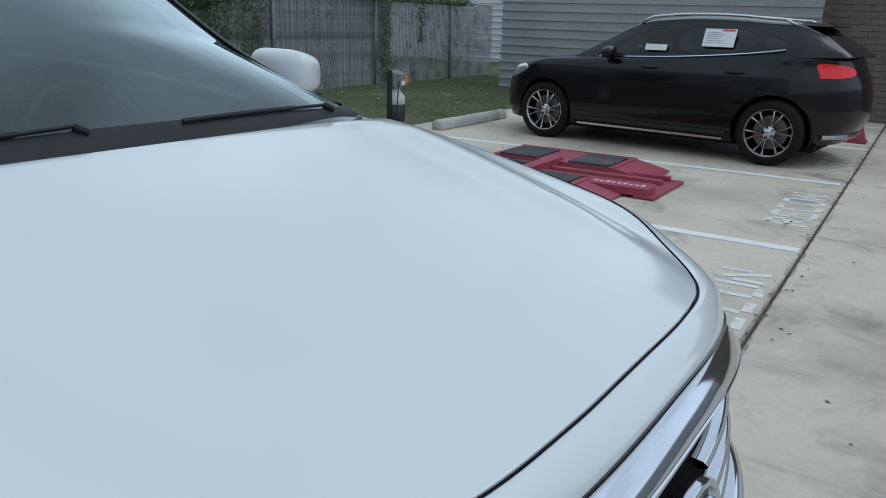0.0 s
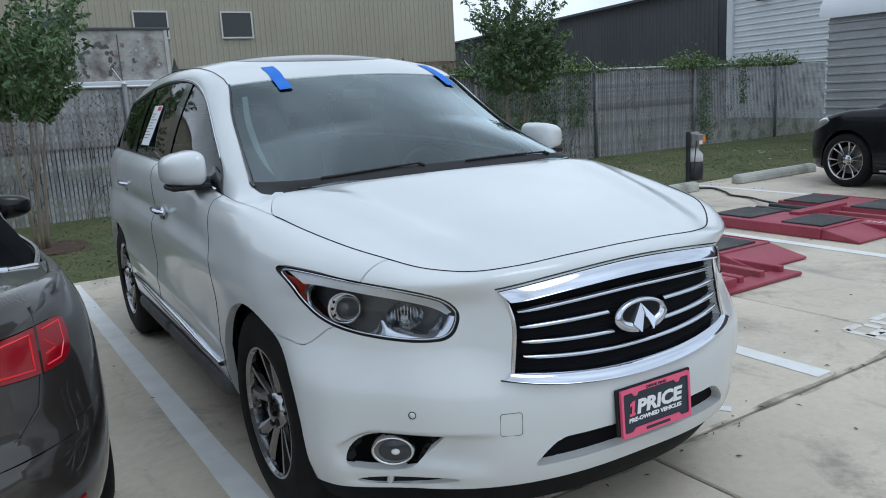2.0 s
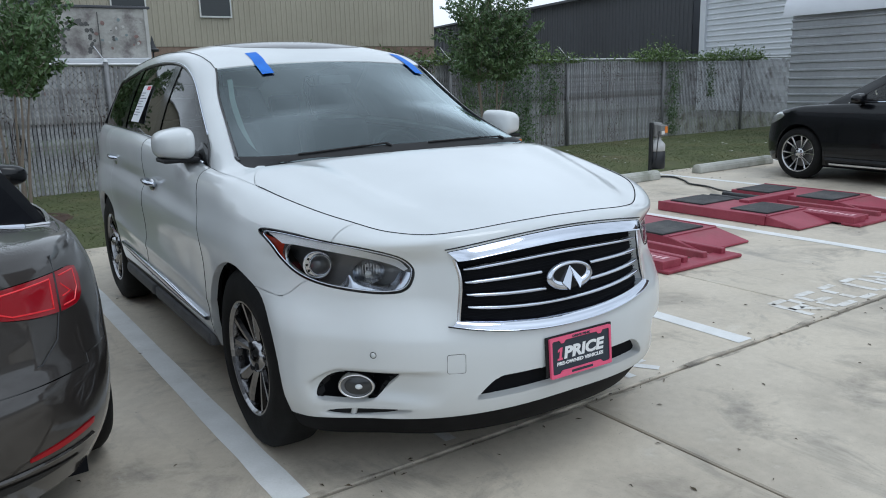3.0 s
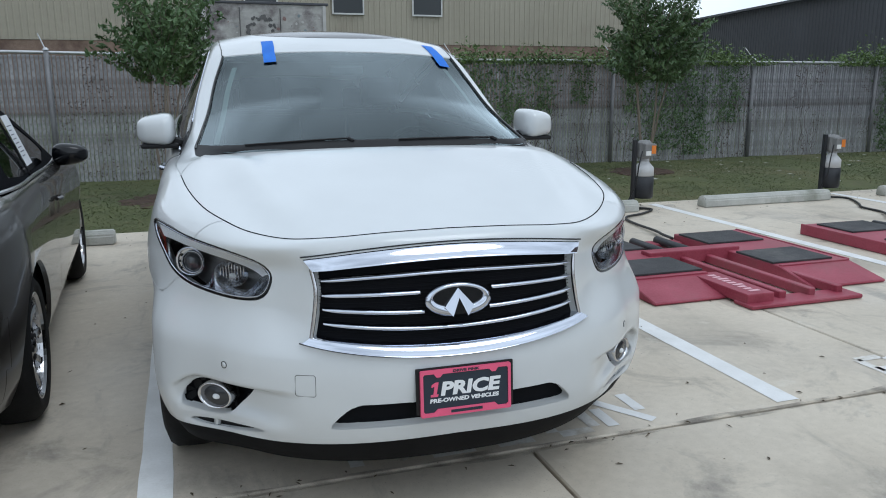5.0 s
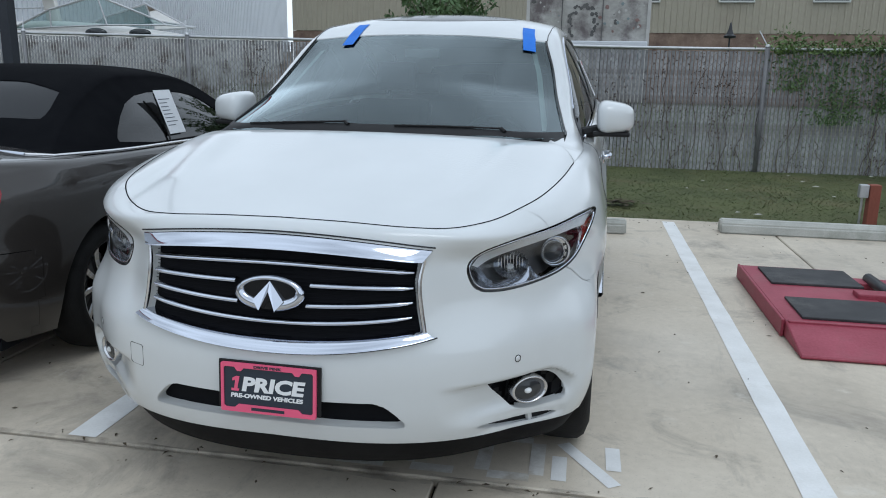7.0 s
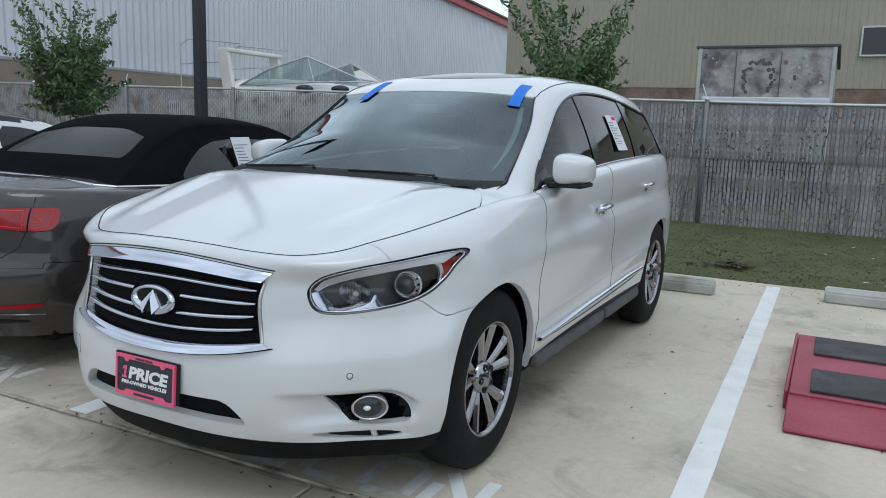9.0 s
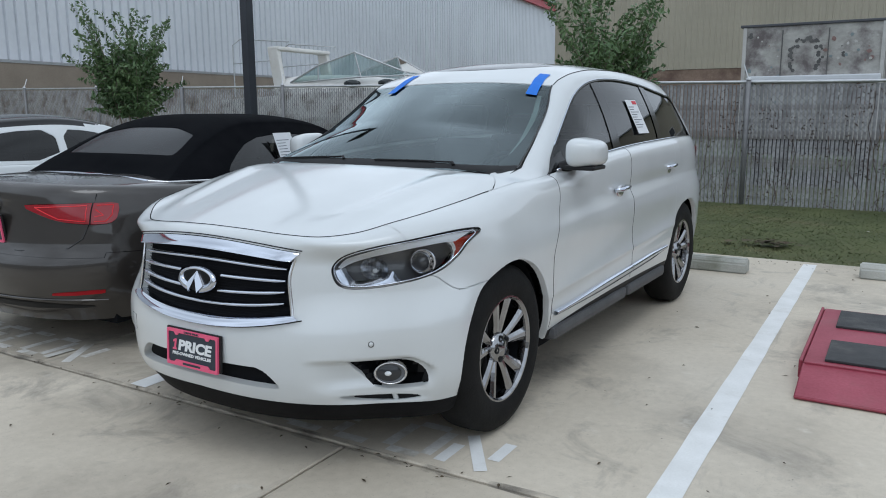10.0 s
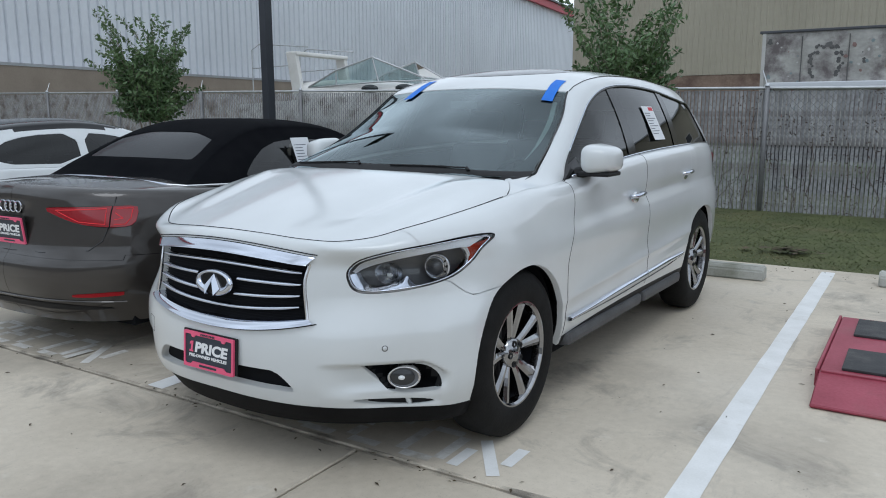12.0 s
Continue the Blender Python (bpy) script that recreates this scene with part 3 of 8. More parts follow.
def leaf_cloud(name, spots, size, material, parent, label, seed, flat=None):
    """Many small folded leaves at the spots given."""
    rng = np.random.default_rng(seed)
    verts, faces = [], []
    for p in spots:
        d = rng.normal(size=3)
        if flat is not None:
            d = d * 0.6 + np.array(flat)
        d /= np.linalg.norm(d)
        a = np.cross(d, rng.normal(size=3))
        a /= np.linalg.norm(a)
        b = np.cross(d, a)
        s = size * rng.uniform(0.6, 1.3)
        k = len(verts)
        p = np.array(p)
        verts += [tuple(p - a * s), tuple(p + b * s * 0.42 + d * s * 0.12), tuple(p + a * s), tuple(p - b * s * 0.42 + d * s * 0.12)]
        faces += [(k, k + 1, k + 2), (k, k + 2, k + 3)]
    me = bpy.data.meshes.new(name)
    me.from_pydata(verts, [], faces)
    ob = part(name, me, material, parent, label)
    ob["kind"] = "stuff"
    return ob


def vines():
    rng = np.random.default_rng(11)
    heads, drapes, dead = [], [], []
    # a green hedge of ivy along the top rail, with curtains that hang down
    for x in np.arange(3.2, 15.6, 0.012):
        thick = 0.5 + 0.5 * noise.noise(Vector((x * 0.8, 0, 7)))
        dense = 1.0 if 3.4 < x < 9.4 or x > 11.0 else 0.15
        for _ in range(int(18 * thick * dense + 0.5)):
            heads.append((x + rng.normal() * 0.05, rng.normal() * 0.10, FENCE_H + abs(rng.normal()) * 0.23 * thick - 0.06))
    for x0, w, low in ((4.3, 0.30, 0.75), (4.9, 0.15, 0.9), (7.2, 0.40, 0.25), (7.9, 0.28, 0.15), (8.6, 0.2, 0.7), (5.6, 0.16, 1.05), (12.3, 0.16, 0.1), (13.6, 0.10, 0.9), (6.6, 0.15, 0.9), (3.7, 0.2, 1.2)):
        for _ in range(int(2600 * w * (FENCE_H - low))):
            t = rng.uniform() ** 0.8
            drapes.append((x0 + rng.normal() * w * (1 - 0.35 * t), -0.02 - abs(rng.normal()) * 0.03, FENCE_H - t * (FENCE_H - low)))
    for x in np.arange(-6.0, 15.5, 0.0013):
        d = noise.noise(Vector((x * 1.3, 2.0, 1))) + 0.22
        if d > 0.0 and rng.uniform() < min(1, d * 2.2):
            z = FENCE_H * rng.uniform(0.02, 1) ** (0.8 if rng.uniform() < 0.7 else 2)
            if noise.noise(Vector((x * 3, z * 2.2, 4))) > -0.05:
                dead.append((x, -0.016, z))
    leaf_cloud("ivy", heads, 0.035, IVY, fence, "bright green ivy over the top rail", 21)
    leaf_cloud("hanging_ivy", drapes, 0.030, LEAF, fence, "green ivy hanging down the slats", 22, (0, -1, 0))
    leaf_cloud("dead_vine", dead, 0.017, DEAD_VINE, fence, "dry brown vine remains", 23, (0, -1.6, 0))
    stems = bmesh.new()
    for k in range(60):
        x = rng.uniform(-4.5, 11.5)
        z0, z1 = 0.03, rng.uniform(0.5, FENCE_H)
        pts, xx = [], x
        for j in range(8):
            pts.append((xx, -0.018, z0 + (z1 - z0) * j / 7))
            xx += rng.normal() * 0.05
        for (xa, ya, za), (xb, yb, zb) in zip(pts, pts[1:]):
            r = 0.004
            stems.faces.new([stems.verts.new(p) for p in ((xa - r, ya, za), (xa + r, ya, za), (xb + r, yb, zb), (xb - r, yb, zb))])
    tagged(part("vine_stems", stems, DEAD_VINE, fence, "thin dry stems"), kind="stuff")


# ---- trees ----
def tree(x, y, height, spread, seed, clear=1.25, mulch=True, twigs=10, reach=1.35):
    """A young crape myrtle: several stems that fork into arching twigs with rows of leaves."""
    rng = np.random.default_rng(seed)
    base = rise(x, y) - 0.01 if y > EDGE else 0
    ob = thing("tree", at_lot(x, y, base), "young multi-stemmed tree with dense small green leaves", "tree", "young trees")
    wood, leaves = [], []
    stems = 4
    for s in range(stems):
        a = 2 * math.pi * s / stems + rng.uniform(-0.4, 0.4)
        p = np.array([0.05 * math.cos(a), 0.05 * math.sin(a), 0.0])
        way = np.array([0.10 * math.cos(a), 0.10 * math.sin(a), 1.0])
        pts = [p.copy()]
        n = 9
        for j in range(n):
            way[:2] += rng.normal(size=2) * 0.04 + 0.012 * np.array([math.cos(a), math.sin(a)])
            p = p + way / np.linalg.norm(way) * height * 0.70 / n
            pts.append(p.copy())
        wood.append(tube([tuple(q) for q in pts], 0.020, 7, 0.35))
        for j in range(1, n + 1):
            if pts[j][2] < clear:
                continue
            for twig in range(twigs if j < n else twigs + 1):
                b = a + rng.normal() * 1.5
                shoot = twig == 0 or (j == n and twig < 4)
                up = rng.uniform(0.2, 1.3) + 1.3 * (j / n) ** 3
                d = np.array([math.cos(b), math.sin(b), up + (0.8 if shoot else 0)])
                d /= np.linalg.norm(d)
                q = pts[j].copy()
                ln = rng.uniform(0.30, 0.72) * spread
                if shoot:
                    ln = rng.uniform(0.85, reach) * spread
                steps = 9
                tw = [q.copy()]
                for i in range(steps):
                    d = d + np.array([0, 0, -0.035 - 0.012 * i]) + rng.normal(size=3) * 0.045
                    d /= np.linalg.norm(d)
                    q = q + d * ln / steps
                    tw.append(q.copy())
                wood.append(tube([tuple(v) for v in tw], 0.006, 4, 0.3, False))
                # leaves stand in pairs along the twig, denser towards its tip
                m = int(ln / 0.030)
                for i in range(m):
                    f = (0.12 + 0.88 * (i / m) ** 0.85) * steps
                    k = min(steps - 1, int(f))
                    c = tw[k] + (tw[k + 1] - tw[k]) * (f - k)
                    along = tw[k + 1] - tw[k]
                    out = np.cross(along, rng.normal(size=3) * 0.5 + np.array([0, 0, 1.0]))
                    out /= np.linalg.norm(out) + 1e-9
                    for sgn in (-1, 1):
                        leaves.append(c + sgn * out * rng.uniform(0.025, 0.05) + rng.normal(size=3) * 0.008 - np.array([0, 0, 0.012]))
    part("trunk", merge(*wood), BARK, ob, "slim pale brown stems", smooth=True)
    crown = leaf_cloud("crown", leaves, 0.043, LEAF, ob, "small glossy green leaves", seed + 1)
    del crown["kind"]
    if mulch:
        bm = bmesh.new()
        bmesh.ops.create_icosphere(bm, subdivisions=4, radius=0.55)
        for v in bm.verts:
            f = 1 + 0.3 * noise.noise(v.co * 3)
            v.co = Vector((v.co.x * f, v.co.y * f, v.co.z * 0.06 + 0.025 * noise.noise(v.co * 12)))
        tagged(part("mulch_bed", bm, MULCH, m=at_lot(x, y, base), smooth=True), "dark wood mulch heaped round a tree", "mulch", "mulch beds", "stuff")


# ---- lamp post ----
def lamp_post(x, y):
    ob = thing("lamp_post", at_lot(x, y, 0.0), "square dark steel lamp post on a concrete footing", "lamp post")
    part("pole", box(-0.065, -0.065, 0.0, 0.065, 0.065, 6.5, 0.01), POST_PAINT, ob)
    part("base_plate", box(-0.15, -0.15, 0.0, 0.15, 0.15, 0.02, 0.004), POST_PAINT, ob)
    part("lamp_head", box(-0.18, -0.75, 6.42, 0.18, -0.05, 6.54, 0.03), POST_PAINT, ob)


# ---- lifts ----
HOSE = shader("black_hose", (0.012, 0.012, 0.013), 0.5)
TANK_WHITE = mottled("white_tank", (0.50, 0.50, 0.50), (0.62, 0.62, 0.62), 0.4, 6, 60, 0.05)
MOTOR_GREY = mottled("motor_casing", (0.16, 0.16, 0.16), (0.26, 0.26, 0.255), 0.5, 6, 60, 0.1)
ORANGE = shader("orange_label", (0.75, 0.22, 0.03), 0.5)
LABEL_WHITE = shader("white_label", (0.75, 0.75, 0.73), 0.5)
PINKISH = shader("pale_lettering", (0.70, 0.42, 0.46), 0.6)


def ramped(x0, x1, y0, y1, y2, h):
    """A low deck whose near end slopes to the ground, with thick edges."""
    bm = bmesh.new()
    prof = ((y0, 0.004), (y0, 0.022), (y1, h), (y2, h), (y2, 0.004))
    sides = [[bm.verts.new((x, y, z)) for y, z in prof] for x in (x0, x1)]
    n = len(prof)
    for k in range(n):
        bm.faces.new((sides[0][k], sides[0][(k + 1) % n], sides[1][(k + 1) % n], sides[1][k]))
    bm.faces.new(sides[0])
    bm.faces.new(sides[1][::-1])
    bmesh.ops.recalc_face_normals(bm, faces=bm.faces)
    bmesh.ops.bevel(bm, geom=bm.edges[:], offset=0.006, segments=1, affect="EDGES")
    return bm


def lift(m):
    ob = thing("car_lift", m, "low red scissor lift with black rubber pads, folded flat", "car lift", "car lifts")
    for sx in (-1, 1):
        a, b = (0.31, 0.965) if sx > 0 else (-0.965, -0.31)
        deck = part("platform", ramped(a, b, -0.92, -0.58, 0.71, 0.095), RED_PAINT, ob, "red painted steel deck with a ramp end")
        part("deck_rim", box(min(sx * 0.985, sx * 0.967), -0.57, 0.004, max(sx * 0.985, sx * 0.967), 0.71, 0.102, 0.004, 1), RED_PAINT, deck)
        for y0, y1 in ((-0.52, -0.11), (0.22, 0.64)):
            part("rubber_pad", box(a + (0.0 if sx > 0 else 0.10), y0, 0.095, b - (0.10 if sx > 0 else 0.0), y1, 0.110, 0.004), RUBBER_PAD, deck, "black rubber pad")
        part("hinge_strip", box(a + 0.01, -0.595, 0.082, b - 0.01, -0.565, 0.103, 0.003, 1), RED_PAINT, deck)
    part("cross_tube", box(-0.42, -0.02, 0.02, 0.42, 0.10, 0.125, 0.01), RED_PAINT, ob)
    part("front_plate", box(-0.44, -1.20, 0.004, 0.46, -1.02, 0.03, 0.006, 1), RED_PAINT, ob)
    for x in (-0.39, -0.14, 0.10, 0.33):
        part("guide_rail", box(x, -1.10, 0.012, x + 0.055, 0.0, 0.075, 0.006, 1), RED_PAINT, ob)
    cover = part("label_cover", box(-0.43, -1.14, 0.02, -0.22, -0.55, 0.090, 0.008), RED_PAINT, ob, "red cover with pale worn lettering")
    for k in range(9):
        y = -1.08 + 0.052 * k
        part("letter_bar", box(-0.36, y, 0.091, -0.30 + 0.02 * (k % 3 == 0), y + 0.03, 0.093), PINKISH, cover)
    for x in (-0.14, 0.10):
        cyl = part("hydraulic_cylinder", tube([(x, 0.12, 0.062), (x, 0.66, 0.062)], 0.036, 14), BLACK_METAL, ob, "black hydraulic cylinder", smooth=True)
        part("piston_rod", tube([(x, 0.02, 0.062), (x, 0.14, 0.062)], 0.018, 10), STEEL, cyl)
    part("rear_plate", box(-0.30, 0.56, 0.004, 0.30, 0.70, 0.05, 0.006, 1), RED_PAINT, ob)
    return ob


def power_unit(x, y):
    ob = thing("pump_unit", at_lot(x, y, 0.0), "hydraulic pump unit, grey motor over white and black tanks", "pump unit", "pump units")
    part("stand", merge(box(-0.09, 0.0, 0.0, -0.05, 0.05, 0.78, 0.004, 1), box(-0.12, -0.08, 0.0, 0.04, 0.12, 0.012)), BLACK_METAL, ob)
    part("tank", lathe([(0.12, 0.001), (0.12, 0.105), (0.14, 0.115), (0.36, 0.115), (0.37, 0.10)], 24, "Z"), BLACK_METAL, ob, "black oil tank", smooth=True).matrix_basis = pose(0.06, 0.02, 0)
    part("collar", lathe([(0.37, 0.10), (0.375, 0.112), (0.465, 0.110), (0.505, 0.075), (0.525, 0.055), (0.575, 0.052), (0.576, 0.001)], 24, "Z"), TANK_WHITE, ob, "white pump housing", smooth=True).matrix_basis = pose(0.06, 0.02, 0)
    motor = part("motor", merge(lathe([(0.57, 0.001), (0.57, 0.070), (0.585, 0.078), (0.745, 0.078), (0.77, 0.06), (0.775, 0.001)], 20, "Z"), box(-0.06, -0.12, 0.60, 0.08, -0.05, 0.74, 0.01)), MOTOR_GREY, ob, "grey electric motor", smooth=False)
    motor.matrix_basis = pose(0.05, 0.02, 0)
    part("warning_label", box(0.02, -0.124, 0.63, 0.075, -0.120, 0.72), ORANGE, motor, "orange warning label")
    part("paper_label", box(-0.05, -0.124, 0.61, 0.015, -0.120, 0.66), LABEL_WHITE, motor)
    part("cable", tube([(-0.05, -0.1, 0.66), (-0.1, -0.12, 0.5), (-0.12, -0.12, 0.3), (-0.16, -0.05, 0.12), (-0.22, 0.02, 0.01)], 0.008, 6), HOSE, ob)
    return ob


def hose(points, m):
    keys = [(k, *p) for k, p in enumerate(points)]
    pts = [tuple(spline(keys, (len(keys) - 1) * i / 40)) for i in range(41)]
    tagged(part("hydraulic_hose", tube(pts, 0.013, 8), HOSE, m=m, smooth=True), "black rubber hose lying on the concrete", "hose", "hoses")


POST_WOOD = mottled("reddish_post_paint", (0.19, 0.055, 0.035), (0.28, 0.09, 0.06), 0.8, 5, 60, 0.3, stretch=(1, 1, 0.3))


def outlet_post(x, y):
    z = rise(x, y)
    ob = thing("outlet_post", at_lot(x, y, z - 0.02), "short reddish wooden post with a grey electric outlet box", "post", "outlet posts")
    part("stake", box(-0.05, -0.05, 0, 0.05, 0.05, 0.43, 0.006, 1), POST_WOOD, ob)
    part("outlet_box", box(-0.14, -0.04, 0.30, -0.055, 0.03, 0.43, 0.01), STEEL, ob, "grey metal outlet box")
    part("conduit", tube([(-0.1, 0, 0.30), (-0.1, 0, 0.0)], 0.012, 8), STEEL, ob)


for k in (1, 2, 4):
    lift(at_lot(FIRST + BAY * (k + 0.5) - 0.10, 2.88))
for k in (2, 3):
    power_unit(FIRST + BAY * k - 0.33, 5.42)
hose([(0, 0, 0.02), (0.1, -0.15, 0.018), (-0.15, -0.35, 0.018), (-0.45, -0.5, 0.018), (-0.55, -0.8, 0.018), (-0.62, -1.3, 0.03), (-0.72, -1.56, 0.05), (-0.78, -1.80, 0.062)], at_lot(4.05, 5.36))
hose([(0, 0, 0.02), (0.15, -0.2, 0.018), (-0.05, -0.55, 0.018), (-0.25, -0.8, 0.018), (-0.30, -1.1, 0.018), (-0.62, -1.5, 0.05), (-0.78, -1.80, 0.062)], at_lot(6.75, 5.36))
for k in (1,):
    outlet_post(FIRST + BAY * k + 1.95, 6.05)
lamp_post(-5.75, 6.25)
tree(-0.98, 7.5, 2.50, 1.18, 31, twigs=11)
tree(5.97, 8.15, 2.95, 1.10, 37, twigs=14)
tree(-8.1, 6.0, 2.95, 0.92, 43, twigs=14, reach=1.25)

# ---- vehicles: materials ----
WHITE_PAINT = paint("pearl_white_paint", (0.640, 0.662, 0.668), 0.35, 0.0, 1.0, 0.11)
GREY_PAINT = paint("brown_grey_metallic_paint", (0.043, 0.038, 0.035), 0.34, 0.45, 1.0)
beaded(GREY_PAINT)
beaded(WHITE_PAINT, 0.12, (0.56, 0.66))
BLACK_PAINT = paint("black_paint", (0.002, 0.0025, 0.004), 0.25, 0.0, 0.36)
CHROME = shader("chrome", (0.60, 0.63, 0.70), 0.08, 1.0)
SATIN = shader("satin_silver", (0.66, 0.66, 0.67), 0.24, 1.0)
PILLAR_TRIM = mottled("pale_pillar_trim", (0.30, 0.32, 0.31), (0.38, 0.40, 0.39), 0.7, 7, 80, 0.05)
RIM_CHROME = mottled("rim_chrome", (0.46, 0.46, 0.47), (0.56, 0.56, 0.57), 0.16, 6, 60, 0.0, metal=1.0)
DARK_PLASTIC = mottled("dark_plastic", (0.008, 0.008, 0.009), (0.016, 0.016, 0.017), 0.55, 9, 150, 0.1, Specular_IOR_Level=0.3)
VALANCE = mottled("dull_black_plastic", (0.006, 0.006, 0.007), (0.012, 0.012, 0.013), 0.7, 9, 150, 0.1, Specular_IOR_Level=0.12)
GLASS_PRINT = shader("black_glass_print", (0.006, 0.007, 0.007), 0.6, 0.0, Specular_IOR_Level=0.1)
GLOSS_BLACK = shader("gloss_black", (0.006, 0.006, 0.007), 0.12)
TYRE = mottled("tyre_rubber", (0.006, 0.006, 0.006), (0.013, 0.013, 0.013), 0.75, 14, 120, 0.3, Specular_IOR_Level=0.2)
LINER = shader("dark_liner", (0.0045, 0.005, 0.007), 0.9, 0.0, Specular_IOR_Level=0.2)
LENS = pane("clear_lens", (0.95, 0.96, 0.97), 0.02, 0.9)
WINDSCREEN = pane("windscreen_glass", (0.52, 0.66, 0.65), 0.015, 1.58, (0.84, 0.96, 1.0))
TINTED = pane("tinted_glass", (0.08, 0.088, 0.092), 0.015, 1.05)
SIDE_GLASS = pane("side_glass", (0.40, 0.45, 0.44), 0.015, 1.0)
AMBER = shader("amber_reflector", (0.48, 0.05, 0.022), 0.2, 0.0, Coat_Weight=1.0)
RED_LENS = shader("red_lamp_lens", (0.42, 0.004, 0.010), 0.2, 0.0, Coat_Weight=0.25)
MAROON_LENS = shader("maroon_reflector", (0.34, 0.005, 0.012), 0.3, 0.0, Specular_IOR_Level=0.25)
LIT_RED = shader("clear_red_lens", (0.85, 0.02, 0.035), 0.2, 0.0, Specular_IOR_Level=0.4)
BRIGHT_RED = shader("bright_red_bar", (0.75, 0.02, 0.03), 0.25)
DARK_RED_LENS = shader("dark_red_lens", (0.26, 0.003, 0.010), 0.15, 0.0, Coat_Weight=0.5)
REFLECTOR = shader("lamp_reflector", (0.80, 0.81, 0.82), 0.25, 1.0)
BULB = shader("bulb_glass", (0.75, 0.77, 0.78), 0.08, 0.0, Coat_Weight=1.0)
LAMP_DARK = shader("lamp_housing", (0.125, 0.129, 0.138), 0.30)
LAMP_TRIM = shader("lamp_trim", (0.93, 0.94, 0.95), 0.30, 0.0)
FOG_GLASS = shader("fog_lamp_glass", (0.035, 0.037, 0.040), 0.08)
PROJECTOR_GLASS = shader("projector_glass", (0.10, 0.105, 0.115), 0.04, 0.0, Coat_Weight=1.0)
RIM_GREY = mottled("rim_hyper_silver", (0.29, 0.29, 0.30), (0.38, 0.38, 0.39), 0.14, 6, 60, 0.0, metal=1.0)
DISC_STEEL = mottled("brake_steel", (0.12, 0.12, 0.12), (0.20, 0.19, 0.18), 0.5, 12, 90, 0.1, metal=0.6)
BLUE_TAPE = mottled("blue_tape", (0.006, 0.13, 0.58), (0.012, 0.18, 0.70), 0.6, 12, 90, 0.15)
PAPER = mottled("white_paper", (0.66, 0.68, 0.70), (0.74, 0.75, 0.77), 0.5, 8, 50, 0.0)
PRINT = shader("dark_print", (0.10, 0.11, 0.14), 0.6)
RED_PRINT = shader("red_print", (0.55, 0.03, 0.05), 0.6)
PINK = shader("pink_plastic", (0.78, 0.11, 0.22), 0.4)
NAVY = shader("dark_navy_plate", (0.018, 0.028, 0.045), 0.4)
LETTER_WHITE = shader("white_lettering", (0.82, 0.83, 0.84), 0.5)
SEAT = mottled("dark_leather", (0.030, 0.030, 0.032), (0.055, 0.054, 0.055), 0.5, 7, 60, 0.15)
CABIN = mottled("cabin_trim", (0.10, 0.10, 0.098), (0.15, 0.148, 0.145), 0.6, 7, 60, 0.1)
ROOF_CLOTH = mottled("black_soft_top", (0.003, 0.0035, 0.005), (0.007, 0.0075, 0.009), 0.95, 8, 240, 0.15, Specular_IOR_Level=0.05)


# ---- vehicles: lofted bodies ----
def ease(x, a, b):
    t = max(0.0, min(1.0, (x - a) / (b - a)))
    return t * t * (3 - 2 * t)


def swept(x, y, z):
    """How far the nose lies back behind its plain curve: at the corner lamps, and in the scoops round the fog lamps."""
    a = abs(x)
    lamp = 0.055 * ease(z, 0.58, 0.74) * (1 - ease(z, 0.84, 0.92)) * ease(a, 0.38, 0.56) * (1 - ease(y, 0.56, 0.88))
    top = 0.482 - 0.05 * ease(a, 0.80, 0.90)
    scoop = 0.052 * ease(top - z, 0.0, 0.020) * ease(z, 0.336, 0.405) * ease(a, 0.48, 0.65) * (1 - ease(a, 0.82, 0.90))
    lip = 0.012 * ease(0.362 - z, 0.0, 0.012) * ease(z, 0.296, 0.304) * ease(a, 0.56, 0.66) * (1 - ease(a, 0.83, 0.87))
    return lamp + scoop + lip


def outline(P, q, z):
    """A point of the body's plan outline at height z. q: 0 nose, 1 to 2 the side, 3 tail."""
    w = float(spline(P["half_width"], z)[0])
    yf, yr = float(spline(P["nose"], z)[0]), float(spline(P["tail"], z)[0])
    k0, k1 = P["knees"]
    n, m = P["front_power"]
    n2, m2 = P["rear_power"]
    if q <= 1:
        a = q * math.pi / 2
        x, y = w * math.sin(a) ** (2 / n), k0 - (k0 - yf) * max(0, math.cos(a)) ** (2 / m)
        if "swept" in P:
            x = max(x, min(w + 0.004, x + (0.045 + 0.030 * (1 - ease(z, 0.28, 0.64))) * ease(y, 0.30, 0.50) * (1 - ease(y, 0.54, 0.76)) * (1 - ease(z, 0.60, 0.80))))
            y = y + swept(x, y, z)
        return x, y
    if q <= 2:
        return w, k0 + (k1 - k0) * (q - 1)
    a = (3 - q) * math.pi / 2
    return w * max(0, math.sin(a)) ** (2 / n2), k1 + (yr - k1) * max(0, math.cos(a)) ** (2 / m2)


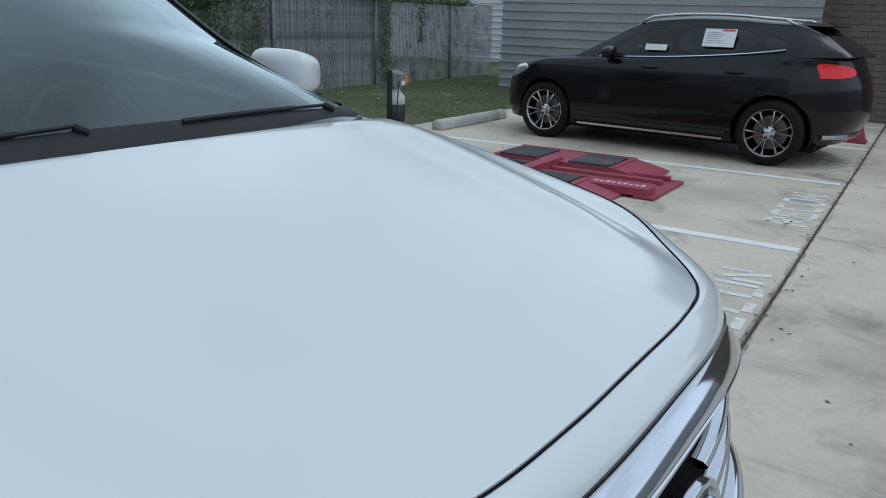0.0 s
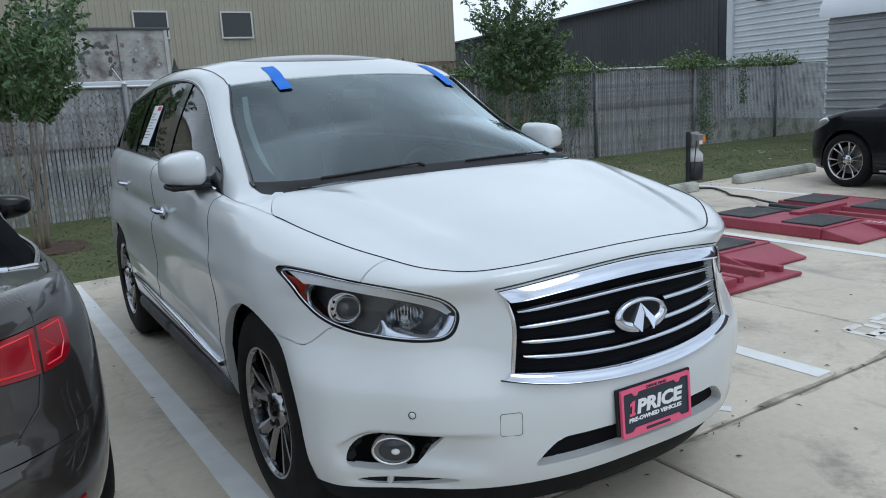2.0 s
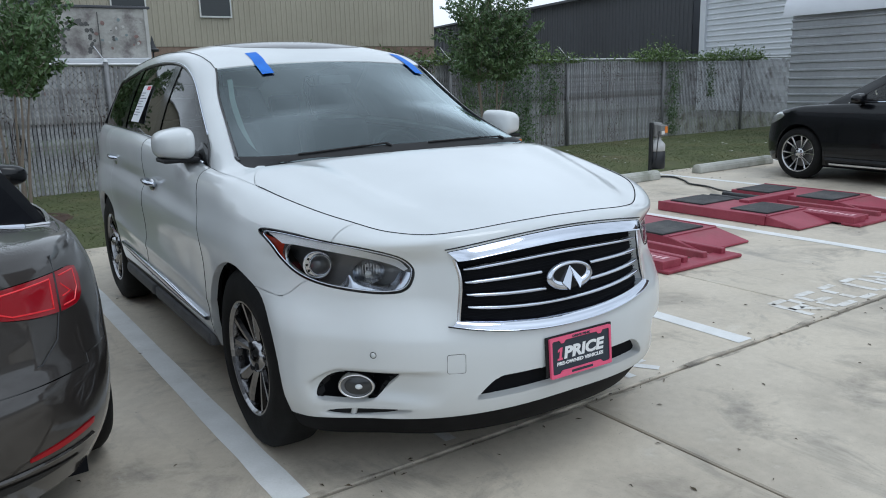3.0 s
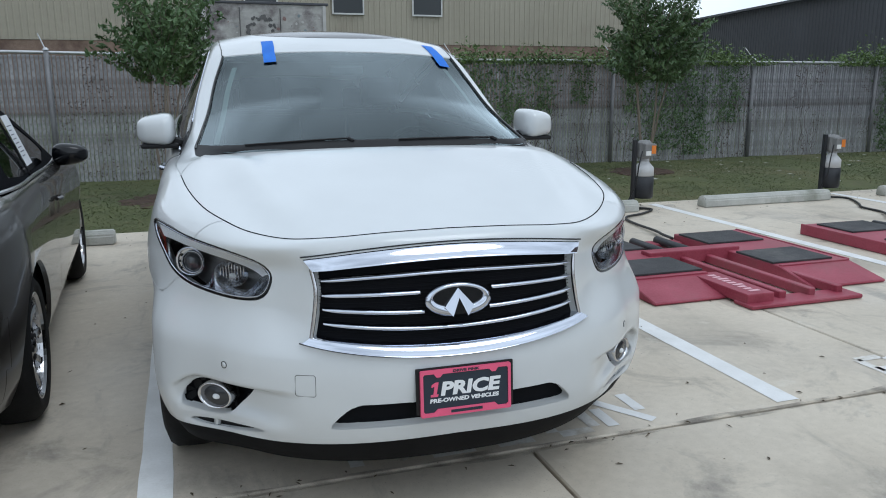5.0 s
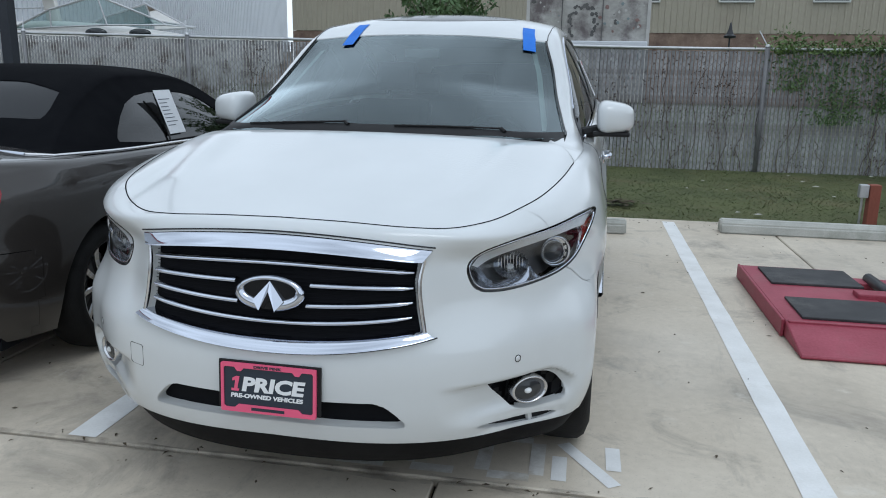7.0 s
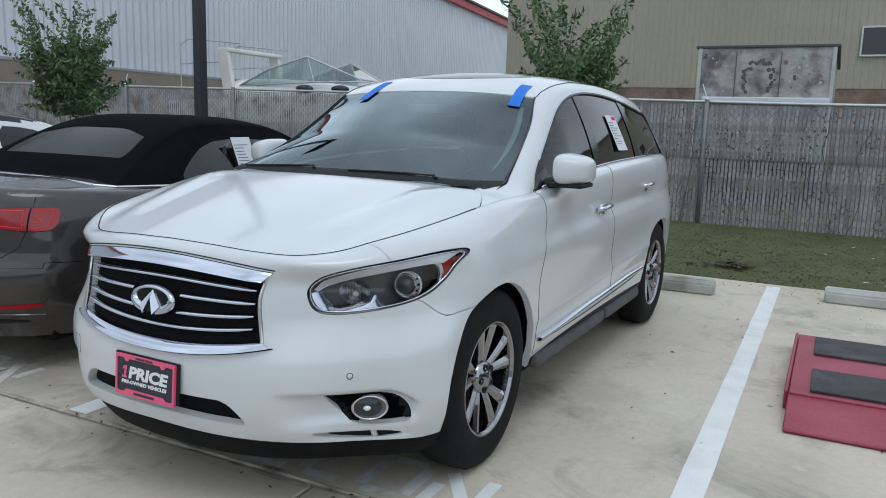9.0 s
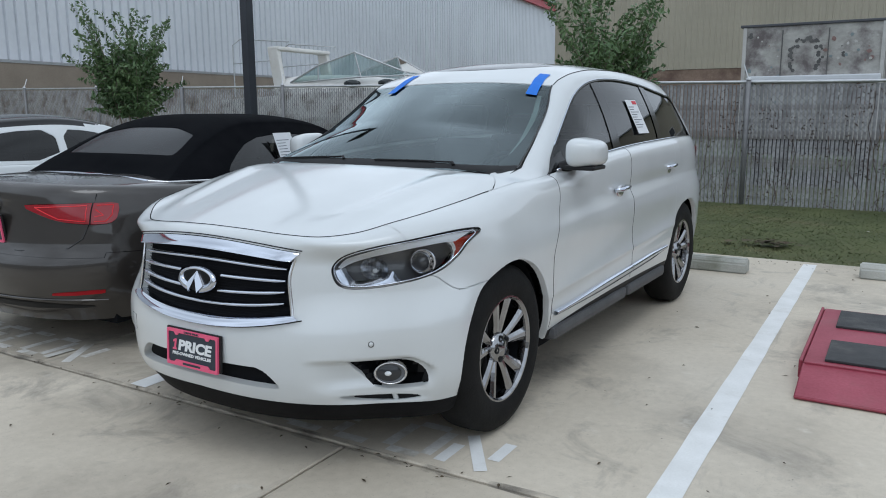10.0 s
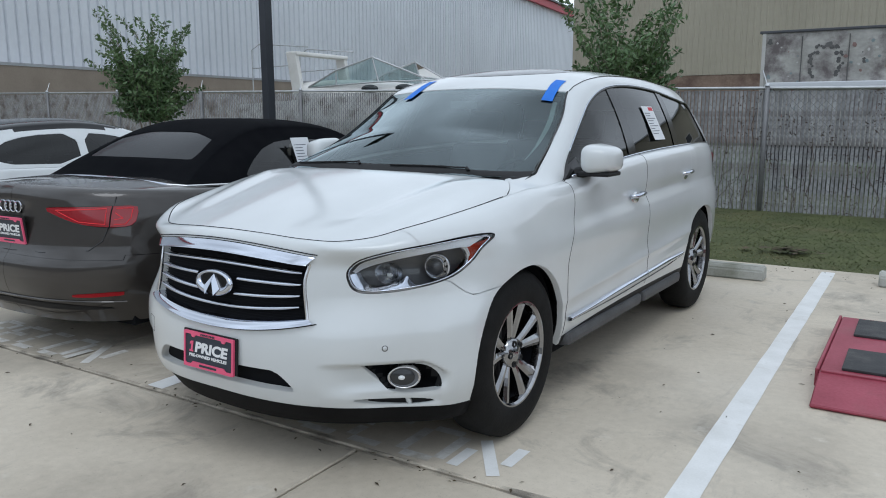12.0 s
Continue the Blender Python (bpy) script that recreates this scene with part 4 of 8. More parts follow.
def body_shell(P, nf, ns, nr, nz, nt):
    """The lower body as a grid: round the car from tail over the nose to tail, up from the sill to the top edge."""
    half = [k / nf for k in range(nf)] + [1 + k / ns for k in range(ns)] + [2 + k / nr for k in range(nr + 1)]
    cols = [(-1, q) for q in half[:0:-1]] + [(1, q) for q in half]
    V = np.zeros((len(cols), nz + nt + 1, 3))
    Q = np.zeros((len(cols), nz + nt + 1))
    cache = {}
    for i, (s, q) in enumerate(cols):
        if q not in cache:
            zb, zs = float(spline(P["bottom"], q)[0]), float(spline(P["shoulder"], q)[0])
            top = spline(P["top"], q)
            rib = []
            for j in range(nz + 1):
                z = zb + (zs - zb) * j / nz
                x, y = outline(P, q, z)
                rib.append((x, y, z))
            a, b = np.array(rib[-1]), np.array(top)
            up = np.array(rib[-1]) - np.array(rib[-2])
            up = up / np.linalg.norm(up)
            d = np.linalg.norm(b - a)
            x1, y1 = outline(P, q, zs)
            out = np.array([a[0] - b[0], a[1] - b[1], 0.0])
            out = out / (np.linalg.norm(out) + 1e-9)
            c1, c2 = a + up * d * P["round"][0], b + (out - np.array([0, 0, P["round"][2]])) * d * P["round"][1]
            for j in range(1, nt + 1):
                t = j / nt
                rib.append(tuple((1 - t) ** 3 * a + 3 * (1 - t) ** 2 * t * c1 + 3 * (1 - t) * t * t * c2 + t**3 * b))
            cache[q] = rib
        for j, (x, y, z) in enumerate(cache[q]):
            V[i, j] = (s * x, y, z)
            Q[i, j] = q
    return V, Q


def grid_normals(V):
    du = np.gradient(V, axis=0)
    dv = np.gradient(V, axis=1)
    n = np.cross(du, dv)
    return n / (np.linalg.norm(n, axis=2, keepdims=True) + 1e-12)


def nearest_on(poly, x, z):
    best = None
    for (ax, az), (bx, bz) in zip(poly, poly[1:] + poly[:1]):
        dx, dz = bx - ax, bz - az
        t = max(0, min(1, ((x - ax) * dx + (z - az) * dz) / (dx * dx + dz * dz + 1e-12)))
        px, pz = ax + t * dx, az + t * dz
        d = (x - px) ** 2 + (z - pz) ** 2
        if best is None or d < best[0]:
            best = (d, px, pz)
    return best[1], best[2]


def inside(poly, x, z):
    hit = False
    for (ax, az), (bx, bz) in zip(poly, poly[1:] + poly[:1]):
        if (az > z) != (bz > z) and x < (bx - ax) * (z - az) / (bz - az) + ax:
            hit = not hit
    return hit


def rounded(poly, steps=4):
    """A closed outline with its corners eased (corner cutting)."""
    for _ in range(steps):
        poly = [p for (ax, az), (bx, bz) in zip(poly, poly[1:] + poly[:1]) for p in ((0.75 * ax + 0.25 * bx, 0.75 * az + 0.25 * bz), (0.25 * ax + 0.75 * bx, 0.25 * az + 0.75 * bz))]
    return poly


def facing(V, way):
    """The grid with its faces turned to look along way."""
    return V if float((grid_normals(V) @ np.array(way)).mean()) > 0 else V[:, ::-1]


class Skin:
    """A gridded surface whose faces are handed out to parts, with openings along true outlines."""

    def __init__(self, V, owner):
        self.V, self.N = V.copy(), grid_normals(V)
        self.F = np.zeros((V.shape[0] - 1, V.shape[1] - 1), object)
        for i in range(self.F.shape[0]):
            for j in range(self.F.shape[1]):
                c = (V[i, j] + V[i + 1, j] + V[i + 1, j + 1] + V[i, j + 1]) / 4
                self.F[i, j] = owner(i, j, c)

    def centre(self, i, j):
        V = self.V
        return (V[i, j] + V[i + 1, j] + V[i + 1, j + 1] + V[i, j + 1]) / 4

    def cut(self, name, poly, plane, where):
        """Gives the faces inside poly, in the plane of two axes, to a part of its own, and draws the grid onto the outline."""
        a, b = plane
        c = 3 - a - b
        lo, hi = np.min(poly, axis=0) - 0.05, np.max(poly, axis=0) + 0.05
        inner = set()
        for i in range(self.F.shape[0]):
            for j in range(self.F.shape[1]):
                p = self.centre(i, j)
                if lo[0] < p[a] < hi[0] and lo[1] < p[b] < hi[1] and where(p) and inside(poly, p[a], p[b]):
                    inner.add((i, j))
        count = {}
        for i, j in inner:
            for v in ((i, j), (i + 1, j), (i + 1, j + 1), (i, j + 1)):
                count[v] = count.get(v, 0) + 1
        for (i, j), n in count.items():
            around = [(i - 1, j - 1), (i, j - 1), (i, j), (i - 1, j)]
            if all(f in inner for f in around if 0 <= f[0] < self.F.shape[0] and 0 <= f[1] < self.F.shape[1]):
                continue
            p, nn = self.V[i, j], self.N[i, j]
            u, w = nearest_on(poly, p[a], p[b])
            du, dw = u - p[a], w - p[b]
            if abs(nn[c]) > 0.12:
                p[c] -= (nn[a] * du + nn[b] * dw) / nn[c] if abs(nn[c]) > 0.3 else 0
            p[a], p[b] = u, w
        for f in inner:
            self.F[f] = name

    def panel(self, names, mat, parent, label="", part_name=None, gap=0.0022, depth=0.02, push=0.0):
        """The faces of one owner as a mesh with a small gap to its neighbours and turned-in edges."""
        names = {names} if isinstance(names, str) else set(names)
        idx, verts, norms, faces = {}, [], [], []
        edges, inward = {}, {}
        for i, j in zip(*np.nonzero(np.isin(self.F.astype(str), list(names)))):
            ring = [(i, j), (i + 1, j), (i + 1, j + 1), (i, j + 1)]
            cen = self.centre(i, j)
            f = []
            for r in ring:
                if r not in idx:
                    idx[r] = len(verts)
                    verts.append(self.V[r] + self.N[r] * push)
                    norms.append(self.N[r])
                    inward[idx[r]] = np.zeros(3)
                f.append(idx[r])
                inward[idx[r]] += cen - self.V[r]
            faces.append(tuple(f))
            for a, b in zip(f, f[1:] + f[:1]):
                if (b, a) in edges:
                    edges.pop((b, a))
                else:
                    edges[(a, b)] = 1
        rim = {v for e in edges for v in e}
        for v in rim:
            d = inward[v] - norms[v] * (inward[v] @ norms[v])
            ln = np.linalg.norm(d)
            if ln > 1e-6:
                verts[v] = verts[v] + d / ln * gap
        low = {}
        for v in rim:
            low[v] = len(verts)
            verts.append(verts[v] - norms[v] * depth)
            norms.append(norms[v])
        for a, b in edges:
            faces.append((b, a, low[a], low[b]))
        me = bpy.data.meshes.new(part_name or sorted(names)[0])
        me.from_pydata([tuple(v) for v in verts], [], faces)
        me.polygons.foreach_set("use_smooth", [True] * len(me.polygons))
        me.normals_split_custom_set_from_vertices([tuple(n) for n in norms])
        return part(part_name or sorted(names)[0], me, mat, parent, label)


def surface_strip(rows, mat, name, parent, label="", smooth=True):
    """A skin through rows of points."""
    bm = bmesh.new()
    vs = [[bm.verts.new(p) for p in r] for r in rows]
    for a, b in zip(vs, vs[1:]):
        for k in range(len(a) - 1):
            bm.faces.new((a[k], a[k + 1], b[k + 1], b[k]))
    return part(name, bm, mat, parent, label, smooth=smooth)


# ---- vehicles: wheels ----
def make_wheel(parent, x, y, r, rim_r, width, style, side, rim_mat, dark=None):
    """A wheel with its axle along x; side: +1 when its face looks to +x."""
    w = part("wheel", lathe([(-width * 0.5 + 0.03, rim_r * 0.3), (-width * 0.5 + 0.02, rim_r * 0.92), (width * 0.5 - 0.03, rim_r * 0.945)], 28), LINER, parent, "", smooth=True)
    w.matrix_basis = pose(x, y, r) @ pose(0, 0, 0, 0, 0, 0 if side > 0 else 180)
    h = width / 2
    prof = [(-h + 0.01, rim_r * 0.98), (-h, rim_r * 1.06), (-h - 0.006, (rim_r + r) / 2), (-h + 0.012, r - 0.022), (-h + 0.035, r - 0.004), (-0.03, r), (0.03, r), (h - 0.035, r - 0.004), (h - 0.012, r - 0.022), (h + 0.006, (rim_r + r) / 2), (h, rim_r * 1.06), (h - 0.006, rim_r * 1.0), (h - 0.02, rim_r * 0.98)]
    part("tyre", lathe(prof, 48), TYRE, w, "black rubber tyre", smooth=True)
    lip = [(h - 0.018, rim_r * 0.99), (h - 0.004, rim_r * 1.015), (h - 0.004, rim_r * 0.985), (h - 0.016, rim_r * 0.95), (h - 0.05, rim_r * 0.93)]
    pieces = [lathe(lip, 48)]
    if style == "double":
        spokes = [(72 * k + d + 18, d) for k in range(5) for d in (-15, 15)]
    elif style == "ten":
        spokes = [(36 * k, 0) for k in range(10)]
    else:
        spokes = [(60 * k + d + 10, d * 0.9) for k in range(6) for d in (-12, 12)]
    for a, d in spokes:
        bm = bmesh.new()
        rings = []
        for t in (0, 0.2, 0.4, 0.6, 0.8, 1.0):
            rad = rim_r * (0.18 + 0.79 * t)
            if style == "double":
                hw, face, turn = 0.0185 + 0.0125 * t * t, h - 0.046 + 0.030 * t ** 0.8, radians(a - d * 0.30 * (1 - t))
                cut_face = ((-1, 0.040), (-1, 0.012), (-0.35, 0.0), (0.35, 0.0), (1, 0.012), (1, 0.040))
            else:
                hw, face, turn = (0.0145 + 0.011 * t) * rim_r / 0.22 * {"bicolour": 0.44, "ten": 0.75}[style], h - 0.034 - 0.010 * math.sin(math.pi * t) + 0.016 * t, radians(a - d * 0.55 * (1 - t))
                cut_face = ((-1, 0.028), (-1, 0.006), (-0.6, 0), (0.6, 0), (1, 0.006), (1, 0.028))
            c, s = math.cos(turn), math.sin(turn)
            rings.append([bm.verts.new((face - sd, rad * c - sx * hw * s, rad * s + sx * hw * c)) for sx, sd in cut_face])
        for p, q in zip(rings, rings[1:]):
            for k in range(5):
                bm.faces.new((p[k], p[k + 1], q[k + 1], q[k]))
        bmesh.ops.recalc_face_normals(bm, faces=bm.faces)
        pieces.append(bm)
    rim = part("rim", merge(*pieces), rim_mat, w, "bright alloy rim")
    hub = merge(lathe([(h - 0.05, rim_r * 0.30), (h - 0.028, rim_r * 0.27), (h - 0.022, rim_r * 0.17), (h - 0.016, rim_r * 0.14), (h - 0.012, 0.001)], 24))
    part("hub_cap", hub, rim_mat, rim, smooth=True)
    for k in range(5):
        a = radians(72 * k + 36)
        part("lug_hole", lathe([(h - 0.045, 0.014), (h - 0.019, 0.015), (h - 0.018, 0.012), (h - 0.03, 0.0005)], 12), DARK_PLASTIC, rim).matrix_basis = pose(0, rim_r * 0.21 * math.cos(a), rim_r * 0.21 * math.sin(a))
    part("brake_disc", lathe([(-0.005, 0.05), (-0.005, rim_r * 0.72), (-0.03, rim_r * 0.72)], 28), DISC_STEEL, w, "grey brake disc")
    return w


def wheel_well(parent, y, r, x0, x1, zc, P=None):
    """A dark inner arch over a wheel, kept inside the body."""

    def reach(yy):
        if P is None or P["knees"][0] < yy < P["knees"][1]:
            return abs(x1)
        (k, e, (n, m)) = (P["knees"][0], P["nose"][4][1], P["front_power"]) if yy < P["knees"][0] else (P["knees"][1], P["tail"][2][1], P["rear_power"])
        return min(abs(x1), 0.95 * max(0.0, 1 - (abs(k - yy) / abs(k - e)) ** m) ** (1 / n) - 0.03)

    sign = 1 if x1 > 0 else -1
    bm = bmesh.new()
    rows = []
    for k in range(19):
        a = math.pi * (-0.08 + 1.16 * k / 18)
        rows.append([bm.verts.new((x, y + r * math.cos(a), max(0.16, zc + r * math.sin(a)))) for x in (x0, sign * reach(y + r * math.cos(a)))])
    for a, b in zip(rows, rows[1:]):
        bm.faces.new((a[0], a[1], b[1], b[0]))
    centre = bm.verts.new((x0, y, zc))
    for a, b in zip(rows, rows[1:]):
        bm.faces.new((a[0], b[0], centre))
    part("wheel_well", bm, LINER, parent, smooth=True)


def fitted(text, width, height, shear):
    """Raised letters brought to a width and height, upright and facing -y."""
    me = written(text, 1.0, 0.01, 1.0, shear, 0.022)
    co = np.array([tuple(v.co) for v in me.vertices])
    lo, hi = co.min(axis=0), co.max(axis=0)
    me.transform(Matrix.Diagonal((width / (hi[0] - lo[0]), height / (hi[1] - lo[1]), 0.05, 1)) @ Matrix.Translation((-(lo[0] + hi[0]) / 2, -(lo[1] + hi[1]) / 2, 0)))
    me.transform(pose(0, 0, 0, 90, 0, 0))
    return me


def text_plate(parent, m, w=0.298, h=0.149):
    """A dealer plate: dark field, pink surround with small teeth, white lettering."""
    k = w / 0.298
    pl = part("dealer_plate", box(-w / 2 - 0.012, 0.003, -h / 2 + 0.006, w / 2 + 0.012, 0.012, h / 2 + 0.006, 0.004), DARK_PLASTIC, parent, "dealer plate with pink surround and white lettering", m=m)
    part("plate_field", box(-w / 2 + 0.006, -0.003, -h / 2 + 0.006, w / 2 - 0.006, 0.004, h / 2 - 0.006, 0.002), NAVY, pl, "dark navy field")
    out = rounded([(-w / 2, -h / 2), (-w / 2 + 0.012, -h / 2), (w / 2 - 0.012, -h / 2), (w / 2, -h / 2), (w / 2, -h / 2 + 0.012), (w / 2, h / 2 - 0.012), (w / 2, h / 2), (w / 2 - 0.012, h / 2), (-w / 2 + 0.012, h / 2), (-w / 2, h / 2), (-w / 2, h / 2 - 0.012), (-w / 2, -h / 2 + 0.012)], 1)
    half = [(0.0, -0.051), (0.094, -0.051), (0.106, -0.062), (0.134, -0.062), (0.140, -0.056), (0.140, 0.058), (0.136, 0.063), (0.106, 0.063), (0.097, 0.051), (0.085, 0.051), (0.076, 0.061)]
    hole = [(x * k, z * k) for x, z in half] + [(-x * k, z * k) for x, z in half[:0:-1]]
    bm = bmesh.new()
    loops = []
    for poly in (out, hole):
        vs = [bm.verts.new((x, -0.007, z)) for x, z in poly]
        loops += [bm.edges.new((p, q)) for p, q in zip(vs, vs[1:] + vs[:1])]
    bmesh.ops.triangle_fill(bm, use_beauty=True, edges=loops, normal=(0, -1, 0))
    ext = bmesh.ops.extrude_face_region(bm, geom=bm.faces[:])
    bmesh.ops.translate(bm, vec=(0, 0.010, 0), verts=[v for v in ext["geom"] if isinstance(v, bmesh.types.BMVert)])
    bmesh.ops.recalc_face_normals(bm, faces=bm.faces)
    part("pink_surround", bm, PINK, pl, "pink plastic surround")
    for text, wide, high, x, z, y, mat, shear in (("PRICE", 0.200, 0.046, 0.016, 0.012, -0.0036, LETTER_WHITE, 0.14), ("PRE-OWNED VEHICLES", 0.228, 0.0135, -0.005, -0.0245, -0.0036, LETTER_WHITE, 0.10), ("DRIVE PINK", 0.088, 0.0085, 0.0, 0.0675, -0.0076, NAVY, 0.0)):
        part("lettering", fitted(text, wide * k, high * k, shear), mat, pl, m=pose(x * k, y, z * k))
    digit = [(-0.014, -0.023), (0.010, -0.023), (0.012, -0.015), (0.006, -0.015), (0.013, 0.023), (0.002, 0.023), (-0.010, 0.016), (-0.011, 0.007), (-0.001, 0.010), (-0.005, -0.015), (-0.013, -0.015)]
    bm = bmesh.new()
    bm.faces.new([bm.verts.new(((x - 0.103) * k, -0.0046, (z + 0.012) * k)) for x, z in digit])
    part("numeral", bm, PINK, pl, "pink numeral one")
    part("name_bar", box(-0.052 * k, -0.0078, -0.0665 * k, 0.052 * k, -0.006, -0.0575 * k), NAVY, pl)
    return pl


def paper_sheet(m, w, h, lines=9, header=True, name="window_sheet", label="printed white price sheet stuck inside a car window"):
    ob = part(name, box(-w / 2, -0.001, -h / 2, w / 2, 0.001, h / 2), PAPER, None)
    ob.matrix_basis = m
    tagged(ob, label, "paper sheet", "window sheets")
    rng = random.Random(int(w * 1000 + h * 77))
    for k in range(lines):
        z = h / 2 - h * (0.22 + 0.68 * k / lines)
        ln = w * rng.uniform(0.35, 0.8)
        part("print_line", box(-w * 0.42, -0.0022, z, -w * 0.42 + ln, -0.0012, z + h * 0.018), PRINT, ob)
    if header:
        part("print_header", box(w * 0.05, -0.0022, h * 0.37, w * 0.45, -0.0012, h * 0.47), RED_PRINT, ob)
    return ob

# ---- the white SUV ----
SUV = dict(
    half_width=[(0.18, 0.862), (0.28, 0.902), (0.36, 0.930), (0.50, 0.953), (0.70, 0.962), (0.85, 0.957), (0.96, 0.930)],
    nose=[(0.18, 0.12), (0.25, 0.085), (0.30, 0.052), (0.36, 0.035), (0.46, 0.026), (0.55, 0.030), (0.63, 0.048), (0.74, 0.062), (0.86, 0.088), (0.97, 0.115)],
    tail=[(0.18, 4.84), (0.35, 4.93), (0.60, 4.97), (0.85, 4.95), (1.0, 4.90)],
    swept=True, knees=(1.0, 3.6), front_power=(2.6, 2.2), rear_power=(2.8, 2.6),
    bottom=[(0.0, 0.312), (0.30, 0.298), (0.6, 0.283), (1.0, 0.286), (1.3, 0.335), (1.9, 0.335), (2.2, 0.30), (3.0, 0.30)],
    shoulder=[(0.0, 0.918), (0.35, 0.906), (0.6, 0.912), (0.85, 0.935), (1.0, 0.945), (1.5, 0.96), (2.0, 0.98), (3.0, 0.98)],
    top=[(0.0, 0.0, 0.158, 0.963), (0.13, 0.20, 0.162, 0.959), (0.26, 0.38, 0.188, 0.948), (0.36, 0.50, 0.240, 0.942), (0.46, 0.60, 0.318, 0.953), (0.60, 0.695, 0.430, 0.986),
         (0.79, 0.765, 0.62, 1.018), (0.92, 0.803, 0.82, 1.046), (1.01, 0.823, 0.985, 1.068), (1.055, 0.840, 1.13, 1.084), (1.12, 0.847, 1.32, 1.090), (1.19, 0.840, 1.50, 1.095), (1.22, 0.836, 1.58, 1.099), (1.285, 0.842, 1.74, 1.119),
         (1.35, 0.853, 1.91, 1.14), (1.55, 0.862, 2.43, 1.18), (1.88, 0.858, 3.29, 1.206), (2.0, 0.852, 3.6, 1.210), (2.30, 0.82, 4.18, 1.205), (2.55, 0.70, 4.62, 1.16), (3.0, 0.0, 4.86, 1.08)],
    round=(0.34, 0.40, 0.06),
)
A0, A1, WR = 0.955, 3.73, 0.377
ARCH = 0.402
DOOR_Y = (1.405, 2.55, 3.47)


def white_suv():
    car = thing("white_suv", pose(0, 0, 0), "pearl white mid-size SUV, wet with rain, blue tape on its roof", "car")
    V, Q = body_shell(SUV, 92, 112, 30, 66, 14)

    def owner(i, j, c):
        q = (Q[i, j] + Q[i + 1, j]) / 2
        x, y, z = c
        side = "r" if x < 0 else "l"
        if q < 0.58:
            return "bumper"
        at = 1.0 + 2.6 * (q - 1)
        if q < 1 or at < DOOR_Y[0]:
            return "fender_" + side
        if at < DOOR_Y[1]:
            return "front_door_" + side if j > 3 else "sill_" + side
        if at < DOOR_Y[2]:
            return "rear_door_" + side if j > 3 else "sill_" + side
        return "quarter_" + side if y < 4.45 else "tailgate"

    # the front door's edge leans back towards the pillar
    for i in range(V.shape[0]):
        for j in range(V.shape[1]):
            x, y, z = V[i, j]
            V[i, j, 1] = y + 0.15 * ease(z, 0.70, 1.08) * math.exp(-(((y - 1.41) / 0.28) ** 2))
            # the doors: a proud shoulder line over a hollow flank, and a lower swell that rises to the rear
            if abs(x) > 0.8 and 1.15 < y < 3.85 and z < 1.06:
                fade = ease(y, 1.20, 1.60) * (1 - ease(y, 3.30, 3.80))
                back = (y - 1.4) / 2
                hollow = 0.015 * math.exp(-(((z - 0.66 - 0.05 * back) / 0.13) ** 2)) - 0.010 * math.exp(-(((z - 0.915 - 0.06 * back) / 0.045) ** 2)) - 0.010 * math.exp(-(((z - 0.50 - 0.10 * back) / 0.05) ** 2))
                V[i, j, 0] = x - math.copysign(hollow * fade, x)
        if 1.05 < V[i, -1, 1] < 2.3:
            tx, tz = spline([(t[2], t[1], t[3]) for t in SUV["top"] if t[0] > 0.9 and t[0] < 2.4], V[i, -1, 1])
            V[i, -1] = (math.copysign(tx, V[i, -1, 0]), V[i, -1, 1], tz)
    skin = Skin(V, owner)
    front = lambda p: p[1] < 0.95  # noqa: E731
    seam = [(0.33, 0.24), (0.82, 0.24), (0.82, 0.726), (0.79, 0.724), (0.73, 0.720), (0.67, 0.717), (0.625, 0.713), (0.60, 0.715), (0.575, 0.727), (0.55, 0.750), (0.525, 0.774), (0.48, 0.79), (0.33, 0.79)]
    for s in (-1, 1):
        skin.cut("bumper", seam, (1, 2), lambda p, s=s: p[0] * s > 0.5 and p[1] < 0.82)
    for y in (A0, A1):
        ring = [(y + 0.012 + ARCH * math.cos(a), 0.372 + ARCH * math.sin(a)) for a in (2 * math.pi * k / 64 for k in range(64))]
        for s in (-1, 1):
            skin.cut("void", ring, (1, 2), lambda p, s=s: p[0] * s > 0.6)
    mirror = lambda poly: [(-x, z) for x, z in poly]  # noqa: E731
    lamp = rounded([(0.550, 0.815), (0.560, 0.848), (0.605, 0.880), (0.70, 0.910), (0.79, 0.928), (0.885, 0.950), (0.918, 0.943), (0.905, 0.90), (0.885, 0.850), (0.858, 0.800), (0.81, 0.770), (0.72, 0.752), (0.64, 0.745), (0.578, 0.754)], 2)
    fog = rounded([(0.618, 0.471), (0.640, 0.472), (0.71, 0.468), (0.775, 0.461), (0.814, 0.444), (0.846, 0.400), (0.860, 0.358), (0.80, 0.350), (0.735, 0.348), (0.690, 0.374), (0.650, 0.424)], 2)
    slit = rounded([(0.590, 0.331), (0.65, 0.331), (0.73, 0.325), (0.822, 0.317), (0.830, 0.304), (0.77, 0.298), (0.69, 0.303), (0.63, 0.316)], 2)
    top_z, low_z = lambda x: 0.884 - 0.026 * (x / 0.44) ** 2, lambda x: 0.617 + 0.037 * (x / 0.452) ** 2  # noqa: E731
    across = [0.434 * k / 6 for k in range(-6, 7)]
    grille = [(x, top_z(x)) for x in across] + [(0.428, 0.80), (0.438, 0.72)] + [(-x * 0.448 / 0.434, low_z(x)) for x in across] + [(-0.438, 0.72), (-0.428, 0.80)]
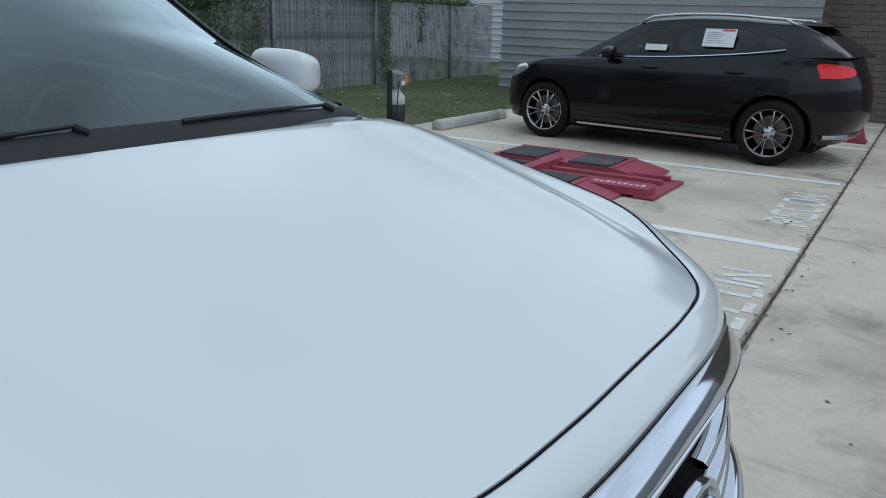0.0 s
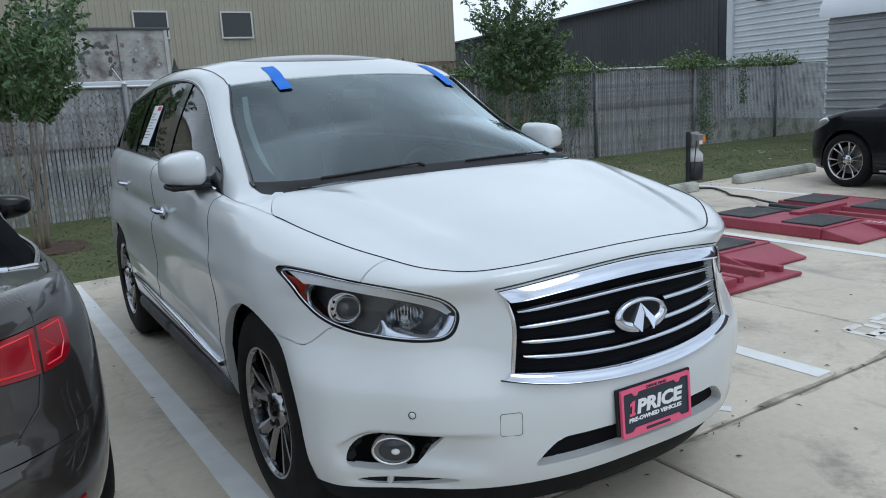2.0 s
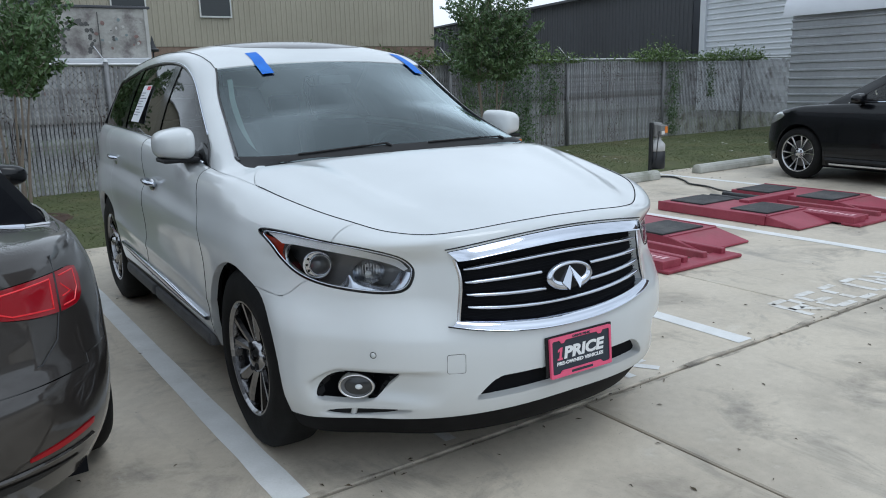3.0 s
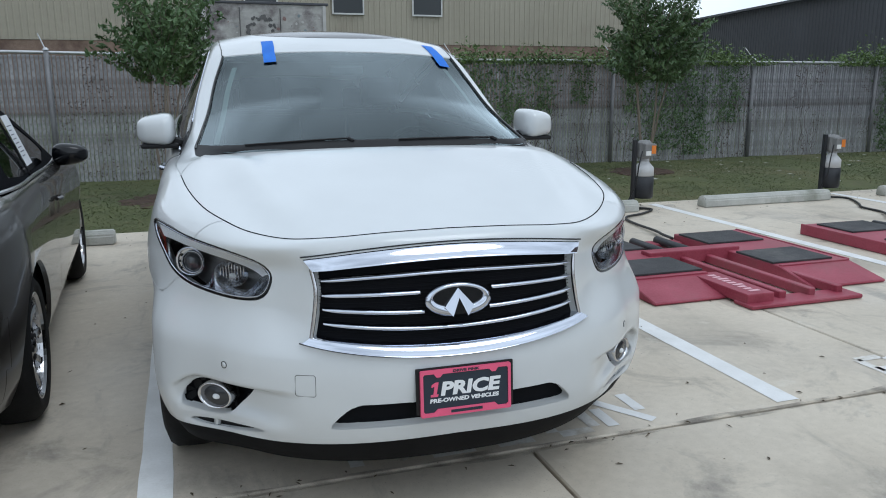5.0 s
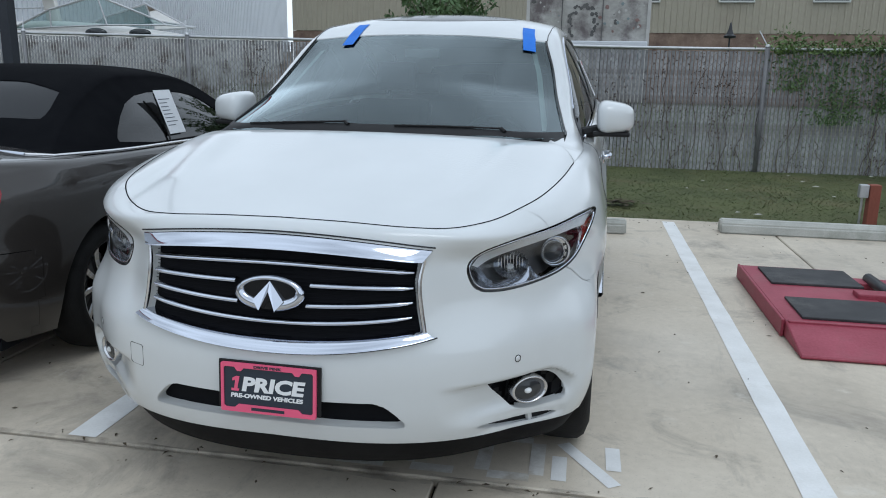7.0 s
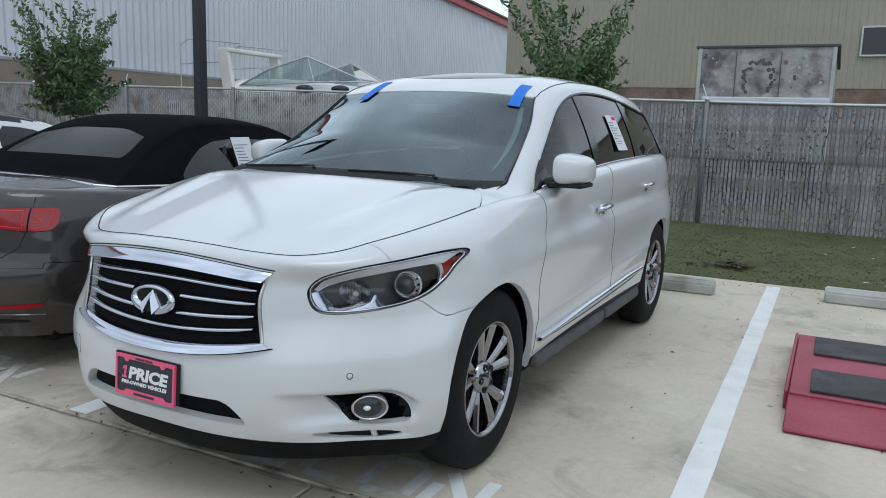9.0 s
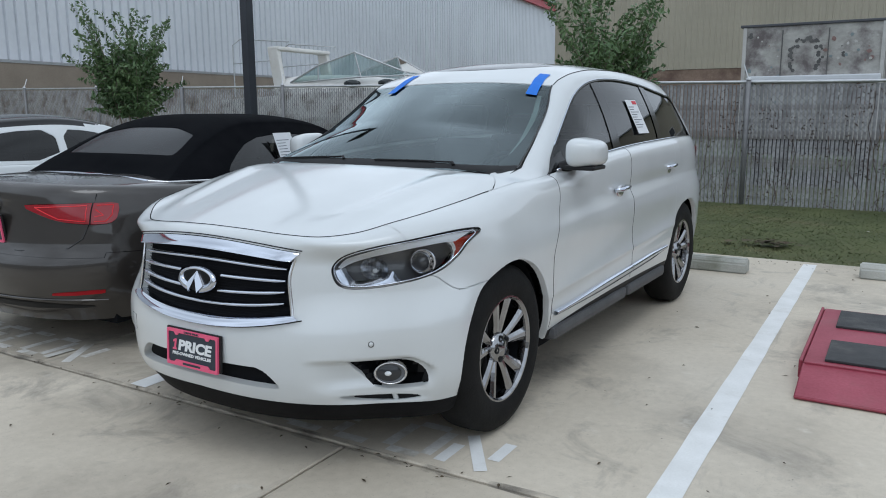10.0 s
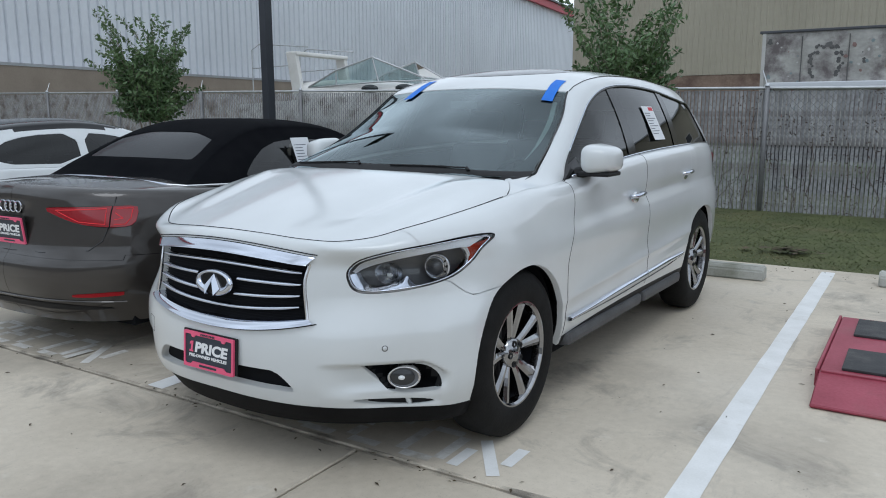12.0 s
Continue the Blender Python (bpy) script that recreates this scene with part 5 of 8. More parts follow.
    intake = [(-0.414, 0.362), (-0.380, 0.402), (-0.350, 0.430), (-0.318, 0.442), (0.318, 0.442), (0.350, 0.430), (0.380, 0.402), (0.414, 0.362), (0.33, 0.364), (0.15, 0.368), (-0.15, 0.368), (-0.33, 0.364)]
    skin.cut("grille_hole", grille, (0, 2), front)
    skin.cut("intake_hole", intake, (0, 2), front)
    for s, side in ((1, "l"), (-1, "r")):
        m = (lambda p: p) if s > 0 else mirror
        skin.cut("lamp_" + side, m(lamp), (0, 2), front)
        skin.cut("fog_" + side, m(fog), (0, 2), front)
        skin.cut("slit_" + side, m(slit), (0, 2), front)

    bumper = skin.panel("bumper", WHITE_PAINT, car, "white front bumper", "front_bumper", depth=0.035)
    for side in "lr":
        skin.panel("fender_" + side, WHITE_PAINT, car, part_name="fender", depth=0.03)
        for d in ("front_door_", "rear_door_"):
            skin.panel(d + side, WHITE_PAINT, car, part_name=d[:-1])
        skin.panel("quarter_" + side, WHITE_PAINT, car, part_name="rear_quarter", depth=0.03)
        skin.panel("sill_" + side, DARK_PLASTIC, car, "dark plastic sill", "sill")
    skin.panel("tailgate", WHITE_PAINT, car, part_name="tailgate")
    names = skin.F.astype(str)
    for i in range(1, names.shape[0]):
        j = 30
        a, b = names[i - 1, j], names[i, j]
        if a != b and "door" in a and "door" in b or a[:6] + b[:6] in ("fenderfront_", "front_fender"):
            rows = [r for r in range(6, names.shape[1] + 1) if "void" not in names[i - 1:i + 1, min(r, names.shape[1] - 1)]]
            part("door_seam", tube([skin.V[i, r] + skin.N[i, r] * 0.0002 for r in rows], 0.0015, 5), GLOSS_BLACK, car)
    # black sheet added behind the panels: closes the gaps and keeps them dark
    lining = Skin(V - grid_normals(V) * 0.045, lambda i, j, c: "lining" if not any((c[1] - y) ** 2 + (c[2] - 0.372) ** 2 < 0.44**2 for y in (A0, A1)) and not (c[1] < 1.3 and c[2] > 0.80) and not (c[1] < 0.75 and 0.70 < c[2] and abs(c[0]) > 0.5) else "void")
    lining.panel("lining", LINER, car, "black sheet added behind the panels to keep the gaps dark", "gap_backing", gap=0, depth=0.01)
    skin.panel("grille_hole", LINER, bumper, "black mesh behind the grille bars", "grille_mesh", gap=-0.01, depth=0.0, push=-0.032)
    skin.panel("intake_hole", LINER, bumper, "black lower intake", "lower_intake", gap=-0.01, depth=0.0, push=-0.034)

    def on_nose(x, z, push=0.0):
        """The bumper's surface at x and z, pushed out along y."""
        w, yf = float(spline(SUV["half_width"], z)[0]), float(spline(SUV["nose"], z)[0])
        k0 = SUV["knees"][0]
        n, m = SUV["front_power"]
        a = min(0.9999, (abs(x) / w) ** n)
        y = k0 - (k0 - yf) * (1 - a) ** (1 / m)
        return Vector((x, y + swept(x, y, z) - push, z))

    def nose_face(x, z, push=0.0):
        """A pose on the nose whose -y looks straight out of it."""
        p = on_nose(x, z, push)
        u, v = on_nose(x + 0.01, z) - on_nose(x - 0.01, z), on_nose(x, z + 0.01) - on_nose(x, z - 0.01)
        n = v.cross(u).normalized()
        side = (u - n * u.dot(n)).normalized()
        up = side.cross(n)
        return Matrix(((side.x, n.x, up.x, p.x), (side.y, n.y, up.y, p.y), (side.z, n.z, up.z, p.z), (0, 0, 0, 1)))

    # grille surround and bars
    def band(name, upper, lower, parent, label, profile, n=56):
        """A chrome bar across the nose: profile holds (share of its height from the top, how far it stands out)."""
        rows = []
        for k in range(n + 1):
            t = -1 + 2 * k / n
            (xa, za), (xb, zb) = upper(t), lower(t)
            rows.append([on_nose(xa + (xb - xa) * f, za + (zb - za) * f, out) for f, out in profile])
        return surface_strip(rows, CHROME, name, parent, label)

    gr = part("grille", box(-0.02, 0.10, 0.72, 0.02, 0.12, 0.74), GLOSS_BLACK, car, "chrome-framed grille with horizontal bars")
    band("chrome_bar_top", lambda t: (0.468 * t, 0.930 - 0.037 * t * t), lambda t: (0.438 * t, 0.880 - 0.026 * t * t), gr, "broad chrome top bar", ((0, -0.010), (0.03, -0.004), (0.03, -0.004), (0.22, 0.006), (0.50, 0.015), (0.80, 0.021), (0.92, 0.022), (0.92, 0.022), (1.0, 0.004), (1.0, 0.004), (1.0, -0.030)))
    band("chrome_bar_bottom", lambda t: (0.452 * t, 0.619 + 0.037 * t * t), lambda t: (0.486 * t, 0.584 + 0.053 * t * t), gr, "chrome lower frame", ((0, -0.034), (0.0, -0.002), (0.0, -0.002), (0.30, 0.008), (0.80, 0.017), (0.92, 0.017), (0.92, 0.017), (1.0, 0.006), (1.0, -0.004)))
    part("bar_edge", tube([on_nose(0.471 * t, 0.9325 - 0.037 * t * t, 0.0012) for t in np.linspace(-1, 1, 49)], 0.0026, 5), GLOSS_BLACK, gr)
    part("bar_edge", tube([on_nose(0.488 * t, 0.5815 + 0.053 * t * t, 0.0005) for t in np.linspace(-1, 1, 49)], 0.0024, 5), GLOSS_BLACK, gr)
    for s in (-1, 1):
        keys = [(0.0, 0.4425, 0.860), (0.3, 0.4335, 0.80), (0.65, 0.4415, 0.72), (1.0, 0.4545, 0.648)]
        rows = []
        for t in np.linspace(0, 1, 15):
            x, z = spline(keys, t)
            rows.append([on_nose(s * (x + dx), z, out) for dx, out in ((-0.008, -0.034), (-0.008, -0.004), (-0.004, 0.004), (0.002, 0.004), (0.006, -0.003))])
        surface_strip(rows, SATIN, "chrome_frame_side", gr)
    for zc, ze, gap in ((0.838, 0.824, 0), (0.780, 0.780, 0.118), (0.719, 0.738, 0.108), (0.667, 0.695, 0)):
        for s in (-1, 1):
            rows = []
            for k in range(21):
                x = s * (gap + (0.415 - gap) * k / 20)
                z = zc + (ze - zc) * (x / 0.415) ** 2
                f = 0.55 + 0.45 * min(1, (1 - k / 20) * 8) if k > 12 else 1
                rows.append([on_nose(x, z + dz * f, out) for dz, out in ((-0.0075, -0.030), (-0.0065, -0.012), (-0.001, -0.006), (0.0055, -0.013), (0.0075, -0.030))])
            surface_strip(rows if s < 0 else rows[::-1], CHROME, "grille_bar", gr)
    for k in range(24):
        z0 = 0.622 + 0.0108 * k
        part("mesh_line", tube([on_nose(x, z0, -0.030) for x in np.linspace(-0.42, 0.42, 15) if z0 > low_z(x) + 0.003], 0.0012, 4), LINER, gr)

    # badge: an oval ring, thin above and broad below, open at the foot, with two blades that meet at the top
    zc = 0.754
    em = part("emblem", surface_disc(on_nose, 0.100, 0.047, zc), GLOSS_BLACK, gr, "chrome oval badge on a black field")
    rows = []
    for k in range(65):
        a = radians(-76 + 332 * k / 64)
        ox, oz = 0.108 * math.cos(a), 0.0525 * math.sin(a)
        ix, iz = 0.081 * math.cos(a), 0.009 + 0.030 * math.sin(a)
        rows.append([on_nose(ox + (ix - ox) * f, zc + oz + (iz - oz) * f, out) for f, out in ((0, 0.0), (0.08, 0.009), (0.5, 0.014), (0.92, 0.010), (1, 0.0))])
    surface_strip(rows, CHROME, "badge_ring", em, "chrome ring")
    for s in (-1, 1):
        quad = [(0.0, 0.036), (0.048 * s, -0.019), (0.0245 * s, -0.0465), (0.0, 0.008)]
        bm = bmesh.new()
        lo = [bm.verts.new(on_nose(x, zc + z, 0.002)) for x, z in quad]
        hi = [bm.verts.new(on_nose(x, zc + z, out)) for (x, z), out in zip(quad, (0.006, 0.014, 0.024, 0.016))]
        bm.faces.new(hi[:3])
        bm.faces.new((hi[0], hi[2], hi[3]))
        for k in range(4):
            bm.faces.new((lo[k], lo[(k + 1) % 4], hi[(k + 1) % 4], hi[k]))
        bmesh.ops.recalc_face_normals(bm, faces=bm.faces)
        part("badge_blade", bm, CHROME, em)

    # lamps
    for s, side in ((1, "l"), (-1, "r")):
        lampo = skin.panel("lamp_" + side, LAMP_DARK, car, "clear headlamp with projector, chrome trim and amber corner", "headlamp", gap=-0.012, depth=0.0, push=-0.075)
        skin.panel("lamp_" + side, LENS, lampo, "clear lens", "lens", gap=0.002, depth=0.006, push=-0.001)
        edge = [(s * x, z) for x, z in rounded(lamp, 1)]

        def on_skin(x, z, inn=0.0):
            return on_nose(x, min(z, 0.95), -inn)

        mid = Vector((s * 0.73, 0.0, 0.846))
        part("lamp_rim", tube([on_skin(x + (mid.x - x) * 0.028, z + (mid.z - z) * 0.075, 0.0045) for x, z in edge + edge[:1]], 0.0034, 6, cap=False), CHROME, lampo, "thin bright rim", smooth=True)
        part("black_seal", tube([on_skin(x, z, 0.0035) for x, z in edge + edge[:1]], 0.0042, 5, cap=False), GLOSS_BLACK, lampo)

        def ribbon(name, outer, inner, inn0, inn1, material, label="", steps=6):
            """A trim strip inside the lens, between two lines of as many points."""
            a, b = [(k, *p) for k, p in enumerate(outer)], [(k, *p) for k, p in enumerate(inner)]
            rows = []
            for t in np.linspace(0, len(outer) - 1, steps * (len(outer) - 1) + 1):
                (xa, za), (xb, zb) = spline(a, t), spline(b, t)
                rows.append([on_skin(s * (xa + (xb - xa) * f), za + (zb - za) * f, inn0 + (inn1 - inn0) * f ** 1.6) for f in (0, 0.35, 0.7, 1.0)])
            return surface_strip(rows, material, name, lampo, label)

        ribbon("reflector_blade", [(0.562, 0.826), (0.592, 0.858), (0.673, 0.888), (0.782, 0.921), (0.851, 0.938), (0.902, 0.942)], [(0.580, 0.822), (0.612, 0.843), (0.676, 0.866), (0.782, 0.892), (0.850, 0.905), (0.880, 0.905)], 0.020, 0.007, LAMP_TRIM, "bright upper trim")
        ribbon("chrome_trim", [(0.874, 0.909), (0.878, 0.880), (0.874, 0.838), (0.862, 0.798), (0.832, 0.764), (0.790, 0.752), (0.762, 0.750), (0.744, 0.751), (0.727, 0.752), (0.712, 0.752), (0.692, 0.753), (0.655, 0.754), (0.602, 0.757), (0.574, 0.784), (0.560, 0.815)], [(0.856, 0.903), (0.862, 0.878), (0.861, 0.844), (0.852, 0.808), (0.830, 0.778), (0.794, 0.765), (0.760, 0.765), (0.740, 0.780), (0.727, 0.804), (0.714, 0.794), (0.697, 0.784), (0.657, 0.774), (0.620, 0.774), (0.598, 0.794), (0.582, 0.823)], 0.010, 0.030, CHROME, "chrome inner edge")
        # projector on a chrome plate, and a faceted reflector
        c = on_skin(s * 0.797, 0.833, 0.040)
        ring = part("projector", lathe([(0.030, 0.040), (0.006, 0.047), (0.0, 0.052), (-0.005, 0.050), (-0.002, 0.044)], 32, "Y"), CHROME, lampo, "round projector in a chrome ring", smooth=True)
        ring.matrix_basis = pose(*c, 0, 0, 26 * s)
        part("projector_plate", lathe([(0.004, 0.046), (0.004, 0.0005)], 32, "Y"), SATIN, ring)
        part("lens_rim", lathe([(0.004, 0.040), (-0.008, 0.039), (-0.009, 0.035), (0.0, 0.034)], 28, "Y"), CHROME, ring, smooth=True).matrix_basis = pose(-0.010 * s, 0, 0)
        part("lens_ball", lathe([(0.0, 0.0345), (-0.009, 0.029), (-0.016, 0.018), (-0.019, 0.0005)], 28, "Y"), PROJECTOR_GLASS, ring, smooth=True).matrix_basis = pose(-0.010 * s, 0, 0)
        for k in (-1, 0, 1):
            part("plate_dot", lathe([(0.0, 0.0048), (-0.002, 0.0045), (-0.0022, 0.0005)], 10, "Y"), GLOSS_BLACK, ring).matrix_basis = pose(s * (0.037 - 0.006 * k * k), 0.003, 0.021 * k)
        c = on_skin(s * 0.672, 0.817, 0.030)
        bowl = part("high_beam", lathe([(0.050, 0.006), (0.040, 0.022), (0.022, 0.038), (0.0, 0.050)], 18, "Y"), REFLECTOR, lampo, "faceted reflector bowl")
        bowl.matrix_basis = pose(*c, 0, 0, 20 * s) @ Matrix.Diagonal((1.12, 1, 0.88, 1))
        for k in range(9):
            part("reflector_rib", box(-0.0008, 0.0, -0.030 + 0.016 * abs(k - 4) / 4, 0.0008, 0.036, 0.030 - 0.016 * abs(k - 4) / 4), CHROME, bowl).matrix_basis = pose(-0.034 + 0.0085 * k, 0.010, 0.004)
        bm = bmesh.new()
        bmesh.ops.create_uvsphere(bm, u_segments=14, v_segments=10, radius=0.011)
        part("bulb", bm, BULB, bowl, smooth=True).matrix_basis = pose(0, 0.016, -0.012)
        poly = [(0.874, 0.908), (0.912, 0.931), (0.915, 0.905), (0.903, 0.868), (0.880, 0.820), (0.872, 0.828), (0.876, 0.868)]
        bm = bmesh.new()
        bm.faces.new([bm.verts.new(on_skin(s * x, z, 0.011)) for x, z in (poly if s > 0 else poly[::-1])])
        bmesh.ops.recalc_face_normals(bm, faces=bm.faces)
        part("amber_marker", bm, AMBER, lampo, "amber corner reflector")

        recess = skin.panel("fog_" + side, DARK_PLASTIC, bumper, "black fog lamp recess", "fog_recess", gap=-0.012, depth=0.0, push=-0.045)
        skin.panel("slit_" + side, DARK_PLASTIC, bumper, "black lower slot", "lower_slot", gap=-0.006, depth=0.0, push=-0.022)
        fogm = pose(s * 0.748, 0.342, 0.414, 0, 0, 36 * s)
        fg = part("fog_lamp", lathe([(0.03, 0.040), (0.004, 0.0445), (-0.004, 0.048), (-0.005, 0.051), (0.0, 0.0545), (0.03, 0.056)], 32, "Y"), SATIN, car, "round fog lamp with a satin ring", smooth=True)
        fg.matrix_basis = fogm @ Matrix.Diagonal((1.20, 1, 0.84, 1))
        part("fog_reflector", lathe([(0.035, 0.0005), (0.028, 0.02), (0.004, 0.036), (0.002, 0.046)], 24, "Y"), LAMP_DARK, fg, smooth=True)
        part("fog_lens", lathe([(0.002, 0.040), (-0.003, 0.032), (-0.006, 0.0005)], 24, "Y"), FOG_GLASS, fg, smooth=True).matrix_basis = pose(-0.005 * s, 0, 0)
        bm = bmesh.new()
        bmesh.ops.create_uvsphere(bm, u_segments=12, v_segments=8, radius=0.012)
        part("bulb", bm, BULB, fg, smooth=True).matrix_basis = pose(-0.008 * s, -0.002, 0)
        part("slot_divider", tube([on_nose(s * 0.744, 0.296, -0.010), on_nose(s * 0.742, 0.330, -0.010)], 0.011, 8), WHITE_PAINT, bumper)
        sensor = part("parking_sensor", lathe([(0.003, 0.0118), (-0.0006, 0.0118), (-0.0006, 0.0096), (0.002, 0.0094)], 20, "Y"), DARK_PLASTIC, bumper, "small round parking sensor", smooth=True)
        sensor.matrix_basis = nose_face(s * 0.713, 0.543, 0.0008)
        part("sensor_face", lathe([(0.001, 0.0094), (-0.0008, 0.0088), (-0.0010, 0.0005)], 20, "Y"), WHITE_PAINT, sensor, smooth=True)
    hatch = [(-0.507, 0.536), (-0.502, 0.541), (-0.453, 0.541), (-0.448, 0.536), (-0.449, 0.477), (-0.454, 0.472), (-0.503, 0.473), (-0.508, 0.478)]
    part("tow_cover_seam", tube([on_nose(x, z, 0.0004) for x, z in hatch + hatch[:1]], 0.0009, 4, cap=False), DARK_PLASTIC, bumper)
    # lower valance
    rows = []
    for k in range(-40, 41):
        q = abs(k) / 40 * 1.0
        s = 1 if k >= 0 else -1
        row = []
        for z, inset in ((float(spline(SUV["bottom"], q)[0]) + 0.014, 0.010), (0.25, 0.012), (0.205, 0.020), (0.185, 0.05), (0.175, 0.12)):
            x, y = outline(SUV, q, z)
            row.append((s * max(0, x - inset * 0.5), y + inset, z))
        if outline(SUV, q, 0.3)[1] < 0.63:
            rows.append(row)
    surface_strip(rows, VALANCE, "lower_valance", bumper, "black lower valance")
    text_plate(car, pose(0.0095, on_nose(0, 0.47, 0).y - 0.014, 0.473, -4, 0, 0))

    # hood
    seam = [tuple(float(c) for c in spline(SUV["top"], q)) for q in np.linspace(0.0, 1.01, 90)]
    keys_y, keys_z = [(x, y) for x, y, z in seam], [(x, z) for x, y, z in seam]

    def hood_rear(a):
        """The hood's rear edge, rounded into the side."""
        turn = max(0.0, (a - 0.71) / 0.114)
        return 1.075 + 0.095 * (a / 0.80) ** 2.2 - 0.165 * turn**2.6, 1.150 - 0.032 * (a / 0.81) ** 2.4 - 0.048 * turn**2.6

    rows = []
    nx, ny = 84, 54
    for i in range(nx + 1):
        u = -1 + 2 * i / nx
        x = 0.8225 * math.sin(u * math.pi / 2 * 0.86) / math.sin(math.pi / 2 * 0.86)
        a = abs(x)
        y0, z0 = float(spline(keys_y, a)[0]), float(spline(keys_z, a)[0])
        y1, z1 = hood_rear(a)
        y1, z1 = max(y1, y0 + 0.004), max(z1, z0)
        col = []
        for j in range(ny + 1):
            t = j / ny
            f = 1 - (1 - t) ** 1.25
            y = y0 + (y1 - y0) * t
            ridge = 0.019 * math.exp(-(((a - (0.42 + 0.22 * min(1, y / 1.1))) / 0.075) ** 2)) * min(1, t * 4) * min(1, (1 - t) * 5)
            col.append((x, y, z0 + (z1 - z0) * f + ridge))
        rows.append(col)
    hoodskin = Skin(facing(np.array(rows), (0, 0, 1)), lambda i, j, c: "hood")
    hoodskin.panel("hood", WHITE_PAINT, car, "white hood with fine water beads", gap=0.0045, depth=0.025)
    # black tube laid over the hood gap to draw its shadow line
    part("hood_shadow_line", tube([(x, float(spline(keys_y, abs(x))[0]), float(spline(keys_z, abs(x))[0]) + 0.0006) for x in 0.8225 * np.sin(np.linspace(-1, 1, 161) * math.pi / 2)], 0.0019, 6), LINER, car)

    # greenhouse edges, by distance behind the nose
    INNER = [(hood_rear(a)[0] + 0.002, a, hood_rear(a)[1] - 0.001) for a in (0.8225, 0.817, 0.809, 0.799, 0.786, 0.770)] + [(1.158, 0.745, 1.118), (1.185, 0.716, 1.122), (1.23, 0.712, 1.127), (1.30, 0.745, 1.130), (1.38, 0.772, 1.136), (1.48, 0.754, 1.178), (1.71, 0.706, 1.290), (1.92, 0.666, 1.422), (2.08, 0.618, 1.546), (2.25, 0.618, 1.605), (2.45, 0.618, 1.638), (2.9, 0.610, 1.660), (3.6, 0.598, 1.640), (4.2, 0.575, 1.583), (4.5, 0.56, 1.505), (4.72, 0.55, 1.43)]
    OUTER = [(1.0, 0.8248, 1.069), (1.13, 0.840, 1.084), (1.32, 0.847, 1.090), (1.50, 0.840, 1.095), (1.57, 0.834, 1.099), (1.69, 0.793, 1.176), (1.79, 0.772, 1.248), (1.90, 0.753, 1.325), (2.02, 0.730, 1.402), (2.15, 0.706, 1.478), (2.27, 0.690, 1.526), (2.42, 0.677, 1.566), (2.6, 0.671, 1.590), (2.85, 0.672, 1.600), (3.1, 0.677, 1.594), (3.4, 0.682, 1.574), (3.65, 0.690, 1.545), (3.88, 0.697, 1.515), (4.05, 0.708, 1.475), (4.12, 0.735, 1.395), (4.16, 0.778, 1.30), (4.20, 0.818, 1.206), (4.4, 0.785, 1.185), (4.72, 0.68, 1.14)]
    for s in (-1, 1):
        rows = []
        ys = list(np.linspace(1.012, 1.40, 46)) + list(np.linspace(1.41, 4.0, 90)) + list(np.linspace(4.02, 4.22, 16)) + list(np.linspace(4.25, 4.72, 14))
        for y in ys:
            xi, zi = spline(INNER, y)
            xo, zo = spline(OUTER, y)
            a, b = np.array([xi, zi]), np.array([xo, zo])
            d = np.linalg.norm(b - a)
            n = np.array([b[1] - a[1], a[0] - b[0]])
            n = -n / (np.linalg.norm(n) + 1e-9)
            if n[0] + n[1] < 0:
                n = -n
            row = []
            for k in range(9):
                t = k / 8
                p = a + (b - a) * t + n * d * (0.12 * ease(y, 1.3, 1.8) * (1 - 0.6 * ease(y, 3.6, 4.3))) * 4 * t * (1 - t)
                row.append((s * p[0], y, p[1]))
            rows.append(row)
        V2 = np.array(rows)
        V2 = facing(V2, (0.6 * s, 0, 0.8))
        sk = Skin(V2, lambda i, j, c: "pillar")
        for i, y in enumerate(ys):
            t = ease(y, 1.10, 1.30)
            up = np.array([0.30 * s, -0.10, 0.95])
            sk.N[i] = sk.N[i] * t + up * (1 - t)
            sk.N[i] /= np.linalg.norm(sk.N[i], axis=1, keepdims=True)
        sk.panel("pillar", WHITE_PAINT, car, part_name="roof_side", gap=0.001, depth=0.02)

    # windscreen
    def screen(v, u, lift=0.0):
        ye = 1.38 + 0.70 * v
        xe, ze = spline(INNER, ye)
        yc, zc = 1.10 + 0.92 * v, 1.145 + 0.43 * v + 0.02 * 4 * v * (1 - v)
        a = abs(u)
        return (xe * u, yc + (ye - yc) * a ** (9 - 7 * min(1, v * 2.2)), zc + (ze - zc) * a**2.2 + lift)

    rows = [[screen(v, u, -0.004) for u in np.linspace(-0.985, 0.985, 41)] for v in [0, 0.01, 0.02, 0.03, 0.05] + list(np.linspace(0.075, 1.0, 28))]
    glass = surface_strip(rows, WINDSCREEN, "windscreen", car, "greenish windscreen speckled with rain")
    glass.visible_shadow = False
    # black printed border under the glass
    for name, pts in (("screen_border_bottom", [[screen(v, u, -0.0060) for u in np.linspace(-0.985, 0.985, 61)] for v in (0.0, 0.01, 0.02, 0.04, 0.06, 0.085)]), ("screen_border_top", [[screen(v, u, -0.0060) for u in np.linspace(-0.98, 0.98, 41)] for v in (0.965, 0.985, 1.0)])):
        surface_strip(pts, GLASS_PRINT, name, glass, "black glass border")
    for s in (-1, 1):
        surface_strip([[screen(v, s * (0.985 - d * (0.4 + 0.6 * (1 - v) + 1.6 * max(0, 0.22 - v))), -0.006) for d in (0.0, 0.035, 0.07)] for v in np.linspace(0.02, 1, 33)], GLASS_PRINT, "screen_border_side", glass)
    # cowl below the glass
    rows = []
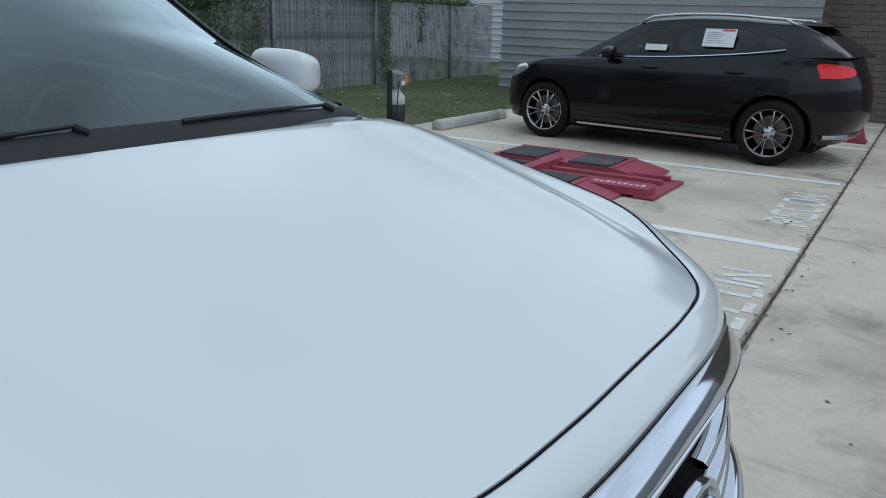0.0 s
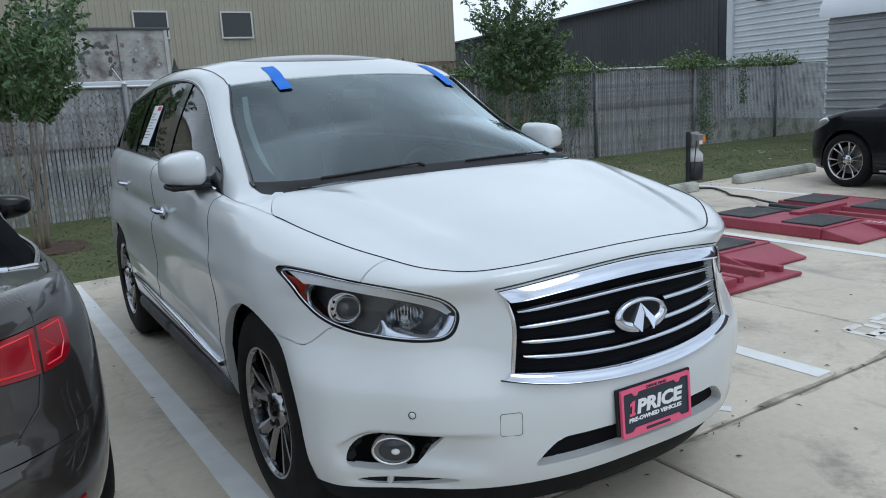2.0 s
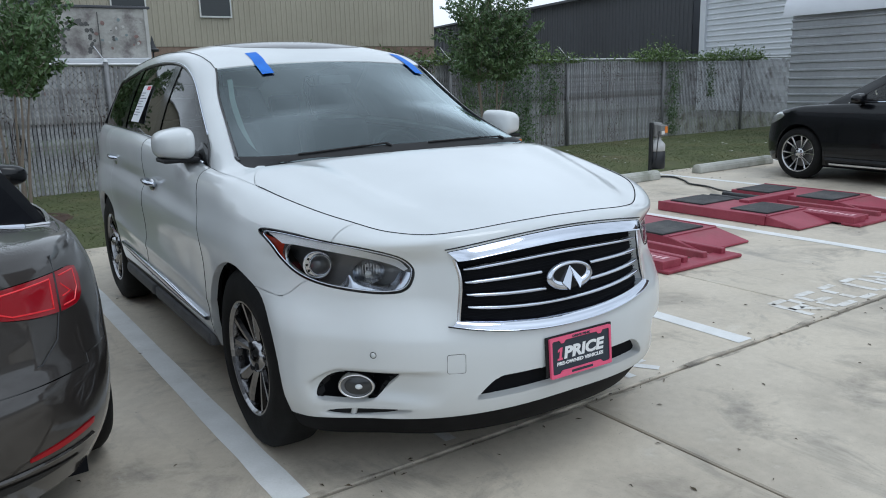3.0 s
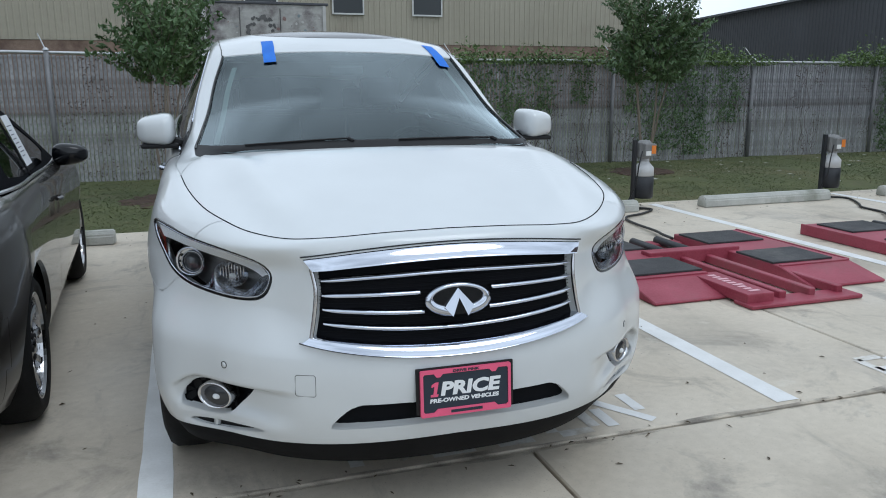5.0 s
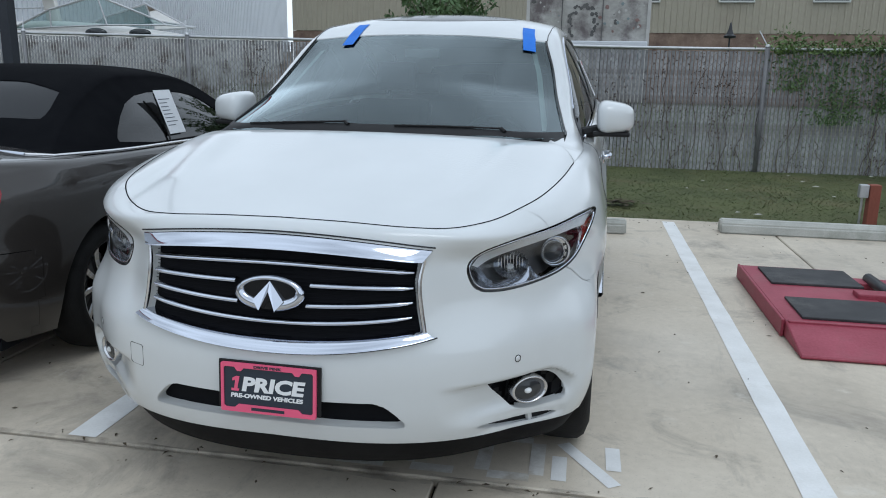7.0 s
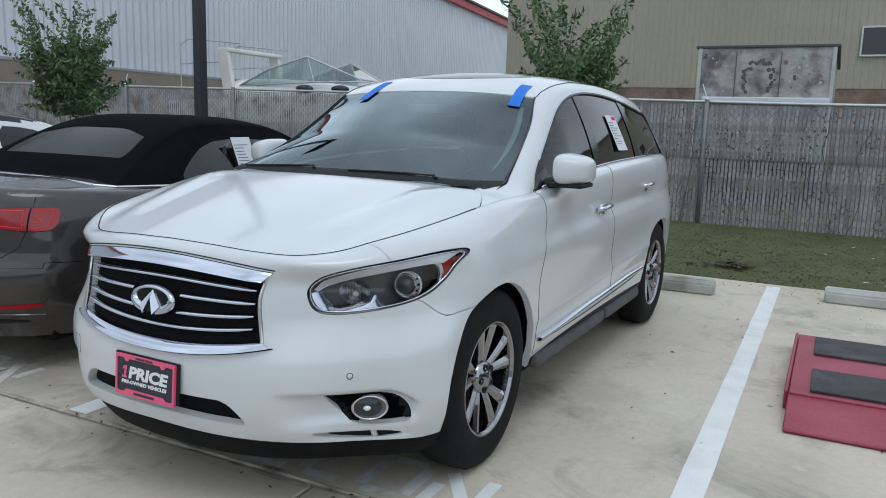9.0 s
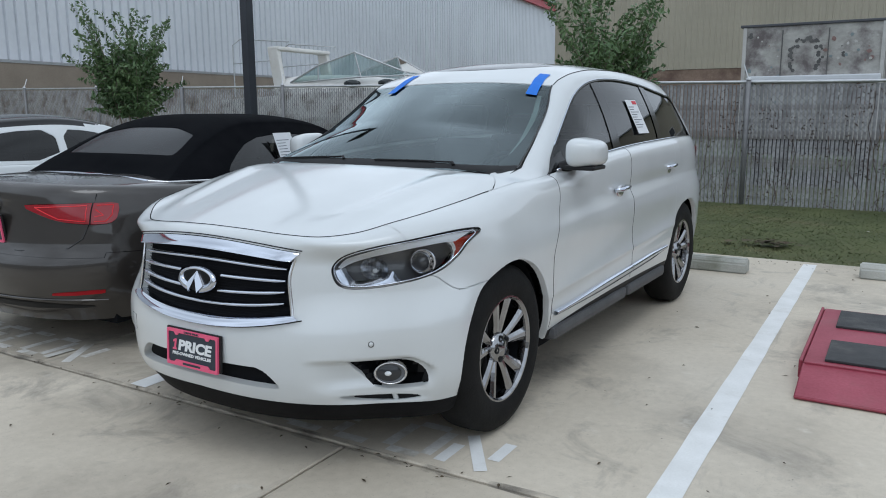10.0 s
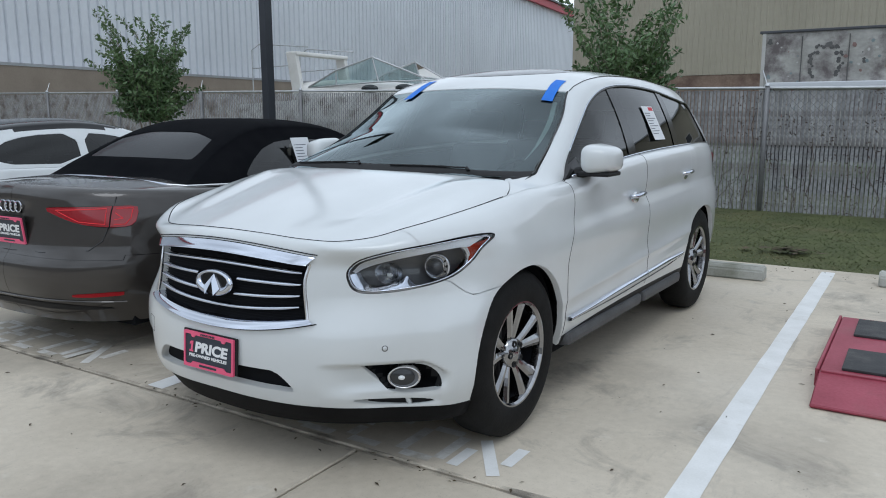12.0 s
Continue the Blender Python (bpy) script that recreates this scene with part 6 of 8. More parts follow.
    for u in np.linspace(-1, 1, 41):
        x = 0.765 * u
        a = abs(x)
        y1, z1 = hood_rear(a)
        b, c = screen(0.012, u), screen(0.058, u, 0.0015)
        rows.append([(x, y1 - 0.02, z1 - 0.030), (x, y1 + 0.01, z1 - 0.026), (b[0], max(b[1], y1 + 0.02), b[2] + 0.001), (c[0], max(c[1], y1 + 0.03), c[2])])
    surface_strip(rows, DARK_PLASTIC, "cowl", car, "black plastic cowl")
    # roof with a glass panel
    def roof_at(ye, u, lift=0.0):
        xe, ze = spline(INNER, min(ye, 4.72))
        fade = max(0, 1 - (ye - 2.08) / 0.6)
        return (xe * u, ye - 0.058 * (1 - u * u) * fade, ze + (0.060 - 0.031 * fade**2) * (1 - abs(u) ** 2.4) - (0.0 if ye < 4.6 else 0.1 * (ye - 4.6)) + lift)

    rows = [[roof_at(y, u) for u in np.linspace(-1, 1, 41)] for y in np.linspace(2.08, 4.80, 64)]
    roof = Skin(facing(np.array(rows), (0, 0, 1)), lambda i, j, c: "roof")
    sun = rounded([(-0.43, 2.22), (0.43, 2.22), (0.45, 2.95), (-0.45, 2.95)], 3)
    roof.cut("sunroof", sun, (0, 1), lambda p: True)
    roof.panel("roof", WHITE_PAINT, car, "white roof", gap=0.001)
    roof.panel("sunroof", GLOSS_BLACK, car, "dark glass sunroof", gap=0.004, push=0.001)
    for s in (-1, 1):
        part("roof_seam", tube([(s * (spline(INNER, y)[0] + 0.001), y, spline(INNER, y)[1] + 0.0008) for y in np.linspace(2.09, 4.6, 40)], 0.003, 5), GLOSS_BLACK, car)
        part("screen_edge", tube([Vector(screen(v, s * 0.992, 0.001)) for v in np.linspace(0.0, 1.0, 20)], 0.0055, 6), GLOSS_BLACK, car)
    # rear window, closing the back
    rows = []
    for v in np.linspace(0, 1, 12):
        row = []
        for u in np.linspace(-1, 1, 21):
            a = np.array((0.55 * u, 4.72 - 0.03 * u * u + 0.06 * (1 - u * u), 1.43 + 0.03 * (1 - u * u)))
            b = np.array((0.68 * u, 4.70 + 0.14 * (1 - u * u), 1.14 - 0.07 * (1 - u * u)))
            row.append(tuple(a + (b - a) * v))
        rows.append(row)
    surface_strip(rows, TINTED, "rear_window", car, "dark rear window")

    # side glass, posts and trims
    BELT = [(t[2], t[1], t[3]) for t in SUV["top"] if 1.1 < t[0] < 2.4]

    def side_point(y, v, s, inset=0.004):
        xb, zb = spline(BELT, y)
        xo, zo = spline(OUTER, y)
        if y < 1.575 or zo < zb:
            xo, zo = xb, zb
        bul = 0.015 * 4 * v * (1 - v) * min(1, (zo - zb) / 0.3)
        return (s * (xb + (xo - xb) * v + bul - inset), y, zb + (zo - zb) * v)

    for s in (-1, 1):
        for name, y0, y1, mat, lab in (("front_window", 1.58, 2.44, SIDE_GLASS, "clear side window"), ("rear_side_window", 2.52, 3.31, TINTED, "dark tinted side window"), ("quarter_window", 3.37, 4.19, TINTED, "dark tinted quarter window")):
            lean = {"front_window": (0, 0.06), "rear_side_window": (0.06, 0.05), "quarter_window": (0.05, 0)}[name]
            rows = []
            for k in range(31):
                t = k / 30
                rows.append([side_point(y0 + (y1 - y0) * t + (lean[0] * (1 - t) + lean[1] * t) * v, v, s) for v in np.linspace(0, 1, 13)])
            surface_strip(rows if s < 0 else rows[::-1], mat, name, car, lab).visible_shadow = False
        for y0, y1, l0, l1 in ((2.42, 2.54, 0.06, 0.06), (3.29, 3.39, 0.05, 0.05)):
            rows = [[side_point(y + l0 * v, v, s, -0.001) for v in np.linspace(0, 1, 13)] for y in np.linspace(y0, y1, 5)]
            surface_strip(rows if s < 0 else rows[::-1], GLOSS_BLACK, "door_post", car, "black door post")
        part("belt_trim", tube([Vector(side_point(y, 0.0, s, -0.004)) + Vector((0, 0, 0.004)) for y in np.linspace(1.66, 4.19, 50)], 0.0065, 6), CHROME, car, "chrome belt trim", smooth=True)
        top_pts = [(s * (spline(OUTER, y)[0] + 0.002), y, spline(OUTER, y)[1] - 0.004) for y in np.linspace(1.57, 4.20, 110)]
        part("window_seal", tube(top_pts, 0.008, 6), GLOSS_BLACK, car, smooth=True)
        part("window_chrome", tube([(x - s * 0.001, y, z + 0.009) for x, y, z in top_pts[8:]], 0.004, 5), CHROME, car, smooth=True)
        # mirror
        bm = bmesh.new()
        bmesh.ops.create_uvsphere(bm, u_segments=28, v_segments=18, radius=1)
        for v in bm.verts:
            c = v.co
            p = [math.copysign(abs(k) ** 0.58, k) for k in c]
            fx = p[0]
            v.co = Vector((fx * 0.086, p[1] * 0.145 * (1.0 - 0.22 * fx), p[2] * (0.071 - 0.011 * fx) - 0.004 * fx))
            if v.co.y > 0.03:
                v.co.y = 0.03 + (v.co.y - 0.03) * 0.45
        cap = part("door_mirror", bm, WHITE_PAINT, car, "white door mirror on a black foot", smooth=True)
        cap.matrix_basis = pose(0.974 if s > 0 else -0.944, 1.76 if s > 0 else 1.79, 1.200) @ Matrix.Diagonal((s, 1, 1, 1))
        part("mirror_base", box(-0.098, -0.112, -0.084, 0.068, 0.06, -0.062, 0.010), DARK_PLASTIC, cap, "black lower mirror shell")
        part("mirror_foot", tube([(-0.07, -0.01, -0.062), (-0.14, -0.03, -0.075), (-0.19, -0.06, -0.087)], 0.028, 8), DARK_PLASTIC, cap)
        part("mirror_glass", box(-0.062, 0.082, -0.044, 0.054, 0.086, 0.042, 0.002, 1), CHROME, cap)
        bm = bmesh.new()
        tri = [Vector(side_point(1.585, 0.1, s, -0.004)), Vector(side_point(1.78, 0.0, s, -0.004)), Vector(side_point(1.78, 0.70, s, -0.004)), Vector(side_point(1.69, 0.9, s, -0.004))]
        bm.faces.new([bm.verts.new(p) for p in tri])
        bmesh.ops.recalc_face_normals(bm, faces=bm.faces)
        part("mirror_sail", bm, GLOSS_BLACK, car)
        # handles
        for y, z in ((2.37, 0.958), (3.375, 1.025)):
            x = spline([(0.85, 0.957), (0.95, 0.940), (1.05, 0.920)], z)[0] + 0.012
            h = part("door_handle", merge(tube([(x - 0.02, y - 0.095, z), (x + 0.012, y - 0.06, z + 0.004), (x + 0.016, y, z + 0.008), (x + 0.012, y + 0.06, z + 0.010), (x - 0.02, y + 0.09, z + 0.008)], 0.013, 8)), CHROME, car, "chrome door handle", smooth=True)
            if s < 0:
                h.matrix_basis = Matrix.Diagonal((-1, 1, 1, 1))
            bm = bmesh.new()
            bmesh.ops.create_uvsphere(bm, u_segments=16, v_segments=10, radius=1)
            part("handle_cup", turned(bm, pose(s * (x - 0.0215), y - 0.01, z - 0.012) @ Matrix.Diagonal((0.012, 0.065, 0.036, 1))), SATIN, h, smooth=True).matrix_basis = h.matrix_basis.inverted()
        # chrome lower trim and running board
        for y0, y1 in ((1.43, 2.545), (2.557, 3.27)):
            rows = []
            for y in np.linspace(y0, y1, 16):
                z = 0.432 + 0.055 * ((y - 1.42) / 1.9) ** 1.4
                tall = 0.011 + 0.014 * ease(y, 1.43, 2.2) - 0.012 * ease(y, 2.9, 3.27)
                rows.append([(s * 0.940, y, z - tall), (s * 0.960, y, z - tall * 0.8), (s * 0.968, y, z + tall * 0.5), (s * 0.962, y, z + tall * 0.85), (s * 0.942, y, z + tall)])
            surface_strip(rows if s < 0 else rows[::-1], CHROME, "door_chrome", car, "chrome lower door moulding")
        for y0, y1 in ((1.43, 2.50), (2.53, 3.28)):
            part("running_board", box(s * 0.950 if s < 0 else 0.80, y0, 0.285, -0.80 if s < 0 else 0.950, y1, 0.358, 0.03), mottled_once(), car, "dark grey running board")
        make_wheel(car, s * 0.832, A0, WR, 0.233, 0.205, "double", s, RIM_GREY)
        make_wheel(car, s * 0.832, A1, WR, 0.233, 0.205, "double", s, RIM_GREY)
        for y in (A0, A1):
            wheel_well(car, y, 0.425, s * 0.55, s * 0.885, 0.375, SUV)
        # wipers
        tail = skin_patch(s)
        part("tail_lamp", tail, RED_LENS, car, "red tail lamp", smooth=True)
    for x0, x1 in ((-0.57, -0.14), (0.08, 0.52)):
        pts = []
        for k in range(9):
            t = k / 8
            x = x0 + (x1 - x0) * t
            v = 0.014 + 0.018 * t
            p = Vector(screen(v + 0.03, x / 0.772, 0.007))
            pts.append(p)
        wip = part("wiper", tube(pts, 0.0042, 6), DARK_PLASTIC, car, "black wiper arm and blade")
        part("wiper_blade", tube([p + Vector((0.01, 0.013, 0.001)) for p in pts[:7]], 0.003, 5), DARK_PLASTIC, wip)
        part("wiper_pivot", tube([pts[-1], pts[-1] + Vector((0.02, -0.015, -0.012))], 0.008, 8), DARK_PLASTIC, wip)
    # cabin
    part("floor_pan", box(-0.80, 0.75, 0.20, 0.80, 4.60, 0.30), LINER, car)
    # unseen black tray, added to deepen the shade on the ground under the nose
    part("shade_tray", box(-0.56, 0.44, 0.20, 0.56, 0.76, 0.215), LINER, car)
    rows = []
    for u in np.linspace(-0.78, 0.78, 25):
        rows.append([(u, 1.20, 1.05), (u, 1.42, 1.065 + 0.02 * math.cos(u * 3)), (u, 1.75, 1.05 + 0.03 * math.cos(u * 4)), (u, 1.82, 0.99), (u, 1.80, 0.65)])
    surface_strip(rows, DARK_PLASTIC, "dashboard", car, "dark dashboard")
    for x in (-0.38, 0.38):
        seat = part("seat", merge(box(x - 0.25, 2.10, 0.45, x + 0.25, 2.65, 0.68, 0.06), turned(box(x - 0.24, -0.08, 0.0, x + 0.24, 0.08, 0.62, 0.06), pose(0, 2.68, 0.62, -16, 0, 0))), SEAT, car, "dark leather seat")
        part("headrest", turned(box(x - 0.13, -0.05, 0.0, x + 0.13, 0.05, 0.18, 0.04), pose(0, 2.86, 1.27, -10, 0, 0)), SEAT, seat)
    bench = part("seat", merge(box(-0.65, 3.05, 0.45, 0.65, 3.5, 0.68, 0.06), turned(box(-0.65, -0.08, 0.0, 0.65, 0.08, 0.62, 0.06), pose(0, 3.55, 0.62, -16, 0, 0))), SEAT, car, "dark leather rear bench")
    for x in (-0.4, 0, 0.4):
        part("headrest", turned(box(x - 0.12, -0.05, 0.0, x + 0.12, 0.05, 0.16, 0.04), pose(0, 3.72, 1.22, -10, 0, 0)), SEAT, bench)
    wheel = [(0.38 + 0.185 * math.cos(a), 1.93 + 0.07 * math.sin(a), 1.0 + 0.17 * math.sin(a)) for a in (2 * math.pi * k / 32 for k in range(33))]
    part("steering_wheel", merge(tube(wheel, 0.015, 8, cap=False), tube([wheel[0], wheel[16]], 0.02, 6), box(0.32, 1.90, 0.94, 0.44, 1.95, 1.04, 0.02)), DARK_PLASTIC, car, "dark steering wheel")
    part("headliner", box(-0.56, 2.2, 1.575, 0.56, 4.3, 1.59), CABIN, car)
    part("rear_mirror", box(-0.09, 1.95, 1.455, 0.09, 1.97, 1.50, 0.008), CABIN, car)
    for s in (-1, 1):
        rows = [[Vector(screen(v, s * u, -0.045)) for u in (0.895 - 0.02 * v, 0.91 - 0.015 * v, 0.925 - 0.01 * v)] for v in np.linspace(0.14, 0.96, 14)]
        surface_strip(rows, PILLAR_TRIM, "pillar_trim", car, "pale inner pillar trim")
    return car, screen, side_point, roof_at


def mottled_once():
    mat = bpy.data.materials.get("running_board_plastic")
    return mat or mottled("running_board_plastic", (0.06, 0.062, 0.065), (0.10, 0.10, 0.105), 0.6, 8, 120, 0.2)


def surface_disc(on, rx, rz, zc):
    bm = bmesh.new()
    mid = bm.verts.new(on(0, zc, 0.002))
    ring = [bm.verts.new(on(rx * math.cos(a), zc + rz * math.sin(a), 0.002)) for a in (2 * math.pi * k / 32 for k in range(32))]
    for a, b in zip(ring, ring[1:] + ring[:1]):
        bm.faces.new((mid, a, b))
    bmesh.ops.recalc_face_normals(bm, faces=bm.faces)
    return bm


def skin_patch(s):
    bm = bmesh.new()
    rows = []
    for k in range(13):
        q = 2.36 + 0.22 * k / 12
        rows.append([bm.verts.new((s * (outline(SUV, q, z)[0] + 0.006), outline(SUV, q, z)[1] + 0.004, z)) for z in np.linspace(0.98 + 0.04 * k / 12, 1.12, 5)])
    for a, b in zip(rows, rows[1:]):
        for k in range(4):
            bm.faces.new((a[k], a[k + 1], b[k + 1], b[k]))
    bmesh.ops.recalc_face_normals(bm, faces=bm.faces)
    return bm


suv, suv_screen, suv_side, suv_roof = white_suv()


def tape(s):
    """A strip of masking tape over the roof edge and the glass."""
    rows = []
    x0, x1 = (0.38, 0.392) if s < 0 else (0.51, 0.548)
    for w in (-0.031, 0.0, 0.031):
        row = []
        for k in range(13):
            t = k / 12
            x = s * (x0 + (x1 - x0) * t) + w
            u = x / 0.618
            if t < 0.5:
                row.append(suv_roof(2.08 + 0.30 * (0.5 - t), u, 0.003))
            else:
                row.append(suv_screen(1.0 - (t - 0.5) * 0.26, u * (1 - 0.10 * (t - 0.5)), 0.005))
        rows.append(row)
    ob = surface_strip(rows, BLUE_TAPE, "tape_strip", None)
    tagged(ob, "strip of bright blue masking tape on roof and windscreen", "tape", "tape strips")


tape(-1)
tape(1)
for s in (-1, 1):
    p = Vector(suv_side(2.99, 0.42, s, -0.006))
    q = Vector(suv_side(2.99, 0.70, s, -0.006))
    r = Vector(suv_side(3.2, 0.42, s, -0.006))
    up, along = (q - p).normalized(), (r - p).normalized()
    m = Matrix.Identity(4)
    fx = along if s > 0 else -along
    fn = up.cross(fx).normalized()
    for k in range(3):
        m[k][0], m[k][1], m[k][2], m[k][3] = fx[k], fn[k], up[k], p[k]
    paper_sheet(m, 0.20, 0.235)

# ---- the other cars ----
def lid(P, y_cut, front, bow, crown, nx=48, ny=26):
    """Hood or boot lid between the top edges of the body and a cut across the car."""
    span = np.linspace(0.0, 1.16, 60) if front else np.linspace(3.0, 2.0, 60)
    keys = sorted(tuple(float(c) for c in spline(P["top"], q)) for q in span)
    rows = []
    xm = keys[-1][0]
    for i in range(nx + 1):
        x = xm * 0.999 * (-1 + 2 * i / nx)
        a = abs(x)
        y0, z0 = spline(keys, a)
        y1 = y_cut + bow * (a / xm) ** 2
        y1 = max(y1, y0 + 0.004) if front else min(y1, y0 - 0.004)
        z1 = spline(P["cut_height"], a)[0] if front else spline(P["boot_height"], a)[0]
        z1 = max(z1, z0)
        col = []
        for j in range(ny + 1):
            t = j / ny
            f = 1 - (1 - t) ** 1.3
            col.append((x, y0 + (y1 - y0) * t, z0 + (z1 - z0) * f + crown * math.sin(math.pi * t) * (1 - (a / xm) ** 2)))
        rows.append(col)
    V = np.array(rows)
    return V if front else V[:, ::-1]


def cabin_skin(G, ny=70, nv=22):
    """The upper body: at each y a section from belt over the roof to belt."""
    rows = []
    for y in np.linspace(G["roof"][0][0], G["roof"][-1][0], ny):
        xb, zb = spline(G["belt"], y)
        xr, zr = spline(G["roof"], y)
        half = []
        h = max(0.0, zr - zb)
        for k in range(nv + 1):
            t = k / nv
            if t < 0.5:
                u = t / 0.5
                x = xb + (xr - xb) * u + 0.02 * math.sin(math.pi * u) * min(1, h / 0.3)
                z = zb + (h * 0.90) * u
            else:
                u = (t - 0.5) / 0.5
                x = xr * math.cos(u * math.pi / 2) ** 0.75
                z = zb + h * (0.90 + 0.10 * math.sin(u * math.pi / 2) ** 0.9) + G["crown"] * math.sin(u * math.pi / 2) * min(1, h / 0.3)
            half.append((x, z))
        rows.append([(-x, y, z) for x, z in half] + [(x, y, z) for x, z in half[::-1][1:]])
    return np.array(rows)[:, ::-1]


def lower_car(car, P, paint_mat, lamps, r, wheels, rim_r, style, rim_mat, doors, front_cut, rear_cut, side_trim=None):
    """Lower body, lids, wheels and lamps of a plain car; lamps: (name, outline, front, material, label)."""
    V, Q = body_shell(P, 40, 64, 36, 26, 8)

    def owner(i, j, c):
        x, y, z = c
        s = "r" if x < 0 else "l"
        if y < P["bumpers"][0]:
            return "front_bumper"
        if y > P["bumpers"][1] and z < P["bumpers"][2]:
            return "rear_bumper"
        for k in range(len(doors) - 1):
            if doors[k] < y < doors[k + 1] and z > 0.30:
                return f"door{k}_{s}"
        return ("fender_" if y < doors[0] else "quarter_") + s if z > 0.30 or y < doors[0] or y > doors[-1] else "sill_" + s

    skin = Skin(V, owner)
    for y in wheels:
        ring = [(y + (r + 0.045) * math.cos(a), r + (r + 0.045) * math.sin(a)) for a in (2 * math.pi * k / 48 for k in range(48))]
        for s in (-1, 1):
            skin.cut("void", ring, (1, 2), lambda p, s=s: p[0] * s > 0.5)
    for k, (name, poly, front, mat, lab) in enumerate(lamps):
        for s in (1, -1):
            skin.cut(f"{name}{k}_{s}", [(s * x, z) for x, z in poly], (0, 2), lambda p, front=front: p[1] < 0.55 if front else p[1] > P["tail"][2][1] - P.get("lamp_reach", 0.36))
    skin.panel("front_bumper", paint_mat, car)
    rear = skin.panel("rear_bumper", paint_mat, car)
    for s in "lr":
        for n in ("fender_", "quarter_"):
            skin.panel(n + s, paint_mat, car, part_name=n[:-1])
        for k in range(len(doors) - 1):
            skin.panel(f"door{k}_{s}", paint_mat, car, part_name="door")
        skin.panel("sill_" + s, DARK_PLASTIC if side_trim else paint_mat, car, part_name="sill")
    for k, (name, poly, front, mat, lab) in enumerate(lamps):
        for s in (1, -1):
            skin.panel(f"{name}{k}_{s}", mat, car, lab, name, gap=0.001, push=0.004 if mat is not DARK_PLASTIC else -0.02, depth=0.012)
    # added black copy of the shell, so that no light shows in the gaps
    lining = Skin(V - grid_normals(V) * 0.05, lambda i, j, c: "lining" if c[2] < 0.84 and not any((c[1] - y) ** 2 + (c[2] - r) ** 2 < (r + 0.05) ** 2 for y in wheels) else "void")
    lining.panel("lining", LINER, car, "black sheet added behind the panels to keep the gaps dark", "gap_backing", gap=0, depth=0.01)
    Skin(facing(lid(P, front_cut, True, 0.10, 0.02), (0, 0, 1)), lambda i, j, c: "hood").panel("hood", paint_mat, car)
    if rear_cut:
        Skin(facing(lid(P, rear_cut, False, -0.04, 0.012), (0, 0, 1)), lambda i, j, c: "boot_lid").panel("boot_lid", paint_mat, car)
    for y in wheels:
        for s in (-1, 1):
            make_wheel(car, s * P["track"], y, r, rim_r, 0.19, style, s, rim_mat)
            wheel_well(car, y, r + 0.06, s * 0.50, s * (P["track"] + 0.02), r)
    part("floor_pan", box(-0.7, 0.5, 0.17, 0.7, P["tail"][2][1] - 0.35, 0.24), LINER, car)
    return skin, rear


def seats(car, rows, z=0.3):
    for y in rows:
        for x in (-0.34, 0.34):
            seat = part("seat", merge(box(x - 0.23, y, z, x + 0.23, y + 0.5, z + 0.22, 0.05), turned(box(x - 0.22, -0.07, 0.0, x + 0.22, 0.07, 0.58, 0.05), pose(0, y + 0.52, z + 0.16, -15, 0, 0))), SEAT, car)
            part("headrest", turned(box(x - 0.12, -0.05, 0.0, x + 0.12, 0.05, 0.17, 0.04), pose(0, y + 0.68, z + 0.76, -8, 0, 0)), SEAT, seat)


def mirrors(car, x, y, z, mat):
    for s in (-1, 1):
        bm = bmesh.new()
        bmesh.ops.create_uvsphere(bm, u_segments=20, v_segments=12, radius=1)
        for v in bm.verts:
            p = [math.copysign(abs(k) ** 0.75, k) for k in v.co]
            v.co = Vector((s * p[0] * 0.105, p[1] * 0.075, p[2] * (0.068 - 0.012 * p[0])))
        mir = part("door_mirror", bm, mat, car, smooth=True)
        mir.matrix_basis = pose(s * x, y, z)
        part("mirror_foot", tube([(-s * 0.06, 0, -0.05), (-s * 0.15, -0.02, -0.07)], 0.022, 6), DARK_PLASTIC, mir)
        part("mirror_strip", box(-0.09, -0.078, -0.055, 0.09, -0.06, -0.042, 0.004, 1), SATIN, mir)


COMPACT = dict(
    half_width=[(0.15, 0.80), (0.30, 0.870), (0.45, 0.893), (0.60, 0.896), (0.75, 0.890), (0.86, 0.872), (0.95, 0.83)],
    nose=[(0.15, 0.12), (0.30, 0.04), (0.45, 0.02), (0.60, 0.03), (0.75, 0.08), (0.95, 0.15)],
    lamp_reach=0.38,
    tail=[(0.15, 4.28), (0.30, 4.38), (0.42, 4.425), (0.535, 4.432), (0.57, 4.425), (0.625, 4.385), (0.72, 4.362), (0.85, 4.345), (0.95, 4.34)],
    knees=(0.9, 3.50), front_power=(2.5, 2.1), rear_power=(3.0, 2.3), track=0.775,
    bottom=[(0.0, 0.20), (1.0, 0.19), (2.0, 0.19), (3.0, 0.21)],
    shoulder=[(0.0, 0.62), (0.5, 0.68), (1.0, 0.80), (1.5, 0.855), (2.0, 0.885), (2.5, 0.92), (3.0, 0.945)],
    top=[(0.0, 0.0, 0.14, 0.70), (0.35, 0.40, 0.20, 0.735), (0.6, 0.58, 0.42, 0.785), (0.85, 0.67, 0.75, 0.85), (1.0, 0.71, 0.98, 0.885), (1.16, 0.765, 1.28, 0.92), (1.4, 0.80, 1.94, 0.93), (2.0, 0.80, 3.50, 0.965), (2.35, 0.71, 3.93, 0.985), (2.6, 0.545, 4.13, 1.0), (2.8, 0.35, 4.235, 1.012), (3.0, 0.0, 4.285, 1.015)],
    round=(0.45, 0.40, 0.10), bumpers=(0.55, 3.95, 0.60),
    cut_height=[(0.0, 0.955), (0.5, 0.945), (0.78, 0.92)], boot_height=[(0.0, 1.02), (0.5, 1.008), (0.80, 0.967)],
)


